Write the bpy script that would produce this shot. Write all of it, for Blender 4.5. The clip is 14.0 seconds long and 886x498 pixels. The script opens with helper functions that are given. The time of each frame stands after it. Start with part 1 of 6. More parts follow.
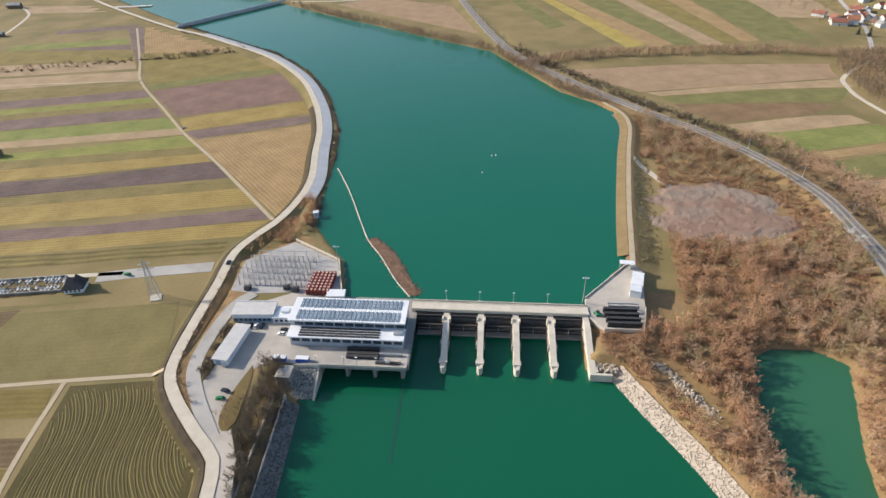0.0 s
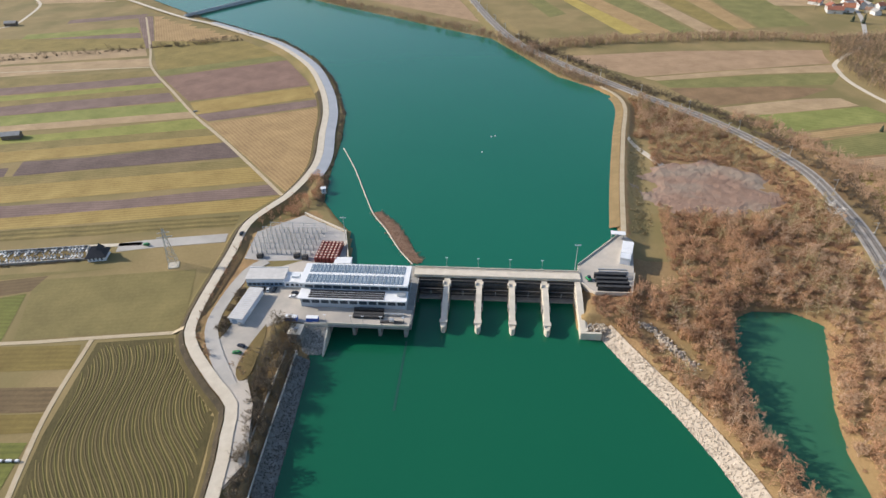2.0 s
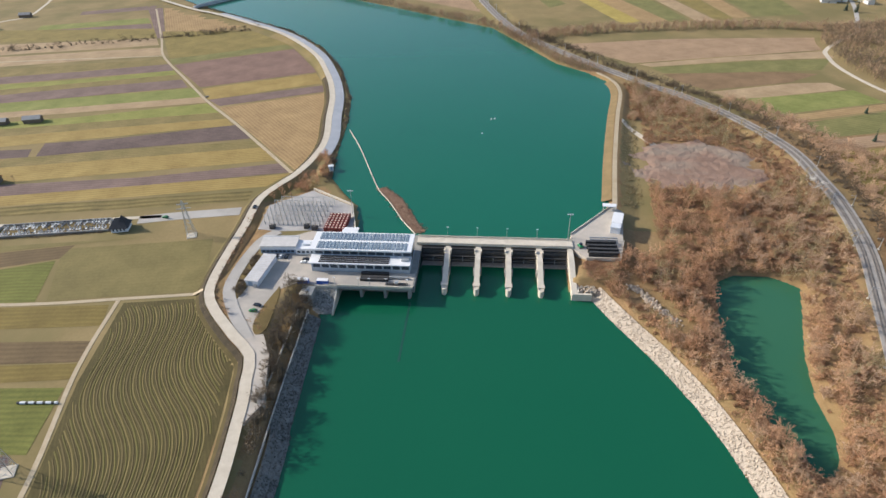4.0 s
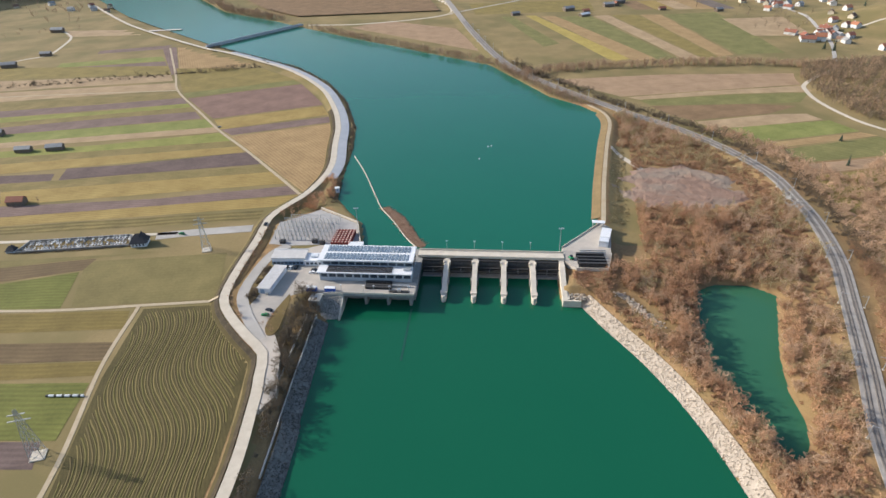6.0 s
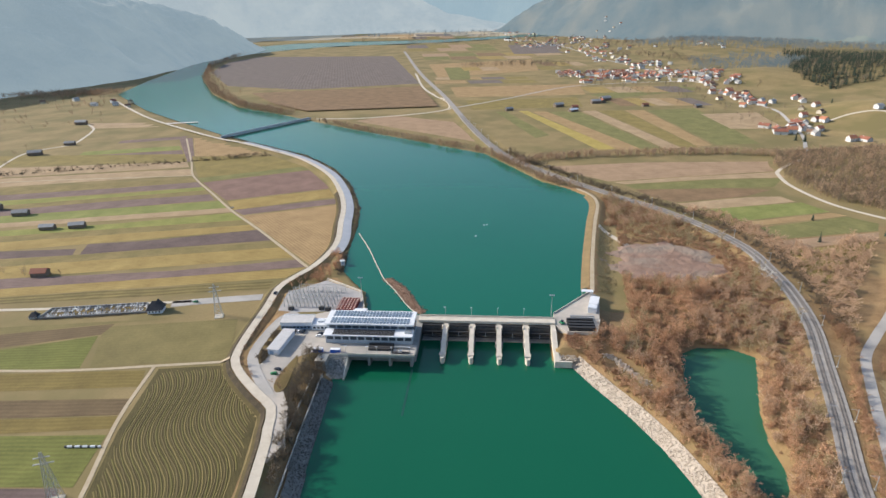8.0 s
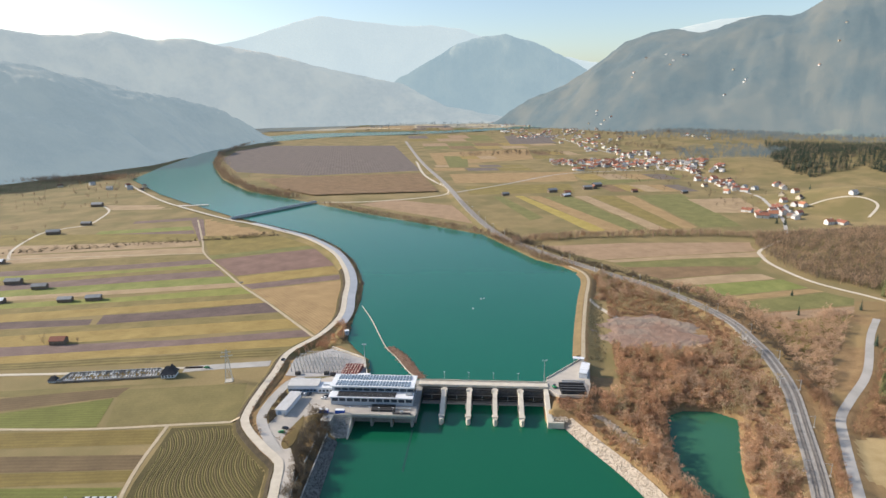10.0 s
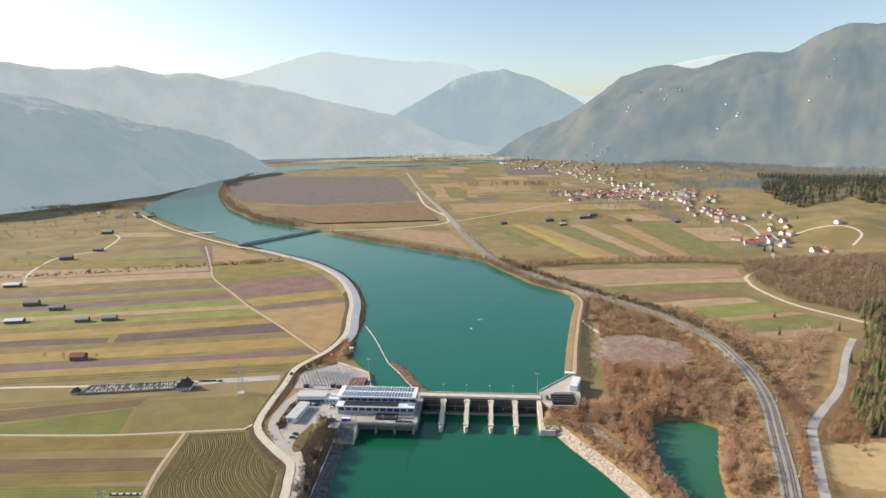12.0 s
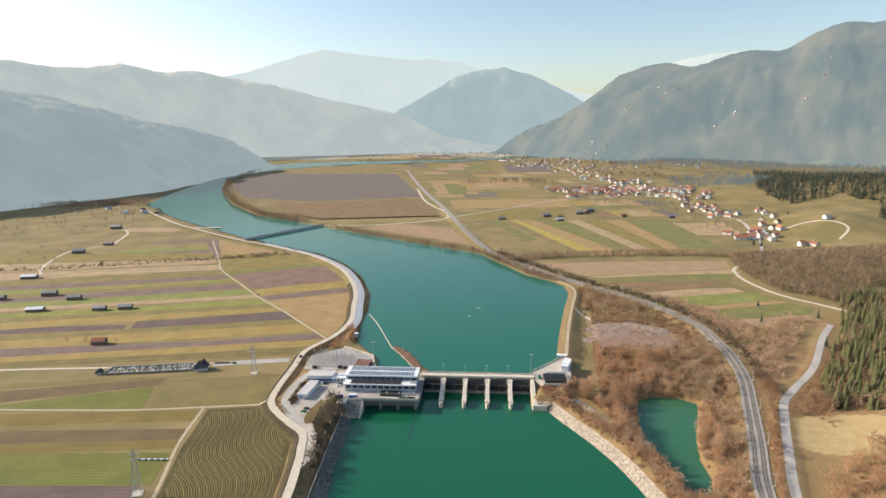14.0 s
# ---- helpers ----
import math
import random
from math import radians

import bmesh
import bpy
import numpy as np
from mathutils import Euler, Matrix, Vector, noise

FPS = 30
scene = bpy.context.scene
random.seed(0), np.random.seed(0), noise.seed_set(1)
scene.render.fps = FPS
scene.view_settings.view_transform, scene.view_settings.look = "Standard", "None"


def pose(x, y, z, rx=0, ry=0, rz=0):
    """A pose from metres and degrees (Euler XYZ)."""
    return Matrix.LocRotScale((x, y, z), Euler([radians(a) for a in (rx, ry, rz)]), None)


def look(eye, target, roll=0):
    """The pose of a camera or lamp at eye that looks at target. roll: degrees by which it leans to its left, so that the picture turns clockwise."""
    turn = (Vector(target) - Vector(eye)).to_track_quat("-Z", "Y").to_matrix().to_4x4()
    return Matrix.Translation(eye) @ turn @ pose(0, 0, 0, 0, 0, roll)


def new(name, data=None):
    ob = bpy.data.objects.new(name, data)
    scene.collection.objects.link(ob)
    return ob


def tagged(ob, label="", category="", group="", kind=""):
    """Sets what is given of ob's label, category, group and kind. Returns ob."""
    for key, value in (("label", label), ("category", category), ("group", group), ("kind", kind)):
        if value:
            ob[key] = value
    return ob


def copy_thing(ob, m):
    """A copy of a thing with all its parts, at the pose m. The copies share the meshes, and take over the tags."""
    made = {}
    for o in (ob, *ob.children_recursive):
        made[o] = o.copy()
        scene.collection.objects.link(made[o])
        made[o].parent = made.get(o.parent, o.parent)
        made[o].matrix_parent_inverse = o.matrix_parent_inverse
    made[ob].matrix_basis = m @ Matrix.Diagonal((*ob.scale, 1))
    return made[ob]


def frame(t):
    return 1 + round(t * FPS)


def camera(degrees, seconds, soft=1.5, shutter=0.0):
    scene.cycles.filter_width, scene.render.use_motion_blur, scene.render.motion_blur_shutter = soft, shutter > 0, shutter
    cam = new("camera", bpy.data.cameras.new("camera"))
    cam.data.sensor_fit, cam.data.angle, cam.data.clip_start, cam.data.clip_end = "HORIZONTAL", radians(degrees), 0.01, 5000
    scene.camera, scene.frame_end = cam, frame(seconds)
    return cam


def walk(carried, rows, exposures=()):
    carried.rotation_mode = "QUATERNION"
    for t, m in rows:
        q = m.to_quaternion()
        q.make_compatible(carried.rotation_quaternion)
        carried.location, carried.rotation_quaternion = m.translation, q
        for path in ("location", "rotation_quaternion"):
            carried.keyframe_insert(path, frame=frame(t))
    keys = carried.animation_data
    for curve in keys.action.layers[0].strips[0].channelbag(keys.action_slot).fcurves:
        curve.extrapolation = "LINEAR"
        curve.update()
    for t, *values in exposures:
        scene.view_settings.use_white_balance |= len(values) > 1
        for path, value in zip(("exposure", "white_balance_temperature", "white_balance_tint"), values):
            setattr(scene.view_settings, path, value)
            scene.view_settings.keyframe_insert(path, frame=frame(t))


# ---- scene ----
cam = camera(73.3, 14.0)
PATH = [
    (0, (18.078, -201.368, 207.664), (17.94, -199.717, 206.545), -1.1),
    (1, (19.634, -212.888, 207.566), (19.49, -211.242, 206.44), -1.1),
    (2, (21.348, -225.09, 207.498), (21.199, -223.451, 206.362), -1.3),
    (3, (23.194, -238.154, 207.454), (23.039, -236.522, 206.309), -1.4),
    (3.5, (24.02, -244.972, 207.427), (23.862, -243.343, 206.277), -1.5),
    (6, (27.36, -280.483, 207.07), (27.197, -278.781, 206.032), -1.5),
    (7, (28.407, -295.647, 207.151), (28.245, -293.871, 206.245), -1.4),
    (8, (29.366, -311.544, 207.307), (29.204, -309.705, 206.535), -1.2),
    (8.5, (29.909, -319.842, 207.367), (29.747, -317.975, 206.668), -1.1),
    (11, (32.984, -362.795, 207.849), (32.825, -360.845, 207.431), -0.8),
    (11.5, (33.652, -371.274, 207.867), (33.493, -369.321, 207.466), -0.8),
    (12, (34.342, -379.604, 207.86), (34.182, -377.651, 207.46), -0.7),
    (13, (35.724, -396.04, 207.803), (35.564, -394.088, 207.401), -0.7),
    (14, (37.095, -412.444, 207.735), (36.935, -410.492, 207.328), -0.7),
]
walk(cam, [(t, look(eye, target, roll)) for t, eye, target, roll in PATH],
     exposures=((0, 0.33, 6420, 10), (7.5, 0.37, 6280, 10), (14, 0.46, 6880, 10)))

# ---- world and sun ----
SUN_EL, SUN_AZ = 27.0, 281.0          # elevation; azimuth clockwise from +y
world = bpy.data.worlds.new("world")
scene.world = world
world.use_nodes = True
wn, wl = world.node_tree.nodes, world.node_tree.links
sky = wn.new("ShaderNodeTexSky")
sky.sky_type, sky.sun_disc = "NISHITA", False
sky.sun_elevation, sky.sun_rotation = radians(SUN_EL), radians(SUN_AZ)
sky.air_density, sky.dust_density, sky.ozone_density, sky.altitude = 1.0, 1.5, 1.4, 200
wl.new(sky.outputs[0], wn["Background"].inputs[0])
wn["Background"].inputs[1].default_value = 0.14
sun_data = bpy.data.lights.new("sun", "SUN")
sun_data.energy, sun_data.angle, sun_data.color = 4.2, radians(0.6), (1.0, 0.91, 0.79)
sun = new("sun", sun_data)
az, el = radians(SUN_AZ), radians(SUN_EL)
sun.matrix_world = look((math.sin(az) * math.cos(el) * 900, math.cos(az) * math.cos(el) * 900, math.sin(el) * 900), (0, 0, 0))


# ---- materials ----
def material(name, a, b, size=4.0, fine=0.4, rough=0.85, bump=0.3, metal=0.0, depth=0.05, rand=0.0, stretch=None, c=None, big=60.0):
    """Two tones mixed at two scales (metres), with relief of the fine scale."""
    m = bpy.data.materials.new(name)
    m.use_nodes = True
    n, l = m.node_tree.nodes, m.node_tree.links
    bsdf = n["Principled BSDF"]
    tc = n.new("ShaderNodeTexCoord")
    mp = n.new("ShaderNodeMapping")
    l.new(tc.outputs["Object"], mp.inputs[0])
    if stretch:
        mp.inputs["Scale"].default_value = stretch
    n1, n2 = n.new("ShaderNodeTexNoise"), n.new("ShaderNodeTexNoise")
    for node, s in ((n1, size), (n2, fine)):
        node.inputs["Scale"].default_value, node.inputs["Detail"].default_value = 1 / s, 4
        node.inputs["Roughness"].default_value = 0.62
        l.new(mp.outputs[0], node.inputs["Vector"])
    add = n.new("ShaderNodeMath")
    add.operation = "MULTIPLY_ADD"
    l.new(n2.outputs[0], add.inputs[0])
    add.inputs[1].default_value = 0.55
    l.new(n1.outputs[0], add.inputs[2])
    ramp = n.new("ShaderNodeMapRange")
    ramp.inputs[1].default_value, ramp.inputs[2].default_value = 0.52, 1.04
    l.new(add.outputs[0], ramp.inputs[0])
    mix = n.new("ShaderNodeMix")
    mix.data_type = "RGBA"
    mix.inputs[6].default_value, mix.inputs[7].default_value = (*a, 1), (*b, 1)
    l.new(ramp.outputs[0], mix.inputs[0])
    out = mix.outputs[2]
    if c:
        n3 = n.new("ShaderNodeTexNoise")
        n3.inputs["Scale"].default_value, n3.inputs["Detail"].default_value = 1 / big, 3
        l.new(tc.outputs["Object"], n3.inputs["Vector"])
        r3 = n.new("ShaderNodeMapRange")
        r3.inputs[1].default_value, r3.inputs[2].default_value = 0.42, 0.62
        l.new(n3.outputs[0], r3.inputs[0])
        mix3 = n.new("ShaderNodeMix")
        mix3.data_type = "RGBA"
        mix3.inputs[7].default_value = (*c, 1)
        l.new(r3.outputs[0], mix3.inputs[0])
        l.new(out, mix3.inputs[6])
        out = mix3.outputs[2]
    if rand:
        for source in (n.new("ShaderNodeObjectInfo").outputs["Random"], n.new("ShaderNodeNewGeometry").outputs["Random Per Island"]):
            hsv = n.new("ShaderNodeHueSaturation")
            mr = n.new("ShaderNodeMapRange")
            mr.inputs[3].default_value, mr.inputs[4].default_value = 1 - rand, 1 + rand
            l.new(source, mr.inputs[0])
            l.new(mr.outputs[0], hsv.inputs["Value"])
            l.new(out, hsv.inputs["Color"])
            out = hsv.outputs[0]
    l.new(out, bsdf.inputs["Base Color"])
    bsdf.inputs["Roughness"].default_value, bsdf.inputs["Metallic"].default_value = rough, metal
    bsdf.inputs["Specular IOR Level"].default_value = 0.3
    if bump:
        bp = n.new("ShaderNodeBump")
        bp.inputs["Strength"].default_value, bp.inputs["Distance"].default_value = bump, depth
        l.new(n2.outputs[0], bp.inputs["Height"])
        l.new(bp.outputs[0], bsdf.inputs["Normal"])
    return m


def crop(name, a, b, rows=3.0, contrast=0.22, wander=3.5):
    """A field: soft patches, and drill rows along the object's own x axis."""
    a, b = [tuple(v * k * g for v, g in zip(t, (1.02, 0.98, 1.18))) for t, k in ((a, 0.84), (b, 1.12))]
    m = material(name, a, b, 22, 1.6, 0.95, 0.5, depth=0.2)
    n, l = m.node_tree.nodes, m.node_tree.links
    bsdf = n["Principled BSDF"]
    tc = n.new("ShaderNodeTexCoord")
    vec = tc.outputs["Object"]
    wave = n.new("ShaderNodeTexWave")
    wave.bands_direction = "Y"
    wave.inputs["Scale"].default_value = 0.314 / rows
    wave.inputs["Distortion"].default_value, wave.inputs["Detail"].default_value = wander, 2
    wave.inputs["Detail Scale"].default_value = 0.4
    l.new(vec, wave.inputs["Vector"])
    st = n.new("ShaderNodeTexNoise")
    mp = n.new("ShaderNodeMapping")
    mp.inputs["Scale"].default_value = (0.012, 0.22, 1)
    l.new(vec, mp.inputs[0])
    l.new(mp.outputs[0], st.inputs["Vector"])
    mul = n.new("ShaderNodeMath")
    mul.operation = "MULTIPLY_ADD"
    l.new(wave.outputs["Fac"], mul.inputs[0])
    mul.inputs[1].default_value = 0.5
    l.new(st.outputs[0], mul.inputs[2])
    mr = n.new("ShaderNodeMapRange")
    mr.inputs[1].default_value, mr.inputs[2].default_value = 0.3, 1.2
    mr.inputs[3].default_value, mr.inputs[4].default_value = 1 - contrast, 1 + contrast * 0.6
    l.new(mul.outputs[0], mr.inputs[0])
    hsv = n.new("ShaderNodeHueSaturation")
    l.new(mr.outputs[0], hsv.inputs["Value"])
    l.new(bsdf.inputs["Base Color"].links[0].from_socket, hsv.inputs["Color"])
    l.new(hsv.outputs[0], bsdf.inputs["Base Color"])
    return m


CROPS = {
    "straw": crop("straw_stubble", (0.36, 0.26, 0.12), (0.44, 0.33, 0.16)),
    "tan": crop("tan_grass", (0.34, 0.23, 0.09), (0.40, 0.28, 0.11)),
    "ochre": crop("ochre_grass", (0.31, 0.22, 0.06), (0.37, 0.28, 0.08)),
    "olive": crop("olive_meadow", (0.22, 0.18, 0.05), (0.28, 0.22, 0.06)),
    "grass": crop("dull_grass", (0.20, 0.17, 0.05), (0.27, 0.21, 0.07)),
    "grass2": crop("rough_grass", (0.17, 0.14, 0.045), (0.25, 0.20, 0.06), 5, 0.5),
    "lime": crop("young_green_crop", (0.22, 0.24, 0.05), (0.28, 0.28, 0.065)),
    "lime2": crop("winter_crop", (0.20, 0.23, 0.05), (0.26, 0.27, 0.07)),
    "green": crop("green_meadow", (0.17, 0.175, 0.05), (0.23, 0.215, 0.065)),
    "mauve": crop("mauve_tilled_soil", (0.18, 0.13, 0.09), (0.23, 0.165, 0.115)),
    "plum": crop("reddish_tilled_soil", (0.21, 0.135, 0.085), (0.26, 0.17, 0.11)),
    "brown": crop("brown_tilled_soil", (0.21, 0.14, 0.06), (0.27, 0.18, 0.08)),
    "brown2": crop("pale_brown_soil", (0.34, 0.235, 0.115), (0.40, 0.28, 0.14)),
    "bare": crop("grey_brown_orchard_soil", (0.16, 0.135, 0.095), (0.20, 0.165, 0.115), 8),
    "soil": crop("dark_ploughed_soil", (0.12, 0.09, 0.065), (0.17, 0.125, 0.09)),
    "olive2": crop("near_olive_meadow", (0.185, 0.158, 0.05), (0.22, 0.185, 0.06), contrast=0.05, wander=5),
    "lime3": crop("near_winter_crop", (0.14, 0.155, 0.03), (0.18, 0.19, 0.04)),
    "ochre2": crop("near_ochre_grass", (0.185, 0.14, 0.035), (0.22, 0.17, 0.043), contrast=0.18),
    "brown3": crop("near_brown_soil", (0.145, 0.105, 0.045), (0.18, 0.13, 0.055)),
    "yellow": crop("yellow_crop", (0.38, 0.30, 0.065), (0.44, 0.35, 0.085)),
    "plough": crop("drilled_field", (0.085, 0.073, 0.022), (0.115, 0.095, 0.03), 1.6, 0.15, 3.0),
}
M_MEADOW = material("meadow", (0.235, 0.176, 0.076), (0.325, 0.24, 0.112), 35, 2.0, 0.95, 0.6, depth=0.2, c=(0.20, 0.162, 0.066))
M_SCRUB = material("scrub_ground", (0.20, 0.12, 0.055), (0.36, 0.235, 0.115), 14, 1.2, 0.95, 0.9, depth=0.5, c=(0.29, 0.20, 0.09), big=40)
M_BED = material("river_bed", (0.06, 0.08, 0.05), (0.1, 0.11, 0.07), 6, 1)
M_GRAVEL = material("pale_gravel", (0.52, 0.45, 0.35), (0.64, 0.57, 0.46), 5, 0.5, 0.9, 0.4, depth=0.05)
M_ASPHALT = material("grey_asphalt", (0.36, 0.335, 0.30), (0.45, 0.42, 0.38), 9, 0.5, 0.85, 0.2, depth=0.02, c=(0.47, 0.44, 0.40), big=20)
M_TRACK = material("dirt_track", (0.42, 0.33, 0.21), (0.52, 0.43, 0.30), 6, 0.8)
M_LINING = material("concrete_lining", (0.36, 0.38, 0.41), (0.45, 0.46, 0.48), 12, 1.2, 0.8, 0.2)
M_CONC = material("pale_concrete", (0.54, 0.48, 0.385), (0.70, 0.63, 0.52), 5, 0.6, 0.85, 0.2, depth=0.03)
# Darker concrete tone for substructure, terrace underside, piers and low walls.
M_CONC_D = material("darker_concrete", (0.24, 0.23, 0.21), (0.38, 0.36, 0.33), 3, 0.5, 0.85, 0.3, depth=0.03)
M_YARD = material("yard_paving", (0.44, 0.39, 0.33), (0.56, 0.50, 0.43), 14, 0.9, 0.9, 0.15, depth=0.02, c=(0.38, 0.35, 0.31), big=18)
M_WHITE = material("white_roof_sheet", (0.72, 0.73, 0.74), (0.82, 0.82, 0.82), 6, 0.6, 0.5, 0.05)
M_WALL_W = material("white_cladding", (0.62, 0.65, 0.69), (0.74, 0.76, 0.78), 3, 0.4, 0.55, 0.08)
M_WALL_B = material("grey_blue_cladding", (0.22, 0.31, 0.42), (0.30, 0.39, 0.50), 3, 0.4, 0.5, 0.08)
M_STEEL = material("galvanised_steel", (0.42, 0.44, 0.45), (0.56, 0.57, 0.57), 1, 0.2, 0.45, 0.1, metal=0.6)
M_DARKSTEEL = material("dark_steel", (0.045, 0.045, 0.048), (0.10, 0.095, 0.09), 1.5, 0.3, 0.6, 0.2, metal=0.3)
M_MAROON = material("maroon_paint", (0.17, 0.035, 0.03), (0.24, 0.06, 0.045), 2, 0.3, 0.6, 0.15)
M_BLUE = material("blue_paint", (0.03, 0.10, 0.42), (0.05, 0.14, 0.50), 2, 0.3, 0.45, 0.08)
M_GREENP = material("green_paint", (0.02, 0.26, 0.10), (0.04, 0.34, 0.14), 1, 0.2, 0.5, 0.1)
M_GLASS = material("dark_glazing", (0.03, 0.045, 0.06), (0.06, 0.08, 0.10), 5, 0.5, 0.12, 0.0)
M_SOLAR = material("skylight_glazing", (0.16, 0.21, 0.25), (0.24, 0.29, 0.33), 4, 0.5, 0.18, 0.0, rand=0.12)
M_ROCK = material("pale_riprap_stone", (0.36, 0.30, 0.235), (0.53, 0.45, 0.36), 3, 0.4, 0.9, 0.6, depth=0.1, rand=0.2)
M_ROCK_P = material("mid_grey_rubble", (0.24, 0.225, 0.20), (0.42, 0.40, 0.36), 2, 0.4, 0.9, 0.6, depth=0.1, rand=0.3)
# Grey stone, its colour darkened further for the shade on the west bank.
M_ROCK_G = material("shade_darkened_riprap", (0.08, 0.078, 0.068), (0.21, 0.205, 0.185), 2, 0.4, 0.9, 0.6, depth=0.1, rand=0.3)


def water_material(name, col, rough, swell):
    m = bpy.data.materials.new(name)
    m.use_nodes = True
    n, l = m.node_tree.nodes, m.node_tree.links
    bsdf = n["Principled BSDF"]
    tc = n.new("ShaderNodeTexCoord")
    n1, n2 = n.new("ShaderNodeTexNoise"), n.new("ShaderNodeTexNoise")
    n1.inputs["Scale"].default_value, n2.inputs["Scale"].default_value = 1 / 90, 1 / 2.2
    n2.inputs["Detail"].default_value = 4
    for node in (n1, n2):
        l.new(tc.outputs["Object"], node.inputs["Vector"])
    mix = n.new("ShaderNodeMix")
    mix.data_type = "RGBA"
    mix.inputs[6].default_value = (*col, 1)
    mix.inputs[7].default_value = (col[0] * 1.5, col[1] * 1.12, col[2] * 1.1, 1)
    l.new(n1.outputs[0], mix.inputs[0])
    l.new(mix.outputs[2], bsdf.inputs["Base Color"])
    bsdf.inputs["Roughness"].default_value, bsdf.inputs["IOR"].default_value = rough, 1.33
    bp = n.new("ShaderNodeBump")
    bp.inputs["Strength"].default_value, bp.inputs["Distance"].default_value = swell, 0.06
    l.new(n2.outputs[0], bp.inputs["Height"])
    l.new(bp.outputs[0], bsdf.inputs["Normal"])
    return m


M_WATER_UP = water_material("teal_reservoir_water", (0.008, 0.120, 0.074), 0.16, 0.35)
M_WATER_DN = water_material("green_tail_water", (0.006, 0.098, 0.050), 0.16, 0.35)
M_WATER_POND = water_material("pond_water", (0.030, 0.135, 0.072), 0.12, 0.2)


def hazed_material(name, a, b, haze_glow, amount, size):
    """Wooded slopes far off, with bright winter haze put in as surface emission."""
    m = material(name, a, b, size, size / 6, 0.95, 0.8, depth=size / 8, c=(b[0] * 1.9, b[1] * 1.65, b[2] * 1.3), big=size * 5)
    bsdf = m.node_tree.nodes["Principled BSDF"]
    bsdf.inputs["Emission Color"].default_value = (*haze_glow, 1)
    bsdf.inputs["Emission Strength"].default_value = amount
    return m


# Far floor and woods also carry haze as a weak bluish emission.
M_FAR_FLOOR = hazed_material("hazed_valley_floor", (0.14, 0.125, 0.085), (0.25, 0.205, 0.13), (0.50, 0.57, 0.60), 0.20, 70)
M_HAZY_WOOD = hazed_material("hazed_bare_wood", (0.02, 0.03, 0.028), (0.06, 0.055, 0.045), (0.36, 0.47, 0.52), 0.24, 30)
M_DRYGRASS = material("dry_hillside_grass", (0.36, 0.26, 0.12), (0.47, 0.35, 0.18), 7, 0.8, 0.95, 0.5, depth=0.15)


# ---- geometry helpers ----
def part(name, bm, mat, parent=None, label=""):
    me = bpy.data.meshes.new(name)
    bm.to_mesh(me)
    bm.free()
    me.materials.append(mat)
    ob = new(name, me)
    ob.parent = parent
    return tagged(ob, label)


def thing(name, x, y, z, turn=0.0, label="", category="", group="", kind=""):
    ob = new(name)
    ob.matrix_basis = pose(x, y, z, 0, 0, turn)
    ob.empty_display_size = 0.1
    return tagged(ob, label, category, group, kind)


def box(x0, x1, y0, y1, z0, z1, bevel=0.0, bm=None):
    own = bmesh.new()
    bmesh.ops.create_cube(own, size=1, matrix=Matrix.LocRotScale(((x0 + x1) / 2, (y0 + y1) / 2, (z0 + z1) / 2), None, (x1 - x0, y1 - y0, z1 - z0)))
    if bevel:
        bmesh.ops.bevel(own, geom=own.edges[:], offset=bevel, segments=1, affect="EDGES")
    return join(bm, own)


def join(bm, own):
    if bm is None:
        return own
    me = bpy.data.meshes.new("scratch")
    own.to_mesh(me)
    own.free()
    bm.from_mesh(me)
    bpy.data.meshes.remove(me)
    return bm


def rod(p, q, r0, r1=None, sides=6, bm=None):
    """A tapered rod from p to q."""
    bm = bm or bmesh.new()
    p, q = Vector(p), Vector(q)
    turn = (q - p).to_track_quat("Z", "Y").to_matrix().to_4x4()
    bmesh.ops.create_cone(bm, cap_ends=True, segments=sides, radius1=r0, radius2=r0 if r1 is None else r1, depth=(q - p).length,
                          matrix=Matrix.Translation((p + q) / 2) @ turn)
    return bm


def prism(corners, z0, z1, bevel=0.0):
    """An upright slab over a polygon in plan."""
    bm = bmesh.new()
    lo = [bm.verts.new((x, y, z0)) for x, y in corners]
    hi = [bm.verts.new((x, y, z1)) for x, y in corners]
    n = len(corners)
    bm.faces.new(hi)
    bm.faces.new(lo[::-1])
    for i in range(n):
        bm.faces.new((lo[i], lo[(i + 1) % n], hi[(i + 1) % n], hi[i]))
    bmesh.ops.recalc_face_normals(bm, faces=bm.faces[:])
    if bevel:
        bmesh.ops.bevel(bm, geom=bm.edges[:], offset=bevel, segments=1, affect="EDGES")
    return bm


def pairs(*v):
    return [(v[i], v[i + 1]) for i in range(0, len(v), 2)]


def spline(points, step=6.0):
    """A smooth line through points in plan, resampled."""
    p = np.array(points, float)
    p = np.vstack([2 * p[0] - p[1], p, 2 * p[-1] - p[-2]])
    out = []
    for i in range(1, len(p) - 2):
        a, b, c, d = p[i - 1:i + 3]
        n = max(2, int(np.hypot(*(c - b)) / step))
        for t in np.arange(n) / n:
            out.append(0.5 * (2 * b + (c - a) * t + (2 * a - 5 * b + 4 * c - d) * t ** 2 + (3 * b - a - 3 * c + d) * t ** 3))
    out.append(p[-2])
    return np.array(out)


def side_line(line, off):
    """The line shifted off metres to its left."""
    d = np.gradient(line, axis=0)
    d /= np.maximum(np.hypot(d[:, 0], d[:, 1]), 1e-6)[:, None]
    return line + np.stack([-d[:, 1], d[:, 0]], 1) * off


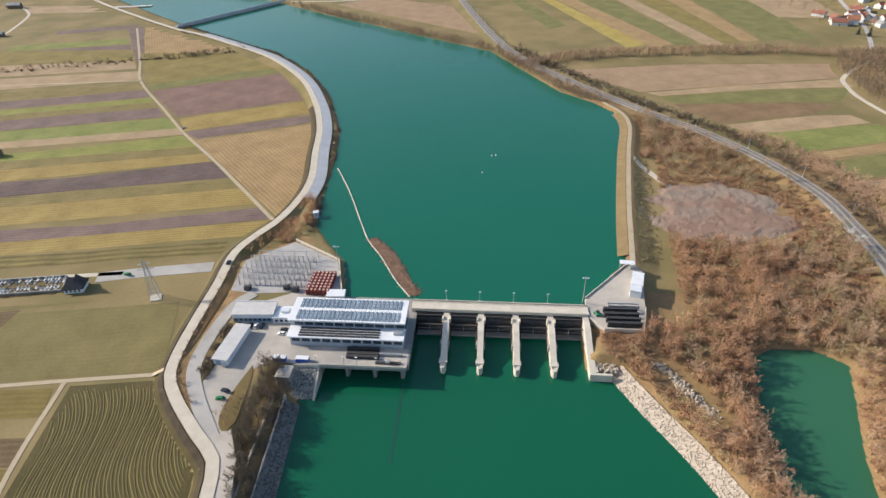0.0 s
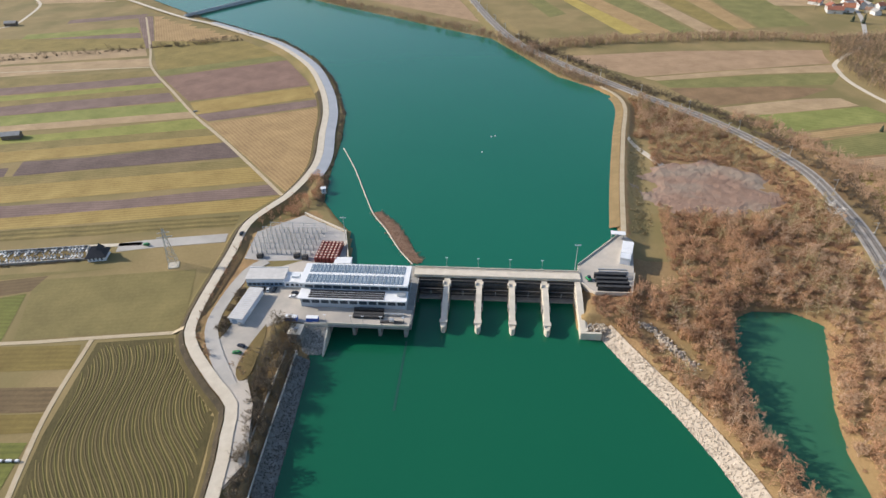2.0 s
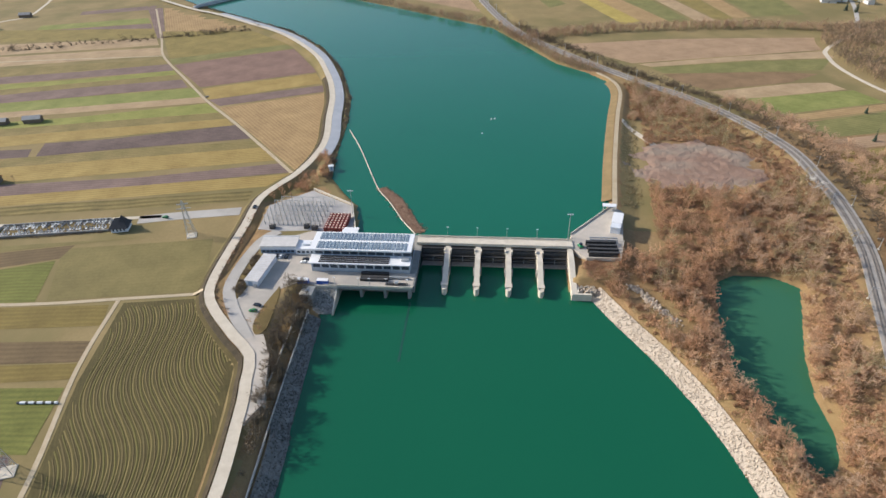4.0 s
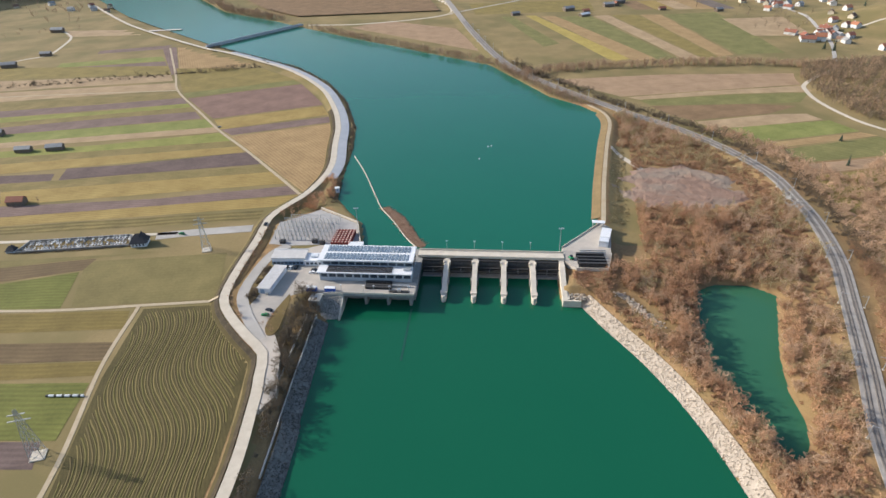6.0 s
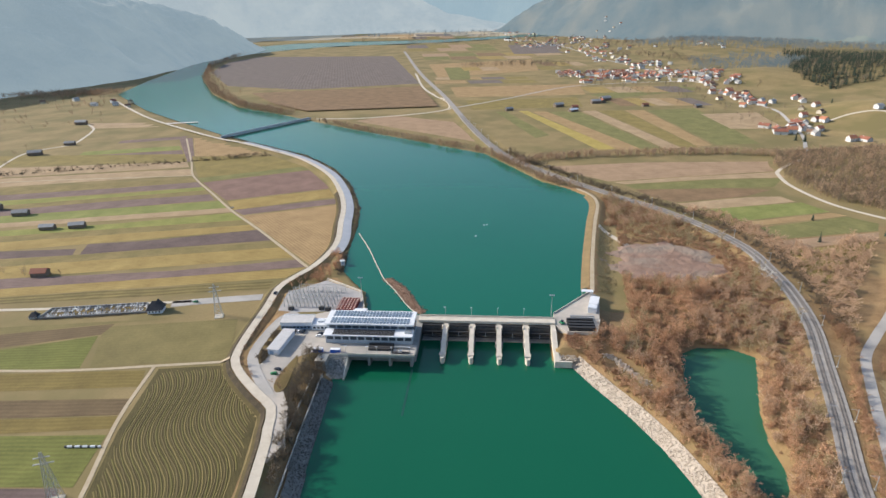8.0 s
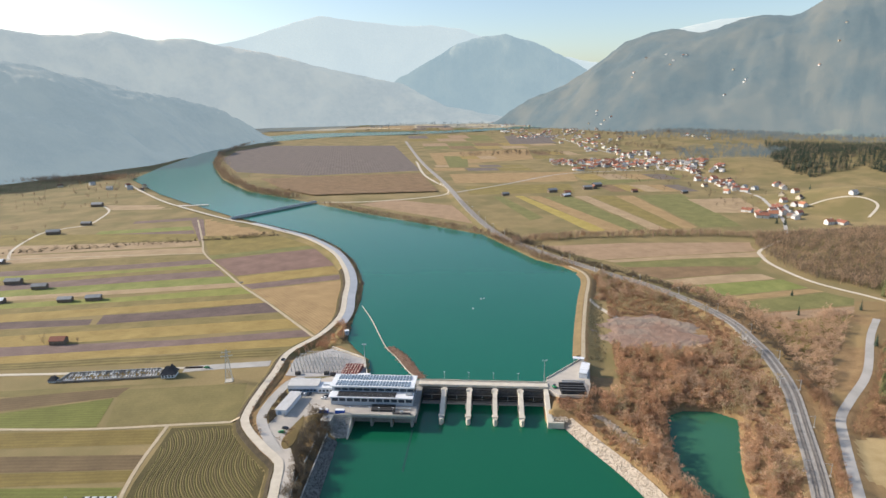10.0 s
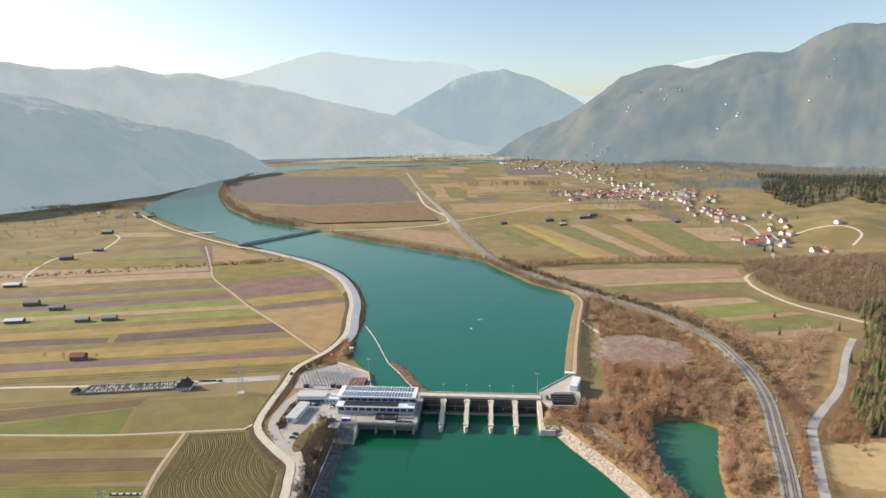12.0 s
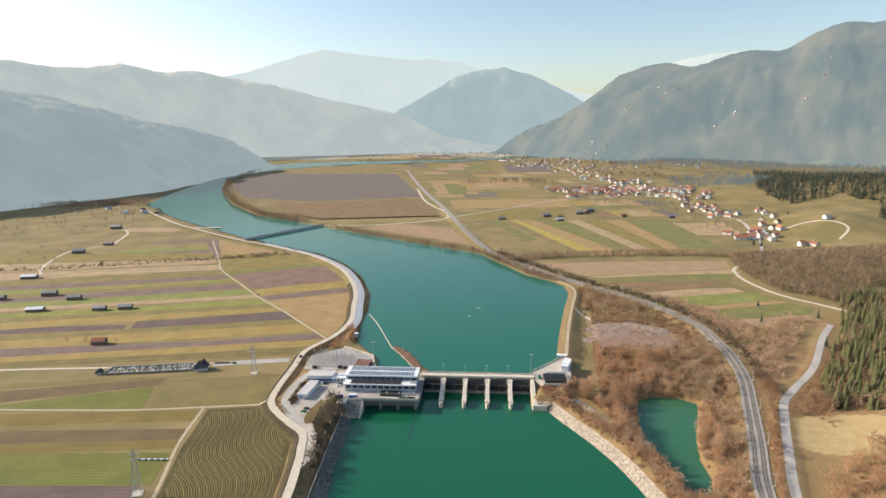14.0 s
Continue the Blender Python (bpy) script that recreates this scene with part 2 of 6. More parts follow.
def strip(name, line, left, right, z_left, z_right, mat, label="", category="", thick=0.25, kind="structure", parent=None):
    """A ribbon along a line between two offsets, with thickness."""
    a, b = side_line(line, left), side_line(line, right)
    zl = z_left if callable(z_left) else (lambda x, y, z=z_left: z + 0 * x)
    zr = z_right if callable(z_right) else (lambda x, y, z=z_right: z + 0 * x)
    za, zb = zl(a[:, 0], a[:, 1]), zr(b[:, 0], b[:, 1])
    n = len(line)
    v = np.concatenate([np.c_[a, za], np.c_[b, zb], np.c_[a, za - thick], np.c_[b, zb - thick]])
    f = []
    for i in range(n - 1):
        f += [(i, n + i, n + i + 1, i + 1), (i, i + 1, 2 * n + i + 1, 2 * n + i), (n + i, 3 * n + i, 3 * n + i + 1, n + i + 1)]
    me = bpy.data.meshes.new(name)
    me.from_pydata(v.tolist(), [], f)
    me.materials.append(mat)
    ob = new(name, me)
    ob.parent = parent
    return tagged(ob, label, category, "", kind)


# ---- plan: the lines of the valley ----
TAIL = pairs(-50, -900, -52, -250, -55, -119, -58, -91, -60, -58, -62, -28, -64, -19, -57, -19, -57, 36, 70, 36, 70, 2, 77, 2, 88, -19,
             104, -47, 115, -71, 123, -95, 130, -125, 140, -200, 150, -400, 150, -900)
UP_LEFT = pairs(-57, 38, -58, 52, -64, 79, -76, 95, -89, 115, -94, 148, -99, 214, -108, 271, -136, 354, -174, 428, -234, 500, -310, 557, -405, 630,
                -591, 795, -687, 885, -806, 1020, -893, 1119)
UP_FAR = pairs(-968, 1398, -1077, 1943, -1173, 2520, -1150, 2790, -1030, 2950, -851, 3010, -472, 3070, -224, 3130, 135, 3400, 400, 3520)
UP_NEAR = pairs(430, 3390, 150, 3210, -224, 2900, -472, 2810, -734, 2720, -880, 2570, -1053, 2292, -977, 1815, -820, 1425, -650, 1115, -504, 919, -372, 822)
UP_RIGHT = pairs(-285, 747, -210, 686, -123, 620, -48, 561, 19, 510, 49, 450, 87, 374, 118, 342, 131, 322, 134, 306, 127, 258, 110, 166, 101.5, 96, 100.5, 86, 72, 50.5, 70, 38)
POND = pairs(143, -7, 148, 17, 159, 25, 181, 25, 193, 16, 186, -5, 175, -36, 169, -62, 169, -81, 165, -95, 159, -104, 153, -102, 149, -93, 144, -79, 141, -61, 137, -54, 138, -33)
ROAD_L = spline(pairs(-84, -600, -78, -260, -73, -150, -78, -97, -82, -77, -86, -61, -98, -49, -115, -31, -124, -17, -127, 2, -128, 25, -128.5, 51, -130, 82, -123, 102, -115, 120,
                      -109, 150, -109, 180, -117, 223, -126, 273, -145, 332, -178, 402, -235, 476, -302, 532, -363, 578, -404, 603, -487, 668, -616, 778, -729, 896, -821, 999))
RAIL = spline(pairs(-348, 2319, -190, 1520, -78, 1035, -10, 708, 40, 515, 88, 421, 158, 321, 196, 275, 225, 225, 244, 172, 246, 128, 245, 92, 237, 44, 222, -4, 206, -53, 188, -105, 177, -160, 173, -230, 176, -320, 180, -600))
ROAD_R = spline(pairs(190, -600, 189, -300, 189, -210, 193, -155, 202, -112, 220, -64, 238, -20, 250, 6, 270, 31, 303, 71, 345, 139, 374, 180))
DYKE_R = spline(pairs(103, 84, 113, 150, 127, 229, 138, 285, 136, 316, 124, 340))
YARD = pairs(-117, 44, -121, 74, -97, 96, -62, 76, -57, 50, -57, -8, -64, -19, -72, -19, -80, -8, -83, -24, -85, -45, -90, -53, -100, -42, -112, -26, -119, -12, -118, 20)
SCRUB = pairs(104, 86, 112, 150, 126, 228, 137, 285, 150, 318, 196, 270, 222, 225, 240, 172, 242, 128, 240, 92, 232, 44, 217, -4, 201, -53, 183, -105, 172, -160, 168, -230, 171, -320, 175, -600,
              153, -600, 150, -400, 142, -200, 128, -115, 121, -92, 113, -70, 102, -45, 86, -18, 78, 3, 98, 25)


def inside(poly, x, y):
    p = np.array(poly, float)
    hit = np.zeros(np.shape(x), bool)
    for (x0, y0), (x1, y1) in zip(p, np.roll(p, -1, 0)):
        cross = ((y0 > y) != (y1 > y)) & (x < (x1 - x0) * (y - y0) / (y1 - y0 + 1e-9) + x0)
        hit ^= cross
    return hit


def far_from(line, x, y, closed=False):
    p = np.array(line, float)
    best = np.full(np.shape(x), 1e9)
    ends = list(zip(p[:-1], p[1:])) + ([(p[-1], p[0])] if closed else [])
    for a, b in ends:
        d = b - a
        t = np.clip(((x - a[0]) * d[0] + (y - a[1]) * d[1]) / (d @ d + 1e-9), 0, 1)
        best = np.minimum(best, (x - a[0] - t * d[0]) ** 2 + (y - a[1] - t * d[1]) ** 2)
    return np.sqrt(best)


def smooth(v):
    v = np.clip(v, 0, 1)
    return v * v * (3 - 2 * v)


RESERVOIR = UP_LEFT + UP_FAR + UP_NEAR + UP_RIGHT
KNOLLS = ((680, 740, 34, 125), (700, 480, 16, 150), (500, 415, 12, 90), (1080, 1250, 46, 330), (660, 1290, 22, 140), (900, 2300, 24, 420))


def height(x, y):
    """Ground level in plan."""
    x, y = np.asarray(x, float), np.asarray(y, float)
    east = x > np.interp(y, [-400, 0, 90, 500, 700, 1000, 2300], [70, 70, 90, 60, 0, -70, -330])
    h = np.where(east, 8.0, 6.0 + 2.2 * smooth((y - 950) / 250))
    s = inside(SCRUB, x, y)
    ds = far_from(SCRUB, x, y, True)
    h = np.where(s, 8 - 2.6 * smooth(ds / 12), h)
    for cx, cy, up, r in KNOLLS:
        h = h + up * np.maximum(0, np.exp(-((x - cx) ** 2 + (y - cy) ** 2) / (r * r)) - 0.12) / 0.88
    edge = np.interp(y, [-300, -112, -20, 31, 71, 139, 180, 260, 420], [150, 202, 238, 270, 303, 345, 374, 440, 620])
    h = h + np.where(x > edge + 10, 52 * smooth((x - edge - 10) / 230) * smooth((480 - y) / 200), 0)
    for line, crest, half, slope in ((ROAD_L, 9.25, 3.4, 1.1), (DYKE_R, 9.5, 2.6, 0.5), (RAIL[::2], 8.6, 7.0, 0.5), (ROAD_R, 9.0, 5.0, 0.4)):
        near = far_from(line, x, y)
        h = np.where(near < 30, np.maximum(h, crest - np.maximum(near - half, 0) * slope), h)
        if crest < 9.3:
            h = np.where(near < half + 1, np.minimum(h, crest), h)
    yard = inside(YARD, x, y)
    dy = far_from(YARD, x, y, True)
    h = np.where(yard, 8.9, np.maximum(h, np.where(dy < 12, 8.9 - dy * 0.6, -50)))
    up, du = inside(RESERVOIR, x, y), far_from(RESERVOIR, x, y, True)
    h = np.where(up, np.minimum(h, 7.4 - du * 0.3), np.maximum(h, np.where((du < 40) & (y > 44), 7.8 - np.maximum(du - 10, 0) * 0.3, -50)))
    dn, dd = inside(TAIL, x, y), far_from(TAIL, x, y, True)
    bank = -0.9 + dd * 0.5
    h = np.where(dn, np.maximum(-4, -0.2 - dd * 0.4), np.where((y < 6) & (dd < 20), np.minimum(h, bank), h))
    po, dp = inside(POND, x, y), far_from(POND, x, y, True)
    h = np.where(po, np.maximum(-3, -0.1 - dp * 0.3), np.where(dp < 14, np.minimum(h, 0.2 + dp * 0.55), h))
    return h


def axis(lo, hi, step, far_lo, far_hi, grow):
    mid = list(np.arange(lo, hi + step / 2, step))
    s = step
    while mid[-1] < far_hi:
        s *= grow
        mid.append(mid[-1] + s)
    s = step
    while mid[0] > far_lo:
        s *= grow
        mid.insert(0, mid[0] - s)
    return np.array(mid)


def grid_object(name, xs, ys, z, mats, index=None, smooth_on=True):
    gx, gy = np.meshgrid(xs, ys)
    v = np.stack([gx.ravel(), gy.ravel(), z.ravel()], 1)
    nx, ny = len(xs), len(ys)
    i = (np.arange(ny - 1)[:, None] * nx + np.arange(nx - 1)[None]).ravel()
    q = np.stack([i, i + 1, i + nx + 1, i + nx], 1)
    me = bpy.data.meshes.new(name)
    me.vertices.add(len(v))
    me.vertices.foreach_set("co", v.ravel())
    me.loops.add(q.size)
    me.loops.foreach_set("vertex_index", q.ravel())
    me.polygons.add(len(q))
    me.polygons.foreach_set("loop_start", np.arange(0, q.size, 4))
    for m in mats:
        me.materials.append(m)
    if index is not None:
        me.polygons.foreach_set("material_index", index(v[q].mean(1)).astype(np.int32))
    me.polygons.foreach_set("use_smooth", np.full(len(q), smooth_on))
    me.update()
    me.validate()
    return new(name, me)


# ---- ground and water ----
XS, YS = axis(-150, 330, 2.5, -5400, 5400, 1.045), axis(-170, 360, 2.5, -1600, 5400, 1.045)
GX, GY = np.meshgrid(XS, YS)


def ground_kind(c):
    x, y = c[:, 0], c[:, 1]
    k = np.zeros(len(c))
    k[inside(SCRUB, x, y)] = 1
    edge = np.interp(y, [-300, -112, -20, 31, 71, 139, 180, 260, 420], [150, 202, 238, 270, 303, 345, 374, 440, 620])
    k[(x > 60) & (y < 2) & (x < 250) & ~inside(TAIL, x, y) & (c[:, 2] < 7.5)] = 1
    k[(x > edge + 6) & (y < 420) & (x < edge + 500)] = 1
    k[(x < -50) & (x > -84) & (y < 4) & (c[:, 2] < 7)] = 1
    rail_x = np.interp(y, RAIL[::-1, 1], RAIL[::-1, 0])
    k[(x > rail_x) & (x < edge + 8) & (y < 230) & (y > -260)] = 1
    k[(x > 68) & (x < 190) & (y > 0) & (y < 352) & (far_from(DYKE_R, x, y) < 25) | (x > 68) & (x < 112) & (y < 90) & (y > -5)] = 1
    k[(x > -128) & (x < -84) & (y > -60) & (y < 135) & (far_from(YARD, x, y, True) < 7.5)] = 1
    k[(((x - 266) / 44) ** 2 + ((y + 42) / 27) ** 2 < 1) & (x > edge + 6)] = 4
    # beyond 3.7 km the floor takes the material with haze in its emission
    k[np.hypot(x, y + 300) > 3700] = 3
    k[(x > 104) & (x < 124 + np.clip(y - 60, 0, 250) * 0.14) & (y > 60) & (y < 230) & (far_from(DYKE_R, x, y) > 4)] = 0
    k[c[:, 2] < -0.2] = 2
    return k


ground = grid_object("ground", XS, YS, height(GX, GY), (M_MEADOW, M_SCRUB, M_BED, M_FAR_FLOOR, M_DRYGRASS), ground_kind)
tagged(ground, "flat valley floor of dull winter meadow and brown scrub", "ground", "", "structure")


def water(name, poly, z, mat, label):
    bm = bmesh.new()
    f = bm.faces.new([bm.verts.new((x, y, z)) for x, y in poly])
    f.normal_update()
    if f.normal.z < 0:
        f.normal_flip()
    bmesh.ops.triangulate(bm, faces=bm.faces[:])
    return tagged(part(name, bm, mat), label, "water", "", "structure")


def grow(poly, r):
    """The polygon pushed out a little, so that the bank cuts the water's edge."""
    p = np.array(poly, float)
    area = 0.5 * np.sum(p[:, 0] * np.roll(p[:, 1], -1) - np.roll(p[:, 0], -1) * p[:, 1])
    d = np.roll(p, -1, 0) - np.roll(p, 1, 0)
    d /= np.hypot(d[:, 0], d[:, 1])[:, None]
    return [tuple(v) for v in p + np.stack([d[:, 1], -d[:, 0]], 1) * r * np.sign(area)]


water("water_reservoir", RESERVOIR, 7.5, M_WATER_UP, "calm teal reservoir water held behind the dam")
water("water_tail", grow(TAIL, 0.5), 0.0, M_WATER_DN, "calm deep green river water below the dam")
water("water_pond", grow(POND, 0.5), 0.0, M_WATER_POND, "still green pond among bare trees")


def field(kind, *v):
    pts = np.array(pairs(*v), float)
    mid = pts.mean(0)
    d = np.roll(pts, -1, 0) - pts
    k = np.argmax(np.hypot(d[:, 0], d[:, 1]))
    ang = math.atan2(d[k, 1], d[k, 0])
    if kind == "plough":
        ang = radians(115)
    z = 6.07 if mid[0] < 0 and mid[1] < 950 else 8.07 if mid[0] > 0 else 8.27
    z += 0.004 * field.count
    field.count = (field.count + 1) % 12
    co, si = math.cos(-ang), math.sin(-ang)
    bm = bmesh.new()
    vs = [bm.verts.new(((x - mid[0]) * co - (y - mid[1]) * si, (x - mid[0]) * si + (y - mid[1]) * co, 0)) for x, y in pts]
    f = bm.faces.new(vs)
    f.normal_update()
    if f.normal.z < 0:
        f.normal_flip()
    bmesh.ops.triangulate(bm, faces=bm.faces[:])
    ob = part("field", bm, CROPS[kind])
    ob.matrix_basis = pose(mid[0], mid[1], z, 0, 0, math.degrees(ang))
    return tagged(ob, FIELD_WORDS.get(kind, "long narrow strip of bare tilled winter soil"), "field", "", "structure")


field.count = 0
FIELD_WORDS = {"straw": "pale straw-coloured stubble strip field", "tan": "tan dry winter grassland field", "ochre": "ochre dry grass strip field",
               "olive": "dull olive winter meadow field", "grass": "dull green-brown grass strip field", "grass2": "rough striped grass field", "lime": "bright green young crop strip field",
               "lime2": "fresh green winter crop field", "green": "green meadow strip field", "yellow": "yellow flowering crop strip field",
               "olive2": "smooth olive winter meadow field", "lime3": "fresh green winter crop field", "ochre2": "ochre dry grass field",
               "plough": "dark green drilled field with winding rows"}


# ---- the hills that close the valley ----
def pushed(p, k):
    """Points moved outward k times as far from the valley's middle."""
    return VALLEY + (np.asarray(p, float) - VALLEY) * k


VALLEY = np.array((33.0, -380.0, 207.0))


def ridge(name, crest, front, back, rough, mat, label, push=1.0):
    """A range of hills: a crest line that falls to the valley on both sides, with spurs and gullies."""
    c = pushed(np.array([crest[i:i + 3] for i in range(0, len(crest), 3)], float), push)
    front, back, rough = front * push, back * push, rough * push
    u = np.linspace(0, len(c) - 1, 240)
    line = np.stack([np.interp(u, np.arange(len(c)), c[:, k]) for k in range(3)], 1)
    v = np.concatenate([np.linspace(-1, 0, 34), np.linspace(0, 1, 10)[1:]])
    for k in range(3):
        line[:, k] = np.convolve(np.pad(line[:, k], 3, "edge"), np.ones(7) / 7, "valid")
    d = np.gradient(line[:, :2], axis=0)
    for k in range(2):
        d[:, k] = np.convolve(np.pad(d[:, k], 30, "edge"), np.ones(61) / 61, "valid")
    d /= np.hypot(d[:, 0], d[:, 1])[:, None]
    side = np.stack([d[:, 1], -d[:, 0]], 1)
    verts, z0 = [], len(name) * 1.37
    arc = np.concatenate([[0], np.cumsum(np.hypot(*np.diff(line[:, :2], axis=0).T))])
    for t in v:
        w = front if t < 0 else back
        p = line[:, :2] + side * (-t * w)[:, None] if t < 0 and not np.isscalar(w) else line[:, :2] + side * (-t * w)
        fall = np.cos(np.minimum(abs(t), 1) * math.pi / 2) ** 1.25
        for (x, y), z, a in zip(p, line[:, 2], arc):
            spur = 1 - 2 * abs(noise.noise((a / (rough * 0.75) + 0.35 * noise.noise((x / rough, y / rough, 1.0)), 0.9 * t, z0))) ** 0.7
            n = noise.fractal((x / rough, y / rough, 3.1), 0.9, 2.1, 5)
            s = noise.fractal((x / (rough * 0.22), y / (rough * 0.22), 7.7), 0.9, 2.1, 3)
            verts.append((x, y, -2 + (z + 2) * fall + (n * 0.36 + spur * 0.05) * z * (1 - fall) * fall * 2.2 + s * 9 * push * fall ** 0.5))
    nx, ny = len(line), len(v)
    faces = [(j * nx + i, j * nx + i + 1, (j + 1) * nx + i + 1, (j + 1) * nx + i) for j in range(ny - 1) for i in range(nx - 1)]
    me = bpy.data.meshes.new(name)
    me.from_pydata(verts, [], faces)
    me.polygons.foreach_set("use_smooth", [True] * len(faces))
    me.materials.append(mat)
    return tagged(new(name, me), label, "hills", "", "structure")


# Each hill's pale blue haze is emission in its material, set by distance.
M_HILL_1 = hazed_material("wooded_slope_near", (0.015, 0.025, 0.025), (0.085, 0.075, 0.06), (0.40, 0.515, 0.58), 0.49, 34)
M_HILL_2 = hazed_material("wooded_slope_hazy", (0.03, 0.04, 0.04), (0.14, 0.12, 0.095), (0.60, 0.70, 0.745), 0.50, 50)
M_HILL_3 = hazed_material("far_range_haze", (0.05, 0.06, 0.06), (0.10, 0.10, 0.09), (0.60, 0.71, 0.76), 0.72, 90)
M_HILL_4 = hazed_material("mid_range_haze", (0.05, 0.06, 0.06), (0.10, 0.10, 0.09), (0.46, 0.62, 0.70), 0.52, 60)
M_HILL_5 = hazed_material("wooded_mountain", (0.008, 0.016, 0.018), (0.042, 0.038, 0.03), (0.315, 0.435, 0.49), 0.41, 40)
M_HILL_6 = hazed_material("dark_forest_slope", (0.016, 0.026, 0.024), (0.055, 0.06, 0.045), (0.36, 0.48, 0.52), 0.36, 22)
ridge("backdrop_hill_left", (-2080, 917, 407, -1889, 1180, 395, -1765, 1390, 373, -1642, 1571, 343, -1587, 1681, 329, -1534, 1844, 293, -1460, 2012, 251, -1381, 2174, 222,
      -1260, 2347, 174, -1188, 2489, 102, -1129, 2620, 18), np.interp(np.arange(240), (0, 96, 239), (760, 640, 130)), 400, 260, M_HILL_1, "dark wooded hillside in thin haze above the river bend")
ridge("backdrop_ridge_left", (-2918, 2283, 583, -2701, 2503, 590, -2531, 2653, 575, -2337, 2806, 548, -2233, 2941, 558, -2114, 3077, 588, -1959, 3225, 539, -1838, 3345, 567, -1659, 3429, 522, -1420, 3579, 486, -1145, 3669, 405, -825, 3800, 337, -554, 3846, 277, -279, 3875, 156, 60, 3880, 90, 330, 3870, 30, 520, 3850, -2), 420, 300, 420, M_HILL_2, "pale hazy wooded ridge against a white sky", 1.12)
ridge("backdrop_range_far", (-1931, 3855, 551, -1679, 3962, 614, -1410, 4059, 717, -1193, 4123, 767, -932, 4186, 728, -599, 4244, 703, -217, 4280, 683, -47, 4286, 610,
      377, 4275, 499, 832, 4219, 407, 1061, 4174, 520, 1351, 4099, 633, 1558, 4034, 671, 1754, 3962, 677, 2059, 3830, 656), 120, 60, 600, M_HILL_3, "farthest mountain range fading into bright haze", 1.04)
ridge("backdrop_hill_middle", (-918, 4036, 284, -662, 4032, 341, -412, 4044, 438, -245, 4028, 533, -83, 4035, 594, 118, 4036, 609, 318, 4028, 554, 518, 4011, 460, 715, 3985, 340, 872, 3958, 220, 1050, 3900, 110, 1250, 3850, 0), 200, 150, 420, M_HILL_4, "rounded hill closing the valley, tinted by glowing haze", 1.08)
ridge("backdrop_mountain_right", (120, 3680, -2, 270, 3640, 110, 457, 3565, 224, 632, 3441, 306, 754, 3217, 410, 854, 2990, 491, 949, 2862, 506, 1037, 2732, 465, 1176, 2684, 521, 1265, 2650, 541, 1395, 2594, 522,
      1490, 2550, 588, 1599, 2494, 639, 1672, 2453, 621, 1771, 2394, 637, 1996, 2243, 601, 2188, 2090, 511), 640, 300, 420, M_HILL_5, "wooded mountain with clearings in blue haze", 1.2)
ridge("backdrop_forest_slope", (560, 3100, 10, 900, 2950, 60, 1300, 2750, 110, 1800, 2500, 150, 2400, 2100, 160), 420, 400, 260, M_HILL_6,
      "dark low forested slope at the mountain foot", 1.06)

# ---- roads, tracks and railway ----
M_DITCH = material("dark_ditch_grass", (0.035, 0.028, 0.018), (0.085, 0.065, 0.04), 5, 0.6, 0.95, 0.6, depth=0.1)
strip("road_dyke", ROAD_L, 2.6, -2.6, 9.62, 9.62, M_GRAVEL, "pale gravel road along the dyke crest", "road")
i0, i1 = [int(np.argmin(np.hypot(ROAD_L[:, 0] - x, ROAD_L[:, 1] - y))) for x, y in ((-109, 150), (-363, 578))]
strip("pavement_dyke_lining", ROAD_L[i0:i1], -2.75, -10.5, 9.64, 8.9, M_LINING, "smooth grey concrete lining on the water side of the dyke", "dyke lining")
strip("bank_dyke_east", DYKE_R[1:-4], 2.0, 12.0, 9.62, 6.2, material("tan_dyke_grass", (0.20, 0.142, 0.068), (0.29, 0.205, 0.10), 8, 0.9, 0.95, 0.5, depth=0.1), "straight grassy dyke slope down to the reservoir", "river bank", 0.3)
strip("road_hillside", ROAD_R, 2.8, -2.8, 9.14, 9.14, M_ASPHALT, "narrow pale asphalt road below the wooded slope", "road")
strip("road_dyke_east", DYKE_R, 1.6, -1.6, 9.62, 9.62, M_TRACK, "gravel track on the straight dyke crest", "road")


def over(dz):
    return lambda x, y: height(x, y) + dz


def lane(name, pts, width, mat, label, dz=0.16, step=6):
    line = spline(pts, step)
    return strip(name, line, width / 2, -width / 2, over(dz), over(dz), mat, label, "road")


lane("road_field_track", pairs(-118, 121, -153, 162, -199, 215, -243, 263, -289, 320, -351, 398, -389, 470, -470, 620), 2.6, M_TRACK, "narrow dirt track between strip fields")
lane("road_cemetery", pairs(-720, -20, -520, 15, -366, 38, -290, 46, -230, 56, -190, 62), 3.4, M_GRAVEL, "pale gravel lane beside the cemetery")
lane("road_cemetery_apron", pairs(-203, 57, -180, 63, -140, 71), 9.5, M_ASPHALT, "wide pale asphalt parking strip beside the lane")
lane("road_farm_track", pairs(-420, -38, -261, -31, -211, -27, -173, -21, -128, -14), 2.4, M_TRACK, "dirt track between meadow and drilled field")
lane("road_field_edge", pairs(-173, -22, -166, -71, -150, -130, -140, -190), 2.2, M_TRACK, "rutted dirt track at the edge of the drilled field")
lane("road_farm", pairs(-598, 357, -632, 404, -656, 458, -672, 515, -660, 548, -640, 575, -650, 620, -681, 698, -725, 748), 4, M_GRAVEL, "winding pale farm lane between barns")
lane("road_strip_path", pairs(-900, 290, -760, 325, -560, 370, -351, 400), 2.5, M_TRACK, "straight dirt path between strip fields")
lane("road_wood_edge", pairs(431, 476, 378, 425, 366, 395, 363, 352, 375, 292, 408, 242, 440, 190), 4.5, M_GRAVEL, "pale gravel road curving along the wood")
lane("road_spoil", pairs(129, 226, 146, 188, 158, 156, 176, 140), 5, M_GRAVEL, "dusty haul track to the spoil heap")
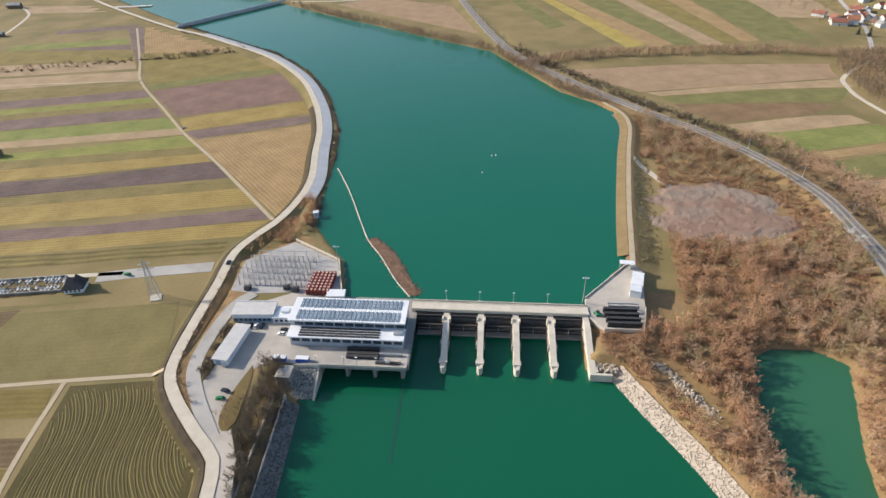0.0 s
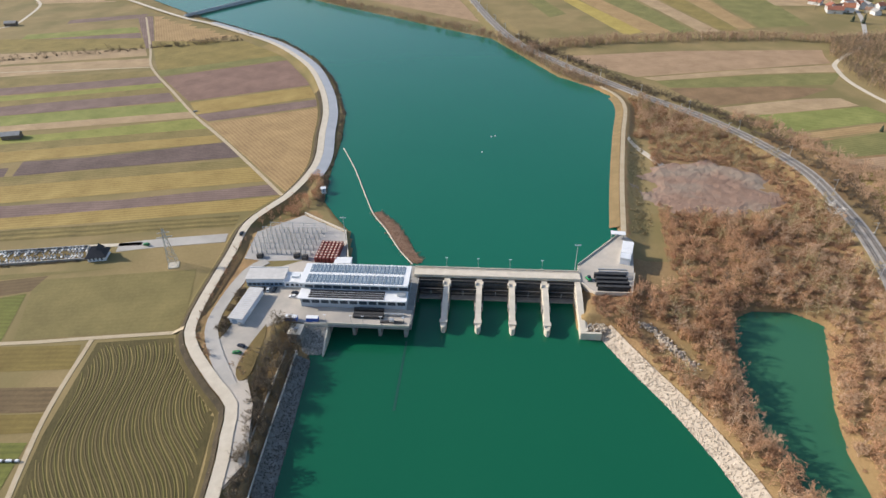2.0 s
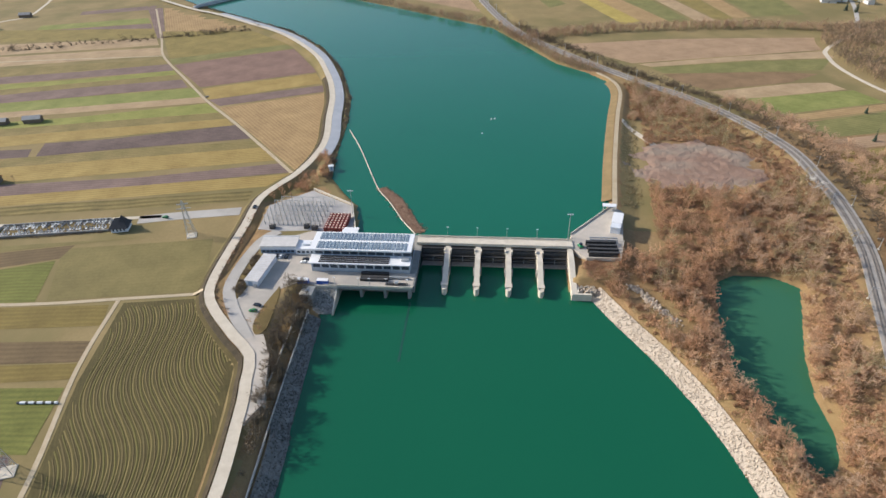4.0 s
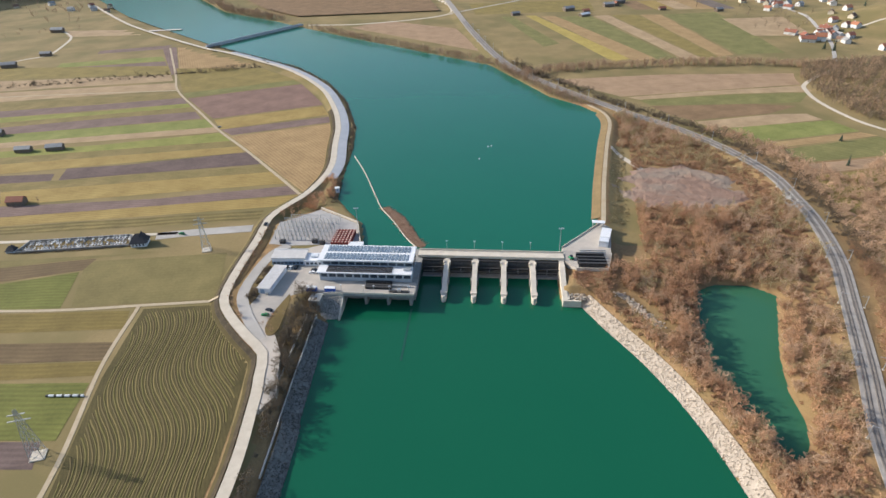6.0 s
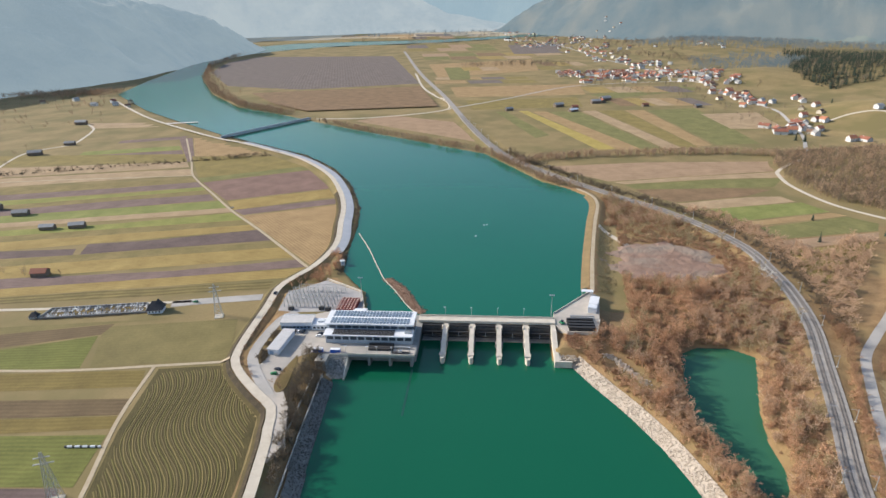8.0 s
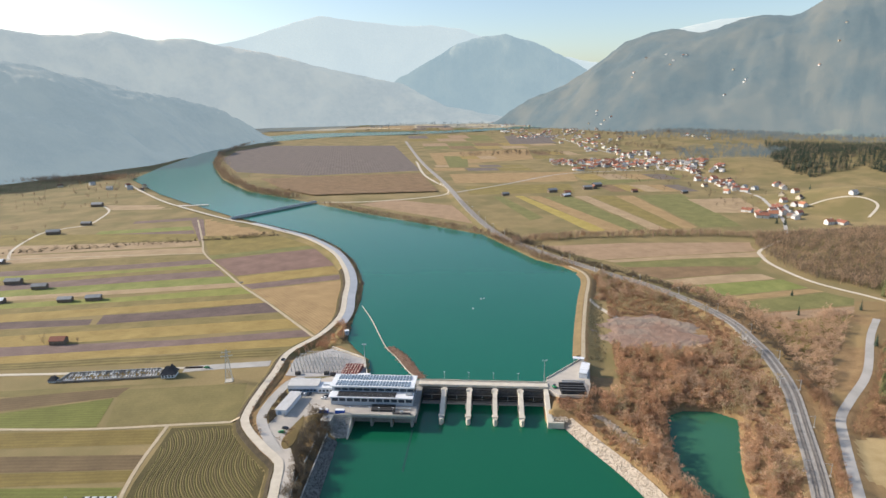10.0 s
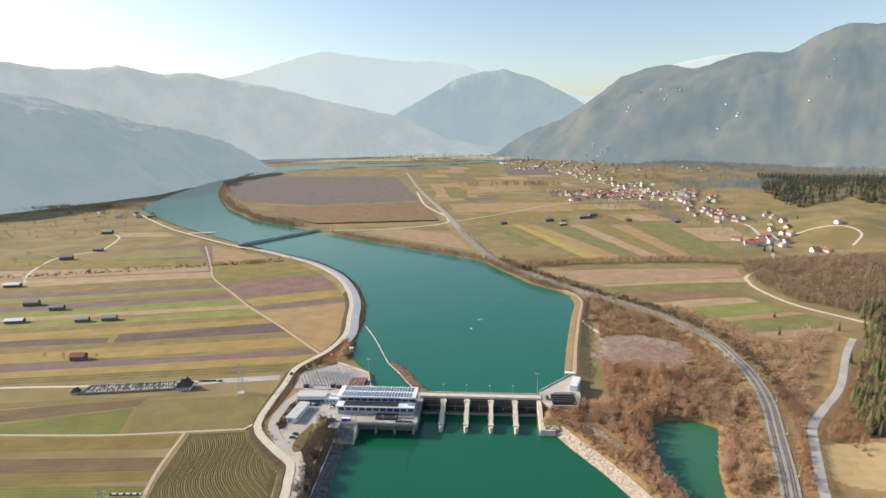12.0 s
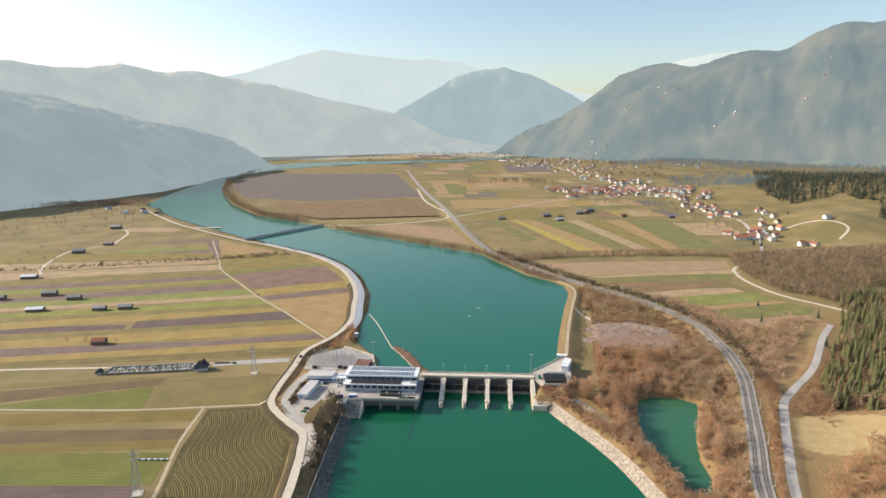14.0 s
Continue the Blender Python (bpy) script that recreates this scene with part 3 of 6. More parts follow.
lane("road_island", pairs(-312, 790, -200, 800, -75, 870, -66, 960, -140, 1180, -200, 1500), 6, M_GRAVEL, "pale lane round the far fields")
lane("road_knoll", pairs(560, 690, 600, 700, 640, 690, 650, 650, 610, 600), 4, M_GRAVEL, "pale drive winding up a grassy knoll")

lane("road_village", pairs(-60, 880, 60, 1010, 200, 1180, 330, 1240, 470, 1260, 528, 1200, 536, 1070, 540, 930, 545, 850, 520, 730, 500, 640, 470, 560, 431, 476), 5, M_ASPHALT, "pale village road winding between houses and fields")
lane("road_upper_village", pairs(470, 1260, 500, 1450, 458, 1644, 400, 1900, 359, 2237, 300, 2700, 200, 3000), 6, M_ASPHALT, "pale road climbing to the upper village", step=20)
M_BALLAST = material("railway_ballast", (0.29, 0.265, 0.235), (0.42, 0.38, 0.335), 4, 0.5, 0.95, 0.6, depth=0.06)
M_RAIL = material("worn_rail_steel", (0.16, 0.14, 0.13), (0.26, 0.24, 0.22), 3, 0.3, 0.4, 0.1, metal=0.7)
M_SLEEPER = material("oiled_sleepers", (0.20, 0.17, 0.14), (0.32, 0.28, 0.24), 3, 0.5, 0.9, 0.4)
strip("railway", RAIL, 5.2, -5.2, 8.95, 8.95, M_BALLAST, "double railway track on grey stone ballast", "railway", 0.5)
railway = bpy.data.objects["railway"]
NEAR_RAIL = RAIL[RAIL[:, 1] < 800]
for off in (-2.95, -1.45, 1.45, 2.95):
    strip("rail", NEAR_RAIL, off + 0.09, off - 0.09, 9.16, 9.16, M_RAIL, thick=0.2, kind="", parent=railway)
for off in (2.2, -2.2):
    strip("sleeper_band", NEAR_RAIL, off + 1.3, off - 1.3, 9.0, 9.0, M_SLEEPER, thick=0.1, kind="", parent=railway)

# ---- strip fields ----
field("straw", -771, 344, -372, 432, -354, 403, -728, 304)
field("grass", -725, 302, -346, 390, -332, 371, -693, 272)
field("mauve", -696, 275, -420, 344, -332, 371, -317, 350, -672, 253)
field("lime", -678, 259, -405, 320, -317, 350, -307, 337, -394, 302, -661, 243)
field("grass", -652, 234, -307, 337, -295, 322, -637, 220)
field("mauve", -634, 218, -390, 296, -295, 322, -279, 300, -375, 272, -620, 205)
field("lime2", -621, 206, -271, 298, -253, 274, -601, 187)
field("straw", -601, 187, -253, 274, -243, 260, -589, 176)
field("lime", -582, 170, -346, 223, -242, 258, -221, 237, -335, 206, -570, 158)
field("grass", -566, 154, -221, 237, -209, 223, -550, 140)
field("ochre", -550, 140, -209, 223, -198, 209, -526, 118)
field("soil", -341, 168, -291, 178, -195, 210, -173, 183, -280, 158, -333, 144)
field("soil", -540, 131, -345, 157, -339, 143, -517, 110)
field("grass", -513, 106, -170, 179, -159, 167, -497, 91)
field("ochre", -497, 91, -159, 167, -139, 145, -473, 69)
field("mauve", -479, 75, -231, 114, -136, 140, -124, 126, -225, 102, -457, 54)
field("ochre", -455, 53, -123, 124, -134, 104, -444, 42)
field("grass2", -445, 43, -141, 98, -140, 84, -434, 33)
field("olive", -403, 501, -282, 501, -215, 441, -341, 390)
field("green", -340, 388, -224, 444, -208, 430, -328, 371)
field("plum", -325, 368, -208, 427, -168, 361, -161, 347, -266, 300)
field("ochre", -263, 296, -160, 343, -146, 314, -244, 267)
field("mauve", -244, 267, -144, 308, -138, 291, -227, 252)
field("tan", -225, 248, -137, 287, -123, 233, -114, 176, -113, 145, -119, 128)
field("mauve", -574, 605, -491, 637, -478, 615, -566, 585)
field("lime2", -586, 529, -456, 568, -439, 542, -578, 505)
field("mauve", -576, 502, -437, 539, -423, 515, -569, 479)
field("tan", -475, 654, -402, 598, -300, 528, -380, 464)
field("mauve", -489, 632, -477, 654, -384, 470, -395, 470)
field("straw", -837, 404, -395, 470, -378, 441, -774, 347)
field("straw", -726, 757, -577, 763, -544, 721, -692, 705)
field("olive", -931, 491, -421, 515, -396, 473, -845, 412)
field("brown2", 95, 440, 228, 462, 403, 468, 392, 425, 279, 400, 164, 373)
field("straw", 170, 371, 278, 398, 389, 420, 370, 393, 280, 384, 181, 362)
field("green", 180, 360, 279, 381, 366, 389, 343, 355, 249, 344, 189, 343)
field("brown", 188, 341, 293, 349, 335, 343, 299, 319, 219, 297, 201, 315)
field("straw", 221, 293, 302, 317, 334, 319, 342, 301, 257, 278, 230, 278)
field("lime2", 237, 274, 347, 299, 360, 270, 260, 240)
field("tan", 264, 237, 360, 267, 371, 259, 264, 225)
field("green", 271, 222, 369, 256, 387, 237, 376, 218, 276, 194)
field("brown2", 275, 190, 375, 215, 364, 196, 276, 171)
field("olive", 277, 168, 363, 194, 328, 160, 299, 138, 278, 103, 271, 121)
field("yellow", 78, 852, 95, 852, 204, 541, 180, 524)
field("green", 34, 844, 54, 844, 119, 631, 95, 611)
field("tan", 104, 844, 130, 844, 239, 541, 207, 528)
field("green", 135, 837, 189, 852, 265, 542, 240, 533)
field("straw", 197, 845, 223, 852, 295, 543, 272, 538)
field("olive", 228, 852, 275, 852, 319, 551, 298, 543)
field("tan", 278, 852, 313, 852, 343, 560, 321, 551)
field("green", 317, 852, 412, 874, 412, 570, 348, 561)
field("straw", 404, 810, 507, 824, 493, 673, 409, 677)
field("green", 240, 1057, 508, 1204, 489, 1115, 269, 990)
field("olive", -29, 984, 208, 1019, 206, 898, -12, 867)
field("tan", -76, 1193, 242, 1235, 233, 1057, -52, 1031)
field("brown2", -163, 822, -41, 755, 8, 590, -222, 767)
field("tan", -188, 1765, 166, 1906, 164, 1550, -125, 1397)
field("green", -128, 1657, -50, 1654, -33, 1350, -86, 1337)
field("bare", -870, 1596, -954, 1929, -919, 2148, -366, 2105, -161, 1271, -450, 1177, -672, 1257)
field("brown", -554, 1121, -155, 1219, -82, 915, -343, 867, -435, 950)
field("bare", 93, 2624, 378, 2678, 346, 2167, 108, 2127)
field("bare", -1765, 5005, -1553, 5826, -927, 5646, -800, 4547, -1094, 4020)
field("yellow", -1049, 4389, -892, 4798, -699, 3946, -844, 3653)
field("yellow", -241, 5609, 92, 5354, 137, 4919, -163, 4997)
field("straw", 636, 1529, 821, 1610, 682, 1177, 579, 1203)
field("lime3", -358, -37, -230, 11, -218, -26, -354, -40)
field("olive2", -233, 23, -145, 38, -131, -12, -212, -25)
field("brown3", -384, -13, -228, 27, -229, 13, -362, -33)
field("olive2", -401, 3, -191, 37, -227, 28, -387, -10)
field("ochre2", -350, -44, -176, -26, -171, -42, -333, -60)
field("brown3", -326, -66, -169, -53, -167, -67, -310, -82)
field("ochre2", -309, -83, -167, -68, -166, -78, -295, -95)
field("lime3", -298, -93, -165, -83, -159, -118, -264, -124)
field("soil", -263, -125, -165, -119, -159, -133, -248, -138)
PLOUGH = pairs(-169, -24, -129, -18, -120, -31, -108, -44, -98, -54, -92.5, -66, -89.5, -82, -86, -102, -83, -126, -81, -160, -139, -165, -149, -125, -161, -79)
field("plough", *[v for p in PLOUGH for v in p])


def furrows(name, poly, turn, gap, swing, mats, label):
    """Low soil ridges that wind side by side across a field."""
    c, d = np.array((math.cos(turn), math.sin(turn))), np.array((-math.sin(turn), math.cos(turn)))
    mid = np.array(poly).mean(0)
    u = np.arange(-110, 110, 2.0)
    for which, mat in enumerate(mats):
        vs, fs = [], []
        for k in range(-45, 46):
            if k % len(mats) != which:
                continue
            w = k * gap + swing * np.sin(u / 13.5 + 0.5 + k * 0.012) + 0.14 * np.sin(u / 3.1 + k * 2.3)
            p = mid + c * u[:, None] + d * w[:, None]
            ok = inside(poly, p[:, 0], p[:, 1]) & (far_from(poly, p[:, 0], p[:, 1], True) > 1.2 + 2.5 * abs(math.sin(k * 1.7)))
            half = 0.42 + 0.10 * math.sin(k * 3.3)
            for i in range(len(u) - 1):
                if ok[i] and ok[i + 1]:
                    n = len(vs)
                    for q in (p[i], p[i + 1]):
                        vs += [(q[0] - d[0] * half, q[1] - d[1] * half, 6.1), (q[0], q[1], 6.24), (q[0] + d[0] * half, q[1] + d[1] * half, 6.1)]
                    fs += [(n, n + 1, n + 4, n + 3), (n + 1, n + 2, n + 5, n + 4)]
        me = bpy.data.meshes.new(name)
        me.from_pydata(vs, [], fs)
        me.materials.append(mat)
        tagged(new(name, me), label, "furrows", "", "stuff")


furrows("furrows", PLOUGH, radians(115), 1.35, 4.5, (material("furrow_green", (0.115, 0.10, 0.032), (0.155, 0.13, 0.042), 9, 0.7, 0.95, 0.3),
        material("furrow_brown", (0.11, 0.085, 0.035), (0.15, 0.115, 0.048), 9, 0.7, 0.95, 0.3), material("furrow_dry", (0.155, 0.125, 0.045), (0.20, 0.155, 0.06), 9, 0.7, 0.95, 0.3)),
        "winding rows of low drilled soil ridges")
# the far mosaic of fields
MOSAIC = ("tan", "brown", "olive", "straw", "green", "bare", "ochre", "brown2")
for r, (y0, y1, x0, x1) in enumerate(((1262, 1330, -120, 150), (1345, 1400, -125, 130), (1560, 1660, -60, 230), (1670, 1800, 190, 330), (1930, 2050, -220, 180), (2060, 2200, -240, 300), (2320, 2480, -330, 60),
                                      (2500, 2700, -360, 40), (3200, 3420, -500, -100), (3450, 3700, -900, -200), (1080, 1180, 250, 480), (900, 1000, 280, 460), (2150, 2300, 560, 760))):
    n = 3 + r % 3
    for i in range(n):
        a, b, lean = x0 + (x1 - x0) * i / n, x0 + (x1 - x0) * (i + 0.94) / n, 0.16 * (y1 - y0)
        field(MOSAIC[(r * 3 + i * 5) % 8], a, y0, b, y0 + 6, b - lean, y1, a - lean, y1 - 5)

# ---- the dam: weir with five gates ----
PIERS = [0.0, 17.5, 35.0, 52.5]


def lamp_post(x, y, z, tall, label="slim grey steel lamp post on the weir deck"):
    ob = thing("lamp_post", x, y, z, 0, label, "lamp post", "lamp posts")
    part("pole", rod((0, 0, 0), (0, 0, tall), 0.12, 0.07), M_STEEL, ob)
    part("lamp_head", box(-0.7, 0.7, -0.25, 0.25, tall, tall + 0.18, 0.05), M_WALL_W, ob)
    return ob


def weir_pier(x):
    ob = thing("weir_pier", x, 0, 0, 0, "pale concrete weir pier reaching downstream from the deck", "dam pier", "weir piers")
    plan = [(-1.5, 1.5), (-1.2, 0.2), (-0.5, -0.8), (0.5, -0.8), (1.2, 0.2), (1.5, 1.5), (1.5, 42.5), (0.9, 43.6), (0, 44), (-0.9, 43.6), (-1.5, 42.5)]
    part("body", prism(plan, -5, 4.2, 0.08), M_CONC, ob)
    part("upper_wall", prism([(-1.5, 20), (1.5, 20), (1.5, 42), (-1.5, 42)], 4.2, 9.15, 0.06), M_CONC, ob)
    part("sloping_wall", prism_side([(4.5, 4.2), (20, 4.2), (20, 9.15)], -1.45, 1.45), M_CONC, ob)
    for s in (-1, 1):
        part("rail_curb", box(s * 1.38 - 0.12, s * 1.38 + 0.12, 1.2, 20, 4.2, 4.75, 0.03), M_CONC, ob)
        part("hoist_housing", box(s * 1.8 - 0.45, s * 1.8 + 0.45, 27.5, 30.2, 7.6, 10.0, 0.08), M_CONC, ob)
        part("bearing_block", box(s * 1.85 - 0.4, s * 1.85 + 0.4, 13.5, 16.5, 3.0, 6.2, 0.1), M_CONC_D, ob)
        part("stop_log_slot", box(s * 1.53 - 0.1, s * 1.53 + 0.1, 3.4, 4.3, -1, 4.9, 0.02), M_DARKSTEEL, ob)
    part("tail_cap", box(-2.0, 2.0, 2.2, 4.9, 4.2, 4.9, 0.1), M_CONC, ob)
    return ob


def prism_side(profile, x0, x1):
    """A slab across x with a profile in y and z."""
    bm = bmesh.new()
    a = [bm.verts.new((x0, y, z)) for y, z in profile]
    b = [bm.verts.new((x1, y, z)) for y, z in profile]
    n = len(profile)
    bm.faces.new(a), bm.faces.new(b[::-1])
    for i in range(n):
        bm.faces.new((a[i], b[i], b[(i + 1) % n], a[(i + 1) % n]))
    bmesh.ops.recalc_face_normals(bm, faces=bm.faces[:])
    return bm


first = weir_pier(0)
for x in PIERS[1:]:
    copy_thing(first, pose(x, 0, 0))
BAYS = [(-15.5, -1.5)] + [(a + 1.5, b - 1.5) for a, b in zip(PIERS, PIERS[1:])] + [(54.0, 68.6)]


def weir_gate(x0, x1):
    ob = thing("weir_gate", (x0 + x1) / 2, 24, 0, 0, "dark steel radial gate under the deck", "weir gate", "weir gates")
    w = (x1 - x0) / 2 - 0.15
    prof = [(0.8 + 2.2 * math.cos(a) - 2, 5 + 4.6 * math.sin(a)) for a in np.linspace(-1.45, 0.62, 10)]
    part("skin_plate", prism_side([(8 - y * 1.3, z) for y, z in prof] + [(8.6 - y * 1.3, z) for y, z in prof[::-1]], -w, w), M_DARKSTEEL, ob)
    # Added panel that closes the gap below the deck, dark like its shade.
    part("gap_panel", box(-w, w, 8.7, 9.1, 0.4, 9.1), M_DARKSTEEL, ob)
    # Girders and walkway take dark steel to stand in for the deck's shade.
    for z in (1.6, 3.4, 5.2):
        part("girder", box(-w, w, 4.2, 4.9, z, z + 0.45, 0.04), M_DARKSTEEL, ob)
    for s in (-1, 1):
        part("arm", rod((s * (w - 0.6), -7, 5), (s * (w - 0.6), 5, 3), 0.35, 0.3), M_DARKSTEEL, ob)
    part("walkway", box(-w, w, 2.4, 3.3, 6.6, 6.75), M_DARKSTEEL, ob)
    part("gauge_board", box(-0.12, 0.12, 2.2, 2.32, 3.2, 6.2), M_WALL_W, ob, "white level gauge board")
    part("sill", box(-w - 0.1, w + 0.1, 2, 14, -5, 0.6), M_CONC_D, ob)
    return ob


for a, b in BAYS:
    weir_gate(a, b)

deck = thing("deck_bridge", 0, 0, 0, 0, "pale concrete service road deck over the weir", "bridge deck")
part("deck_slab", box(-18.6, 72, 33.6, 41.4, 9.2, 10.1, 0.06), M_CONC, deck)
part("carriageway", box(-18.6, 72, 35.2, 39.9, 10.104, 10.14), M_CONC, deck)
for y in (33.75, 41.25):
    part("parapet", box(-18.6, 72, y - 0.18, y + 0.18, 10.1, 11.0, 0.04), M_CONC, deck)
for y in (35.0, 40.05):
    part("kerb", box(-18.6, 72, y - 0.12, y + 0.12, 10.1, 10.3, 0.03), M_CONC, deck)
# edge beam coloured dark to go with the shade under the deck
part("edge_beam", box(-15.5, 68.6, 31.4, 32.4, 7.9, 8.8, 0.05), M_DARKSTEEL, deck)
for x in PIERS:
    lamp_post(x - 1, 42.2, 9.3, 7)
    part("lamp_bay", prism([(x - 2.3, 41.4), (x + 0.3, 41.4), (x - 0.3, 42.9), (x - 1.7, 42.9)], 9.2, 10.1), M_CONC, deck)

# ---- powerhouse ----
ph = thing("powerhouse", 0, 0, 0, 0, "long low powerhouse with white roofs and glazed skylight rows", "powerhouse")
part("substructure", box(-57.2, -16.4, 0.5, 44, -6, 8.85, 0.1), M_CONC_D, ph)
M_HALL = material("grey_hall_cladding", (0.36, 0.40, 0.44), (0.46, 0.50, 0.53), 3, 0.4, 0.5, 0.08)
part("upper_hall", box(-74.6, -19.2, 12.8, 28.6, 8.9, 18.4, 0.06), M_HALL, ph)
part("upper_roof", box(-76, -18.6, 11.9, 29.7, 18.4, 19.3, 0.08), M_WHITE, ph)
part("lower_hall", box(-74.0, -19.2, 5.6, 12.7, 8.9, 14.6, 0.06), M_HALL, ph)
part("lower_roof", box(-75.2, -18.6, 4.4, 12.75, 14.6, 15.3, 0.08), M_WHITE, ph)
for row, (y0, y1) in enumerate(((21.8, 28.4), (13.0, 19.6))):
    for i in range(24):
        x = -72.3 + i * 2.13
        ob = part("skylight", box(x, x + 1.45, y0, y1, 19.3, 19.62, 0.05), M_SOLAR, ph, "dark glazed roof skylight")
        for k in (0.34, 0.67):
            part("glazing_bar", box(x + 0.05, x + 1.4, y0 + (y1 - y0) * k - 0.08, y0 + (y1 - y0) * k + 0.08, 19.62, 19.7), M_WALL_W, ob)
for i in range(4):
    y = 5.3 + i * 1.75
    part("roof_louvre", box(-69.5, -30.5, y, y + 1.0, 15.304, 15.75, 0.05), M_DARKSTEEL, ph, "dark roof louvre band")
part("roof_duct", box(-24, -19.5, 8, 10.5, 15.304, 16.4, 0.1), M_STEEL, ph)
for i in range(11):
    x = -73 + i * 4.95
    part("clerestory_window", box(x, x + 4.3, 12.74, 12.86, 15.7, 17.6), M_GLASS, ph)
    part("hall_window", box(x, x + 3.9, 5.52, 5.64, 11.6, 13.8), M_GLASS, ph)
part("blue_band", box(-74.0, -19.2, 5.5, 5.6, 13.9, 14.55), M_WALL_B, ph)
part("side_glazing", box(-19.2, -19.08, 14, 27, 11, 17), M_GLASS, ph)
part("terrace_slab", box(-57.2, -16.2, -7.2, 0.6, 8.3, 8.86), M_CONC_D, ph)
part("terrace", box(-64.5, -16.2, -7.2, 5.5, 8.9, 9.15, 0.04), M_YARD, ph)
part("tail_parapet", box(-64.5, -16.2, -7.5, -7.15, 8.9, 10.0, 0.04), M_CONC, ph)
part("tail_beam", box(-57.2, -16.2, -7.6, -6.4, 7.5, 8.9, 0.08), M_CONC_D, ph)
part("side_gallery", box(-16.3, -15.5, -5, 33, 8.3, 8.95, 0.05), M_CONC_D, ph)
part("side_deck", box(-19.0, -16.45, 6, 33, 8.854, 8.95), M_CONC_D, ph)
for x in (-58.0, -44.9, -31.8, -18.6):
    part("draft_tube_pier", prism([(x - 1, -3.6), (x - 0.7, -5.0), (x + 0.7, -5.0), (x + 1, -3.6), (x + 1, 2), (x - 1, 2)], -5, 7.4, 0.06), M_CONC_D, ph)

# ---- plant life ----
M_TWIG_R = material("rusty_bare_twigs", (0.34, 0.19, 0.11), (0.54, 0.34, 0.20), 18, 2.0, 0.95, 0, rand=0.28)
M_TWIG_G = material("grey_brown_bare_twigs", (0.355, 0.238, 0.152), (0.545, 0.38, 0.25), 18, 2.0, 0.95, 0, rand=0.25)
M_TWIG_D = material("dark_hedge_twigs", (0.15, 0.115, 0.08), (0.27, 0.21, 0.14), 10, 2.0, 0.95, 0, rand=0.25)
M_TWIG_O = material("olive_tan_bare_twigs", (0.30, 0.235, 0.125), (0.46, 0.37, 0.21), 18, 2.0, 0.95, 0, rand=0.25)
M_BARK = material("grey_bark", (0.16, 0.13, 0.10), (0.26, 0.21, 0.16), 1, 0.2, 0.95, 0.4)
M_NEEDLE = material("conifer_needles", (0.032, 0.048, 0.032), (0.062, 0.08, 0.048), 12, 1.5, 0.9, 0, rand=0.3)
# Lighter copy of the needles with warm sunlight put into the colour.
M_NEEDLE_Y = material("sunlit_pine_needles", (0.065, 0.075, 0.03), (0.13, 0.125, 0.05), 12, 1.5, 0.9, 0, rand=0.3)
rng = np.random.default_rng(11)


def blade(v, f, p, q, w, up=None):
    """A thin tapered triangle from p to q."""
    d = q - p
    s = np.cross(d, rng.normal(size=3))
    s = s / (np.linalg.norm(s) + 1e-9) * w
    n = len(v)
    v += [p - s, p + s, q]
    f.append((n, n + 1, n + 2))


def limb(v, f, p, q, r0, r1, sides=4):
    d = (q - p) / (np.linalg.norm(q - p) + 1e-9)
    a = np.cross(d, (0.3, 0.9, 0.1))
    a /= np.linalg.norm(a)
    b = np.cross(d, a)
    n = len(v)
    for c, r in ((p, r0), (q, r1)):
        v += [c + (a * math.cos(k * 2 * math.pi / sides) + b * math.sin(k * 2 * math.pi / sides)) * r for k in range(sides)]
    for k in range(sides):
        f.append((n + k, n + (k + 1) % sides, n + sides + (k + 1) % sides))
        f.append((n + k, n + sides + (k + 1) % sides, n + sides + k))


def bare_tree(tall, spread, limbs=8, twigs=11, fork=5, thick=1.0):
    """Trunk and crown of a leafless tree: limbs, branches and fine twigs."""
    tv, tf, cv, cf = [], [], [], []
    top = np.array((rng.normal() * 0.3, rng.normal() * 0.3, tall * 0.5))
    limb(tv, tf, np.zeros(3), top, tall * 0.022, tall * 0.013, 5)
    limb(tv, tf, top, top + (rng.normal() * 0.4, rng.normal() * 0.4, tall * 0.4), tall * 0.013, 0.02, 4)
    for k in range(limbs):
        z = tall * (0.18 + 0.55 * k / limbs)
        a = k * 2.4 + rng.normal() * 0.3
        reach = spread * (0.55 + 0.5 * math.sin(math.pi * (0.2 + 0.7 * k / limbs))) * rng.uniform(0.75, 1.15)
        p = np.array((0, 0, z))
        q = p + (math.cos(a) * reach, math.sin(a) * reach, reach * rng.uniform(0.5, 1.0))
        limb(tv, tf, p, q, tall * 0.008, 0.03, 3)
        for j in range(fork):
            s = p + (q - p) * rng.uniform(0.25, 1.0)
            e = s + np.array((math.cos(a) * 0.5 + rng.normal() * 0.7, math.sin(a) * 0.5 + rng.normal() * 0.7, rng.uniform(0.3, 1.2))) * spread * 0.42
            blade(cv, cf, s, e, 0.07 * thick)
            for i in range(twigs):
                g = s + (e - s) * rng.uniform(0.2, 1.0)
                blade(cv, cf, g, g + np.array((rng.normal(), rng.normal(), rng.uniform(0.0, 1.6))) * spread * 0.17, 0.065 * thick)
    return (np.array(tv), np.array(tf)), (np.array(cv), np.array(cf))


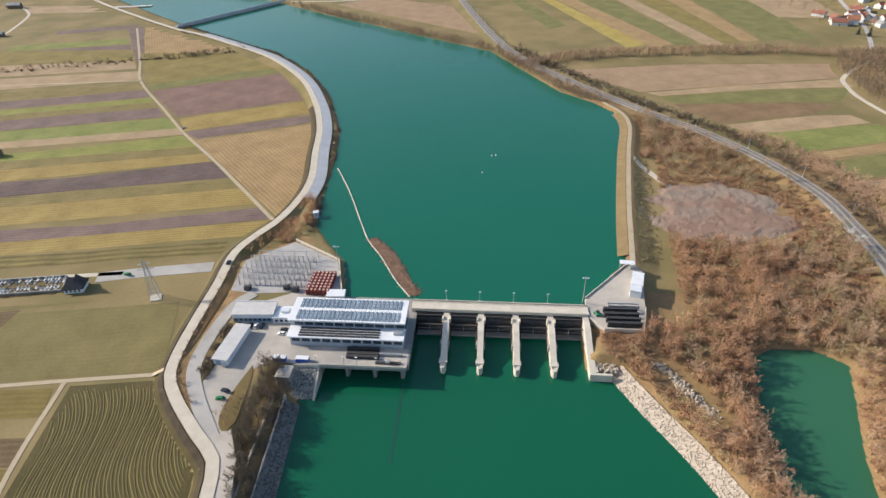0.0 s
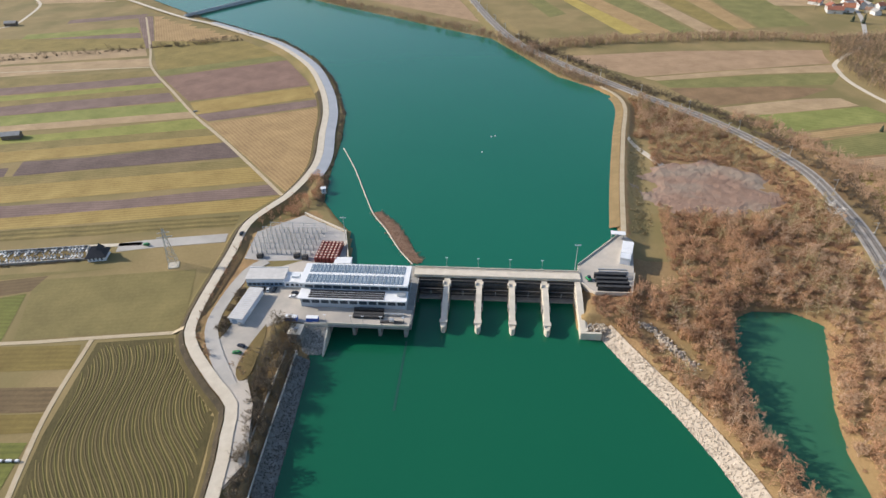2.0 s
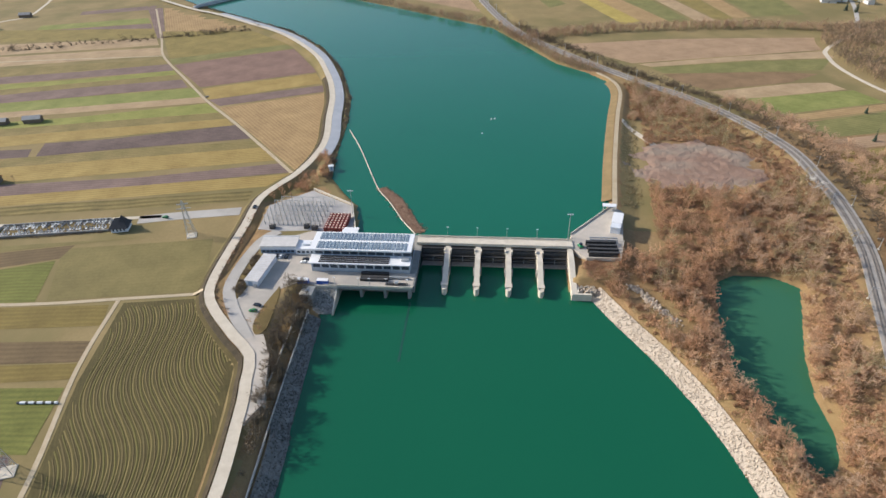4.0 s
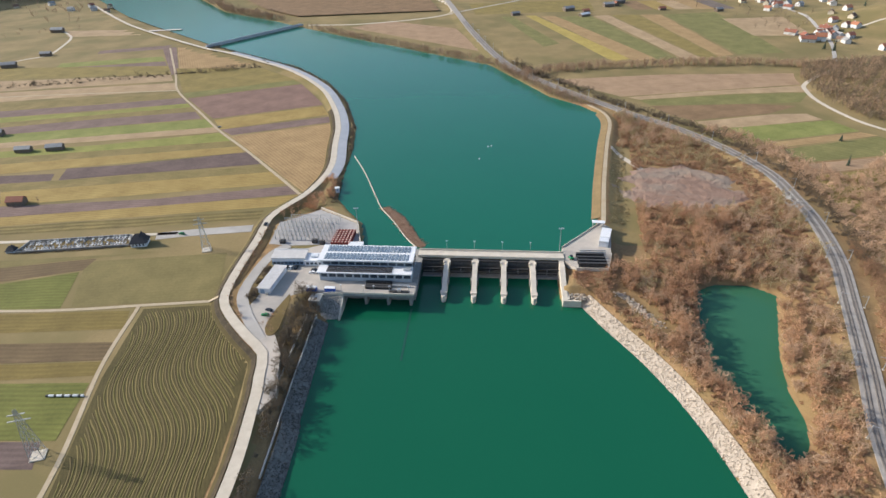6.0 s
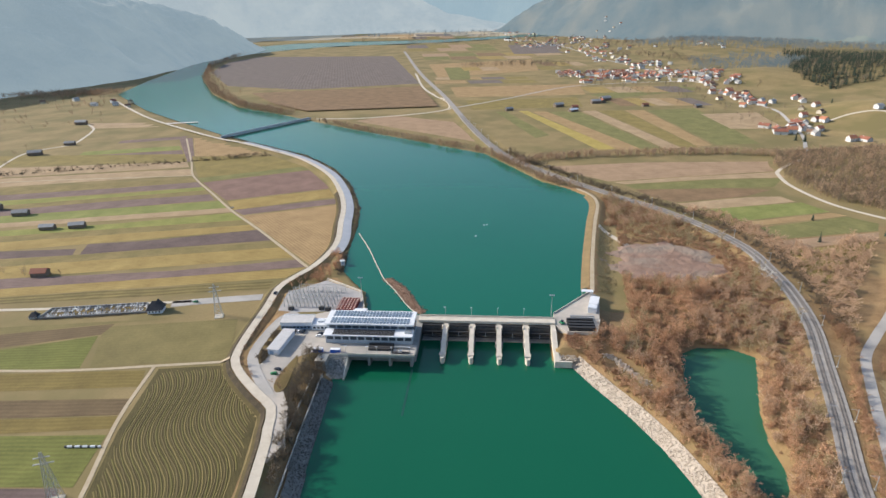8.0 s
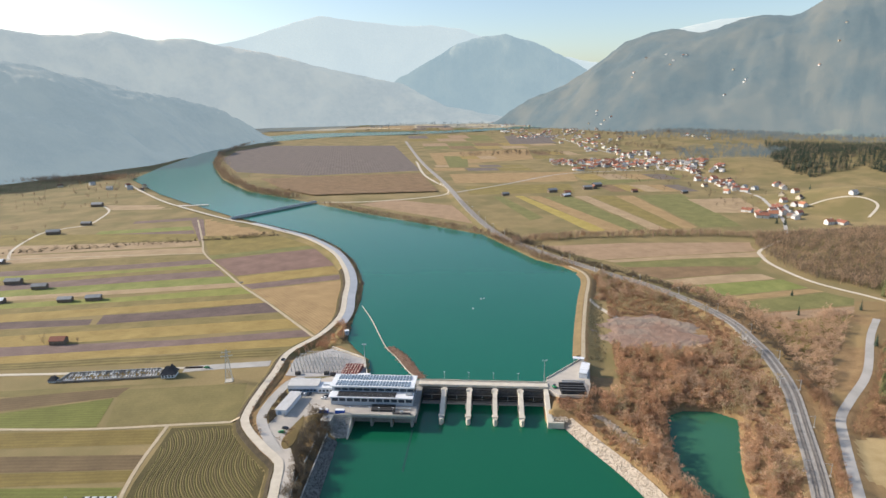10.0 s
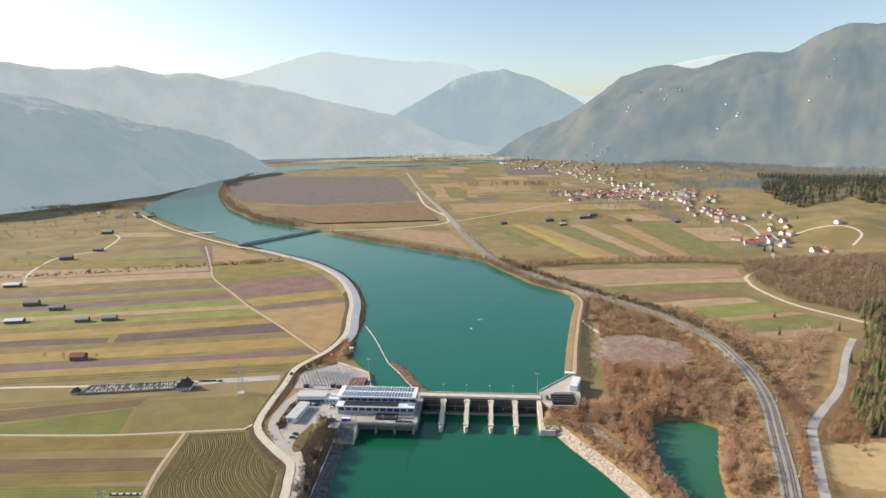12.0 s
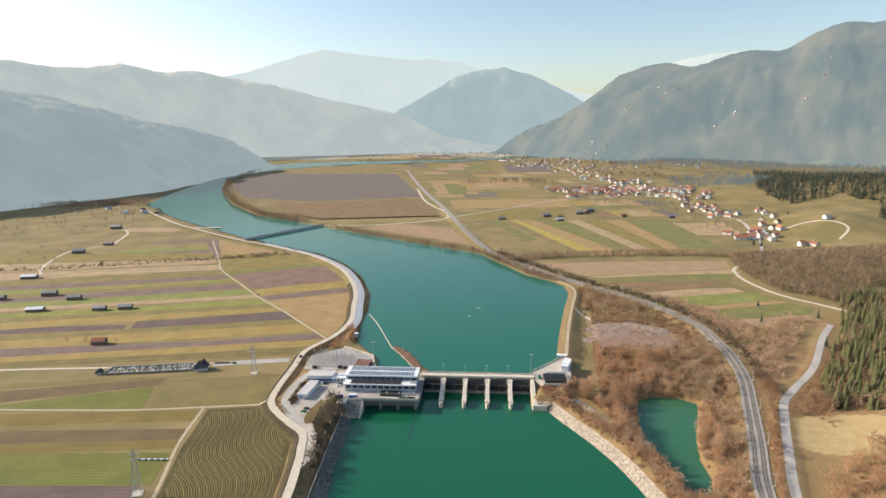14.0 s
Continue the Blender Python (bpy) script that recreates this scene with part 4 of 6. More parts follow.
def bush(tall, spread, n=32):
    v, f = [], []
    for i in range(n):
        a = rng.uniform(0, 6.283)
        p = np.array((math.cos(a), math.sin(a), 0)) * spread * 0.6 * rng.uniform(0, 1) ** 0.5
        q = p + np.array((rng.normal() * 0.4 * spread, rng.normal() * 0.4 * spread, tall * rng.uniform(0.4, 1.0)))
        blade(v, f, p, q, 0.08)
        for j in range(2):
            g = p + (q - p) * rng.uniform(0.4, 1)
            blade(v, f, g, g + np.array((rng.normal() * 0.3, rng.normal() * 0.3, rng.uniform(0, 0.4))) * spread, 0.13)
    return np.array(v), np.array(f)


def conifer(tall, spread, whorls=12, arms=8):
    tv, tf, cv, cf = [], [], [], []
    limb(tv, tf, np.zeros(3), np.array((0, 0, tall * 0.96)), tall * 0.018, 0.03, 5)
    for k in range(whorls):
        t = k / (whorls - 1)
        z = tall * (0.1 + 0.88 * t)
        r = spread * (1 - t) ** 0.85 + 0.25
        for j in range(arms):
            a = j * 6.283 / arms + k * 0.7 + rng.normal() * 0.15
            rr = r * rng.uniform(0.7, 1.15)
            d = np.array((math.cos(a), math.sin(a), 0))
            s = np.array((-d[1], d[0], 0)) * rr * 0.34
            p, q = np.array((0, 0, z + tall * 0.03)), d * rr + (0, 0, z - rr * 0.35)
            m = (p + q) / 2
            n = len(cv)
            cv += [p, m + s, q, m - s, m + (0, 0, 0.25)]
            cf += [(n, n + 1, n + 4), (n + 1, n + 2, n + 4), (n + 2, n + 3, n + 4), (n + 3, n, n + 4)]
    return (np.array(tv), np.array(tf)), (np.array(cv), np.array(cf))


def raw_mesh(name, v, f, mat):
    me = bpy.data.meshes.new(name)
    me.vertices.add(len(v))
    me.vertices.foreach_set("co", np.asarray(v, np.float32).ravel())
    me.loops.add(f.size)
    me.loops.foreach_set("vertex_index", f.astype(np.int32).ravel())
    me.polygons.add(len(f))
    me.polygons.foreach_set("loop_start", np.arange(0, f.size, f.shape[1], dtype=np.int32))
    me.materials.append(mat)
    me.update()
    me.validate()
    return me


def scatter(name, spots, kinds, mat, label, category, lo=0.8, hi=1.25, parent=None, kind="stuff", tilt=0.0):
    """One object of many: each spot takes one of the kinds, turned and scaled."""
    vs, fs, n = [], [], 0
    for x, y, z in spots:
        v, f = kinds[rng.integers(len(kinds))]
        a, s = rng.uniform(0, 6.283), rng.uniform(lo, hi)
        m = np.array(Euler((rng.normal() * tilt, rng.normal() * tilt, a)).to_matrix()) * s
        vs.append(v @ m.T + (x, y, z))
        fs.append(f + n)
        n += len(v)
    ob = new(name, raw_mesh(name, np.concatenate(vs), np.concatenate(fs), mat))
    ob.parent = parent
    return tagged(ob, label, category, "", kind)


def spots_in(poly, n, keep=None):
    p = np.array(poly, float)
    x, y = rng.uniform(p[:, 0].min(), p[:, 0].max(), n), rng.uniform(p[:, 1].min(), p[:, 1].max(), n)
    ok = inside(poly, x, y)
    if keep is not None:
        ok &= keep(x, y)
    x, y = x[ok], y[ok]
    return np.stack([x, y, height(x, y) - 0.1], 1)


def spots_along(line, n, width, keep=None):
    line = np.array(line, float)
    i = rng.uniform(0, len(line) - 1, n)
    x, y = [np.interp(i, np.arange(len(line)), line[:, k]) + rng.normal(size=n) * width for k in (0, 1)]
    if keep is not None:
        ok = keep(x, y)
        x, y = x[ok], y[ok]
    return np.stack([x, y, height(x, y) - 0.1], 1)


def both(t):
    (tv, tf), (cv, cf) = t
    return np.concatenate([tv, cv]), np.concatenate([tf, cf + len(tv)])


def clump(x, y, size, cut):
    return np.array([noise.noise((a / size, b / size, 2.0)) for a, b in zip(x, y)]) > cut


TREES = [bare_tree(rng.uniform(9, 13), rng.uniform(2.6, 3.8)) for i in range(8)]
SMALL = [bare_tree(rng.uniform(4.5, 7), rng.uniform(1.8, 2.6), 6, 10, 4) for i in range(6)]
FAR_TREES = [bare_tree(rng.uniform(9, 13), rng.uniform(2.8, 4.0), 6, 4, 3, 2.6) for i in range(6)]
BUSHES = [bush(rng.uniform(1.6, 3.0), rng.uniform(1.4, 2.2)) for i in range(6)]
FAR_CONIFERS = [conifer(rng.uniform(15, 21), rng.uniform(3.8, 5.2), 6, 5) for i in range(6)]
TUFTS = [bush(rng.uniform(0.8, 1.2), rng.uniform(0.7, 1.0), 12) for i in range(5)]
CONIFERS = [conifer(rng.uniform(13, 20), rng.uniform(3.0, 4.2)) for i in range(6)]
RAIL_NEAR = RAIL[(RAIL[:, 1] < 420)]


def open_ground(x, y):
    """Free of the spoil heap, the meadow strip beside the dyke, tracks, banks and water."""
    pile = far_from(pairs(100, 8, 119, -26), x, y) < 6
    spoil = pile | (((x - 170) / 47) ** 2 + ((y - 149) / 40) ** 2 < 1)
    strip_meadow = (x < 124 + np.clip(y - 60, 0, 250) * 0.14) & (y > 34) & (y < 230)
    ok = ~spoil & ~strip_meadow & (far_from(RAIL_NEAR, x, y) > 8) & (far_from(POND, x, y, True) > 1.0) & ~inside(POND, x, y)
    return ok & (far_from(TAIL, x, y, True) > 10) & (far_from(DYKE_R, x, y) > 9) & (far_from(ROAD_R, x, y) > 6)


def rusty(x, y):
    return open_ground(x, y) & ((x < 190) & (y < 110)) & clump(x, y, 16, -0.22)


def greyish(x, y):
    return open_ground(x, y) & (((x > 165) | (y < 0)) & (y < 130) | (y > 230)) & clump(x, y, 22, -0.15)


scatter("woodland_rusty", spots_in(pairs(80, -150, 80, 120, 200, 120, 200, -150), 2300, lambda x, y: inside(SCRUB, x, y) & rusty(x, y)), [both(t) for t in TREES + SMALL], M_TWIG_R, "thicket of leafless rust-brown trees beside the dam", "trees", 0.55, 0.95)
scatter("woodland_grey", spots_in(pairs(80, -150, 80, 330, 260, 330, 260, -150), 3600, lambda x, y: inside(SCRUB, x, y) & greyish(x, y)), [both(t) for t in TREES + SMALL], M_TWIG_G, "bare grey-brown trees along the railway and pond", "trees", 0.6, 1.0)
scatter("woodland_olive", spots_in(pairs(80, -150, 80, 330, 260, 330, 260, -150), 1500, lambda x, y: inside(SCRUB, x, y) & open_ground(x, y) & (clump(x, y, 30, 0.0) | (y > 190))), [both(t) for t in TREES + SMALL + SMALL], M_TWIG_O,
        "olive-tan willows and young trees in the scrub", "trees", 0.55, 1.15)
scatter("meadow_saplings", spots_in(pairs(106, 86, 122, 86, 142, 225, 130, 225), 900, lambda x, y: far_from(DYKE_R, x, y) > 5), TUFTS, M_TWIG_O, "rows of low saplings in the meadow behind the dyke", "bushes", 0.6, 1.3)
scatter("scrub_bushes", spots_in(pairs(80, -150, 80, 330, 260, 330, 260, -150), 9500, lambda x, y: inside(SCRUB, x, y) & open_ground(x, y) & clump(x, y, 9, -0.3)), BUSHES, M_TWIG_R, "low rust-brown brush and brambles", "bushes", 0.6, 1.4)
scatter("abutment_brush", spots_in(pairs(80, 4, 99, 24, 79, 24, 75, 19), 260), BUSHES, M_TWIG_R, "rusty brush on the abutment slope", "bushes", 0.4, 0.8)
EAST = pairs(215, -130, 255, -70, 265, 0, 300, 50, 345, 120, 372, 120, 350, -20, 340, -140)
scatter("hillside_scrub", spots_in(EAST, 2200, lambda x, y: (far_from(ROAD_R, x, y) > 7) & clump(x, y, 25, -0.25) & (((x - 292) / 27) ** 2 + ((y + 30) / 23) ** 2 > 1)), [both(t) for t in SMALL] + BUSHES, M_TWIG_R,
        "brown brush on the slope above the road", "bushes", 0.7, 1.2)
STRIP_R = pairs(238, -8, 255, 20, 262, 110, 262, 180, 240, 240, 210, 285, 250, 265, 275, 220, 300, 160, 345, 205, 360, 190, 290, 90)
scatter("railside_scrub", spots_in(STRIP_R, 4200, lambda x, y: (far_from(RAIL_NEAR, x, y) > 9) & (far_from(ROAD_R, x, y) > 6)), [both(t) for t in SMALL] + BUSHES, M_TWIG_G,
        "grey-brown brush between railway and road", "bushes", 0.7, 1.2)
WOOD = pairs(372, 400, 368, 360, 384, 300, 420, 262, 470, 290, 540, 352, 640, 440, 640, 520, 500, 512, 405, 500, 380, 450)
scatter("knoll_wood_dark", spots_in(WOOD, 2300), [both(t) for t in FAR_TREES], M_TWIG_D, "dark leafless trees within the grey wood", "trees", 0.7, 1.0)
scatter("knoll_wood", spots_in(WOOD, 1500, lambda x, y: far_from(pairs(366, 395, 363, 352, 375, 292, 408, 242), x, y) > 9), [both(t) for t in FAR_TREES], M_TWIG_G,
        "leafless grey wood on a low knoll", "trees", 0.8, 1.15)
shore_keep = lambda x, y: ~inside(RESERVOIR, x, y) & (far_from(RAIL, x, y) > 6)
scatter("shore_trees_east", spots_along(UP_RIGHT[:8], 900, 7, shore_keep), [both(t) for t in FAR_TREES], M_TWIG_G, "bare trees along the reservoir shore", "trees", 0.6, 1.0)
scatter("railside_hedge", spots_along(side_line(RAIL[(RAIL[:, 1] > 40) & (RAIL[:, 1] < 520)], 14), 650, 3.5), [both(t) for t in SMALL] + BUSHES, M_TWIG_D, "dark bare hedge along the railway", "hedge", 0.7, 1.2)
scatter("island_shore_trees", spots_along(UP_NEAR[6:], 1500, 14, lambda x, y: ~inside(RESERVOIR, x, y)), [both(t) for t in FAR_TREES], M_TWIG_G, "belt of bare trees round the far river bend", "trees", 0.9, 1.4)
scatter("field_hedge_east", spots_along(spline(pairs(60, 455, 111, 482, 196, 499, 315, 511, 423, 494)), 420, 5), [both(t) for t in FAR_TREES], M_TWIG_G, "line of bare trees between fields", "hedge", 0.6, 1.1)
scatter("field_hedge_west", spots_along(pairs(-900, 330, -607, 399, -391, 470, -285, 511), 320, 3.5), [both(t) for t in SMALL] + BUSHES, M_TWIG_D, "thin dark hedge between strip fields", "hedge", 0.7, 1.1)
reeds = [p for p in UP_LEFT if 100 < p[1] < 640]
scatter("shore_brush_west", spots_along(reeds, 1500, 3.0, lambda x, y: (far_from(ROAD_L, x, y) > 11.5) & (height(x, y) > 6.3)), BUSHES, M_TWIG_D, "dark brush at the reservoir's edge", "bushes", 0.5, 0.9)
i0 = int(np.argmin(np.hypot(ROAD_L[:, 0] + 78, ROAD_L[:, 1] + 97)))
i1 = int(np.argmin(np.hypot(ROAD_L[:, 0] + 145, ROAD_L[:, 1] - 332)))
verge = side_line(ROAD_L, 4.4)
strip("verge_dyke", ROAD_L[:i1], 7.8, 5.4, 6.2, 7.5, material("dyke_foot_grass", (0.065, 0.052, 0.02), (0.11, 0.085, 0.033), 5, 0.7, 0.95, 0.6, depth=0.1), "grass foot of the dyke beside the fields", "verge", 0.6)
strip("ditch_dyke", verge[:i1], 1.4, -1.2, 7.5, 9.5, M_DITCH, "dark wet ditch below the dyke road", "ditch", 1.5)
scatter("dyke_ditch_brush", spots_along(verge[:i1], 1500, 0.5), TUFTS, M_TWIG_D, "dark brush in the ditch below the dyke road", "bushes", 0.3, 0.6)
scatter("bank_trees_west", spots_in(pairs(-84, -8, -74, -6, -68, -20, -68, -60, -66, -130, -64, -250, -70, -250, -70, -130, -78, -70, -82, -40), 900, lambda x, y: far_from(ROAD_L, x, y) > 5.5),
        [both(t) for t in SMALL + TREES] + BUSHES[:2], M_TWIG_D, "dark bare trees on the bank below the yard", "trees", 0.5, 0.85)
scatter("dyke_trees_west", spots_in(pairs(-121, 84, -104, 112, -97, 140, -90, 118, -97, 98), 90), [both(t) for t in SMALL], M_TWIG_R, "small bare trees between road and switchyard", "trees", 0.7, 1.0)
FOREST = pairs(735, 1213, 745, 1045, 885, 1110, 905, 985, 840, 880, 720, 640, 780, 520, 1000, 640, 1300, 1100, 1560, 1900, 1030, 1950)
scatter("conifer_forest", spots_in(FOREST, 8200), [both(t) for t in FAR_CONIFERS], M_NEEDLE, "dense dark conifer forest on the slope", "forest", 0.9, 1.3)
PINES = pairs(272, -8, 296, 46, 340, 112, 385, 180, 440, 285, 540, 300, 480, 100, 400, -20, 320, -20)
scatter("pine_wood", spots_in(PINES, 2600, lambda x, y: (far_from(ROAD_R, x, y) > 9) & clump(x, y, 14, -0.2)), [both(t) for t in CONIFERS], M_NEEDLE_Y, "sunlit green pines on the slope above the road", "forest", 0.55, 1.05)
scatter("mixed_wood", spots_in(PINES, 1500, lambda x, y: far_from(ROAD_R, x, y) > 8), [both(t) for t in FAR_TREES], M_TWIG_G, "bare trees among the pines", "trees", 0.7, 1.1)
SOUTH = spline(pairs(181, -260, 182, -190, 190, -135, 206, -84, 226, -36, 238, -10), 4)
scatter("south_strip_brush", spots_along(SOUTH, 900, 2.6, lambda x, y: (far_from(RAIL_NEAR, x, y) > 7.5) & (far_from(ROAD_R, x, y) > 5)), [both(t) for t in SMALL] + BUSHES, M_TWIG_R, "rusty brush between railway and road", "bushes", 0.5, 0.9)
scatter("roadside_thicket", np.concatenate([spots_in(pairs(196, -110, 212, -74, 226, -44, 240, -14, 256, 14, 250, 60, 243, 20, 228, -28, 206, -80), 1500, lambda x, y: (far_from(RAIL_NEAR, x, y) > 7.5) & (far_from(ROAD_R, x, y) > 5.5)),
        spots_in(pairs(246, -14, 262, 10, 300, 56, 345, 122, 356, 112, 312, 34, 272, -14), 1300, lambda x, y: far_from(ROAD_R, x, y) > 6.5)]), [both(t) for t in SMALL + SMALL + TREES], M_TWIG_R, "rusty young trees on both sides of the road", "trees", 0.5, 0.85)
scatter("south_slope_brush", spots_in(pairs(208, -150, 226, -84, 262, -72, 310, -60, 330, -160, 290, -230, 200, -230), 1100, lambda x, y: (far_from(ROAD_R, x, y) > 7) & clump(x, y, 12, -0.2)), [both(t) for t in TREES + SMALL], M_TWIG_R,
        "rust-brown trees and brush on the slope above the road", "trees", 0.5, 0.85)
scatter("forest_bare_trees", spots_in(FOREST, 2200), [both(t) for t in FAR_TREES], M_TWIG_D, "bare trees mixed into the conifer forest", "trees", 1.1, 1.7)
scatter("far_belts", np.concatenate([spots_along(spline(pairs(*b)), n, 26) for n, b in ((160, (-700, 3150, -300, 3200, 60, 3420)), (150, (420, 2100, 520, 2000, 640, 1850, 700, 1700)), (200, (560, 2500, 800, 2400, 1050, 2250)),
        (120, (-60, 1680, 120, 1720, 240, 1690)), (200, (900, 2700, 1200, 2500, 1500, 2300)))]), [both(t) for t in FAR_TREES], M_TWIG_D, "distant rows of bare trees between fields", "trees", 1.0, 1.7)
# These trees get their blue-grey haze from the material's emission.
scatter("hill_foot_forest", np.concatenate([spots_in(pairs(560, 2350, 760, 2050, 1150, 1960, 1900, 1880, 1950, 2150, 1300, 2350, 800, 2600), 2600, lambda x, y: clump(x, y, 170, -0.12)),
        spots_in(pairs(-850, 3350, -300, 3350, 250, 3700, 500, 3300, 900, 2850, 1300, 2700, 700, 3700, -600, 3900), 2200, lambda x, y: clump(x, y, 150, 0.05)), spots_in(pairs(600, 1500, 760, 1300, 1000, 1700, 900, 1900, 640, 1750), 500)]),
        [both(t) for t in FAR_TREES], M_HAZY_WOOD, "bare woods at the foot of the far hills, tinted by glowing haze", "forest", 1.4, 2.4)
scatter("headland_trees", spots_in(pairs(-128, 84, -118, 112, -104, 150, -98, 150, -92, 120, -97, 100), 110, lambda x, y: far_from(ROAD_L, x, y) > 4.5), [both(t) for t in TREES], M_TWIG_R, "slim bare trees behind the switchyard", "trees", 0.45, 0.7)
VILLAGE_TREES = np.concatenate([spots_in(pairs(250, 1250, 250, 1560, 640, 1500, 640, 1150, 560, 820, 450, 620, 400, 900), 420), spots_in(pairs(150, 2300, 150, 3500, 700, 3300, 600, 2200), 220)])
scatter("village_trees", VILLAGE_TREES, [both(t) for t in FAR_TREES], M_TWIG_D, "bare garden trees among village houses", "trees", 0.7, 1.3)
scatter("river_wood_far", spots_in(pairs(-500, 2700, 100, 3300, 700, 2900, 900, 2300, 620, 1900, 560, 2150, 300, 2700), 700), [both(t) for t in FAR_TREES], M_TWIG_D, "distant belts of bare woodland", "trees", 1.2, 2.0)
scatter("hill_foot_wood", spots_along(pairs(-1700, 1000, -1300, 1085, -1050, 1110, -905, 1150), 900, 22, lambda x, y: ~inside(RESERVOIR, x, y)), [both(t) for t in FAR_TREES], M_TWIG_G, "belt of bare trees at the foot of the hill", "trees", 0.8, 1.3)
scatter("farm_trees", np.concatenate([spots_in(pairs(-700, 760, -900, 1100, -1250, 1080, -900, 600), 260), spots_in(pairs(-560, 380, -700, 560, -800, 520, -640, 360), 40)]),
        [both(t) for t in FAR_TREES], M_TWIG_G, "bare trees round distant farmsteads", "trees", 0.6, 1.1)


def tree_maker(templates, crown_mat, name):
    made = []
    for (tv, tf), (cv, cf) in templates:
        made.append((raw_mesh("trunk", tv, tf, M_BARK), raw_mesh("crown", cv, cf, crown_mat)))

    def plant(x, y, size, label, group=""):
        t, c = made[rng.integers(len(made))]
        ob = thing(name, x, y, float(height(x, y)) - 0.1, rng.uniform(0, 360), label, "tree", group)
        ob.scale = (size, size, size)
        new("trunk", t).parent = ob
        new("crown", c).parent = ob
        return ob
    return plant


plant_bare = tree_maker(TREES, M_TWIG_G, "bare_tree")
plant_small = tree_maker(SMALL, M_TWIG_R, "young_tree")
plant_birch = tree_maker(TREES[:2], material("pale_birch_twigs", (0.55, 0.52, 0.46), (0.70, 0.66, 0.60), 3, 0.5, 0.9, 0), "birch_tree")
plant_birch(234, 108, 1.5, "tall pale bare birch beside the railway")
plant_conifer = tree_maker(CONIFERS, M_NEEDLE, "conifer_tree")
for k in range(22):
    p = side_line(ROAD_L, -4.2)[int(np.interp(k, (0, 21), (np.argmin(np.hypot(ROAD_L[:, 0] + 112, ROAD_L[:, 1] + 34)), np.argmin(np.hypot(ROAD_L[:, 0] + 128, ROAD_L[:, 1] - 66)))))]
    plant_small(p[0] + rng.normal() * 0.3, p[1], rng.uniform(0.55, 0.8), "slim leafless young tree beside the dyke road", "roadside trees")
for x, y, s in ((100, 22, 0.7), (106, 18, 0.8), (112, 20, 0.75), (108, 10, 0.7), (117, 13, 0.8), (122, 20, 0.7), (100, 12, 0.6), (114, 4, 0.6), (128, 12, 0.7)):
    plant_bare(x, y, s, "bare shrubby tree behind the weir abutment", "abutment trees")
for x, y, s in ((150, 40, 0.9), (160, 45, 0.9), (172, 42, 1.0), (186, 38, 0.9), (198, 30, 0.9), (144, 30, 0.8), (190, 52, 0.9), (165, 60, 0.9), (178, 66, 1.0), (205, 60, 1.0)):
    plant_bare(x, y, s, "pale bare tree behind the pond", "pond trees")
for x, y, s in ((332, 245, 0.5), (312, 190, 0.55), (338, 120, 0.6), (352, 100, 0.7), (375, 205, 0.6), (470, 590, 0.8), (478, 580, 0.9), (505, 690, 0.6), (620, 800, 0.7)):
    plant_conifer(x, y, s, "single dark green conifer at the field edge", "lone conifers")
for x, y, s in ((-350, 100, 0.8), (-322, 104, 0.5), (-372, 104, 0.6)):
    plant_bare(x, y, s, "bare tree beside a barn", "barn trees")
for x, y, s in ((295, -8, 0.4), (300, -2, 0.4), (304, -6, 0.35), (310, 2, 0.35)):
    plant_small(x, y, s * 2, "small bare fruit tree on dry grass", "fruit trees")
for k in range(7):
    plant_small(-90 + rng.normal() * 2, -36 + k * 2.6 - 8, 0.6, "bare bush on a grass island", "yard trees")

# ---- banks ----
STONES = []
for k in range(6):
    bm = bmesh.new()
    bmesh.ops.create_icosphere(bm, subdivisions=1, radius=0.6)
    for w in bm.verts:
        w.co *= rng.uniform(0.7, 1.25)
        w.co.z *= 0.75
    bm.verts.index_update()
    STONES.append((np.array([w.co[:] for w in bm.verts]), np.array([[w.index for w in f.verts] for f in bm.faces])))
    bm.free()
RIGHT_BANK = spline(pairs(77, 2, 88, -19, 104, -47, 115, -71, 123, -95, 130, -125, 140, -200, 150, -400), 4)
LEFT_BANK = spline(pairs(-51, -400, -52, -250, -55, -119, -58, -91, -60, -58, -62, -24), 4)
strip("bank_east", RIGHT_BANK, 0.0, 8.2, -0.4, 4.0, M_ROCK, "pale rubble slope above the tail water", "river bank", 0.4)
# west slope faces away from the sun; part of that shade is in its colour
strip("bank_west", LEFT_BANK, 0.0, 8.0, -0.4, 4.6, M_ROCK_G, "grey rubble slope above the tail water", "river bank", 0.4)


def slope_stones(name, line, width, lift, n, mat, label):
    line = np.array(line)
    i, w = rng.uniform(0, len(line) - 1, n), rng.uniform(0, 1, n)
    side = side_line(line, width)
    a = np.stack([np.interp(i, np.arange(len(line)), line[:, k]) for k in (0, 1)], 1)
    b = np.stack([np.interp(i, np.arange(len(line)), side[:, k]) for k in (0, 1)], 1)
    p = a + (b - a) * w[:, None]
    scatter(name, np.c_[p, -0.25 + lift * w], STONES, mat, label, "stones", 0.25, 0.75, tilt=0.5)


slope_stones("riprap_east", RIGHT_BANK, 8.2, 4.4, 6000, M_ROCK, "pale rough riprap stones")
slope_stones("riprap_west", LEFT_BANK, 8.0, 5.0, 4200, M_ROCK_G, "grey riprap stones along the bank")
tagged(part("bank_corner", prism_side([(-20.5, -0.6), (-7.7, 7.5), (-7.7, -1)], -68.8, -57.8), M_ROCK_G), "rubble slope under the yard wall", "river bank", "", "structure")
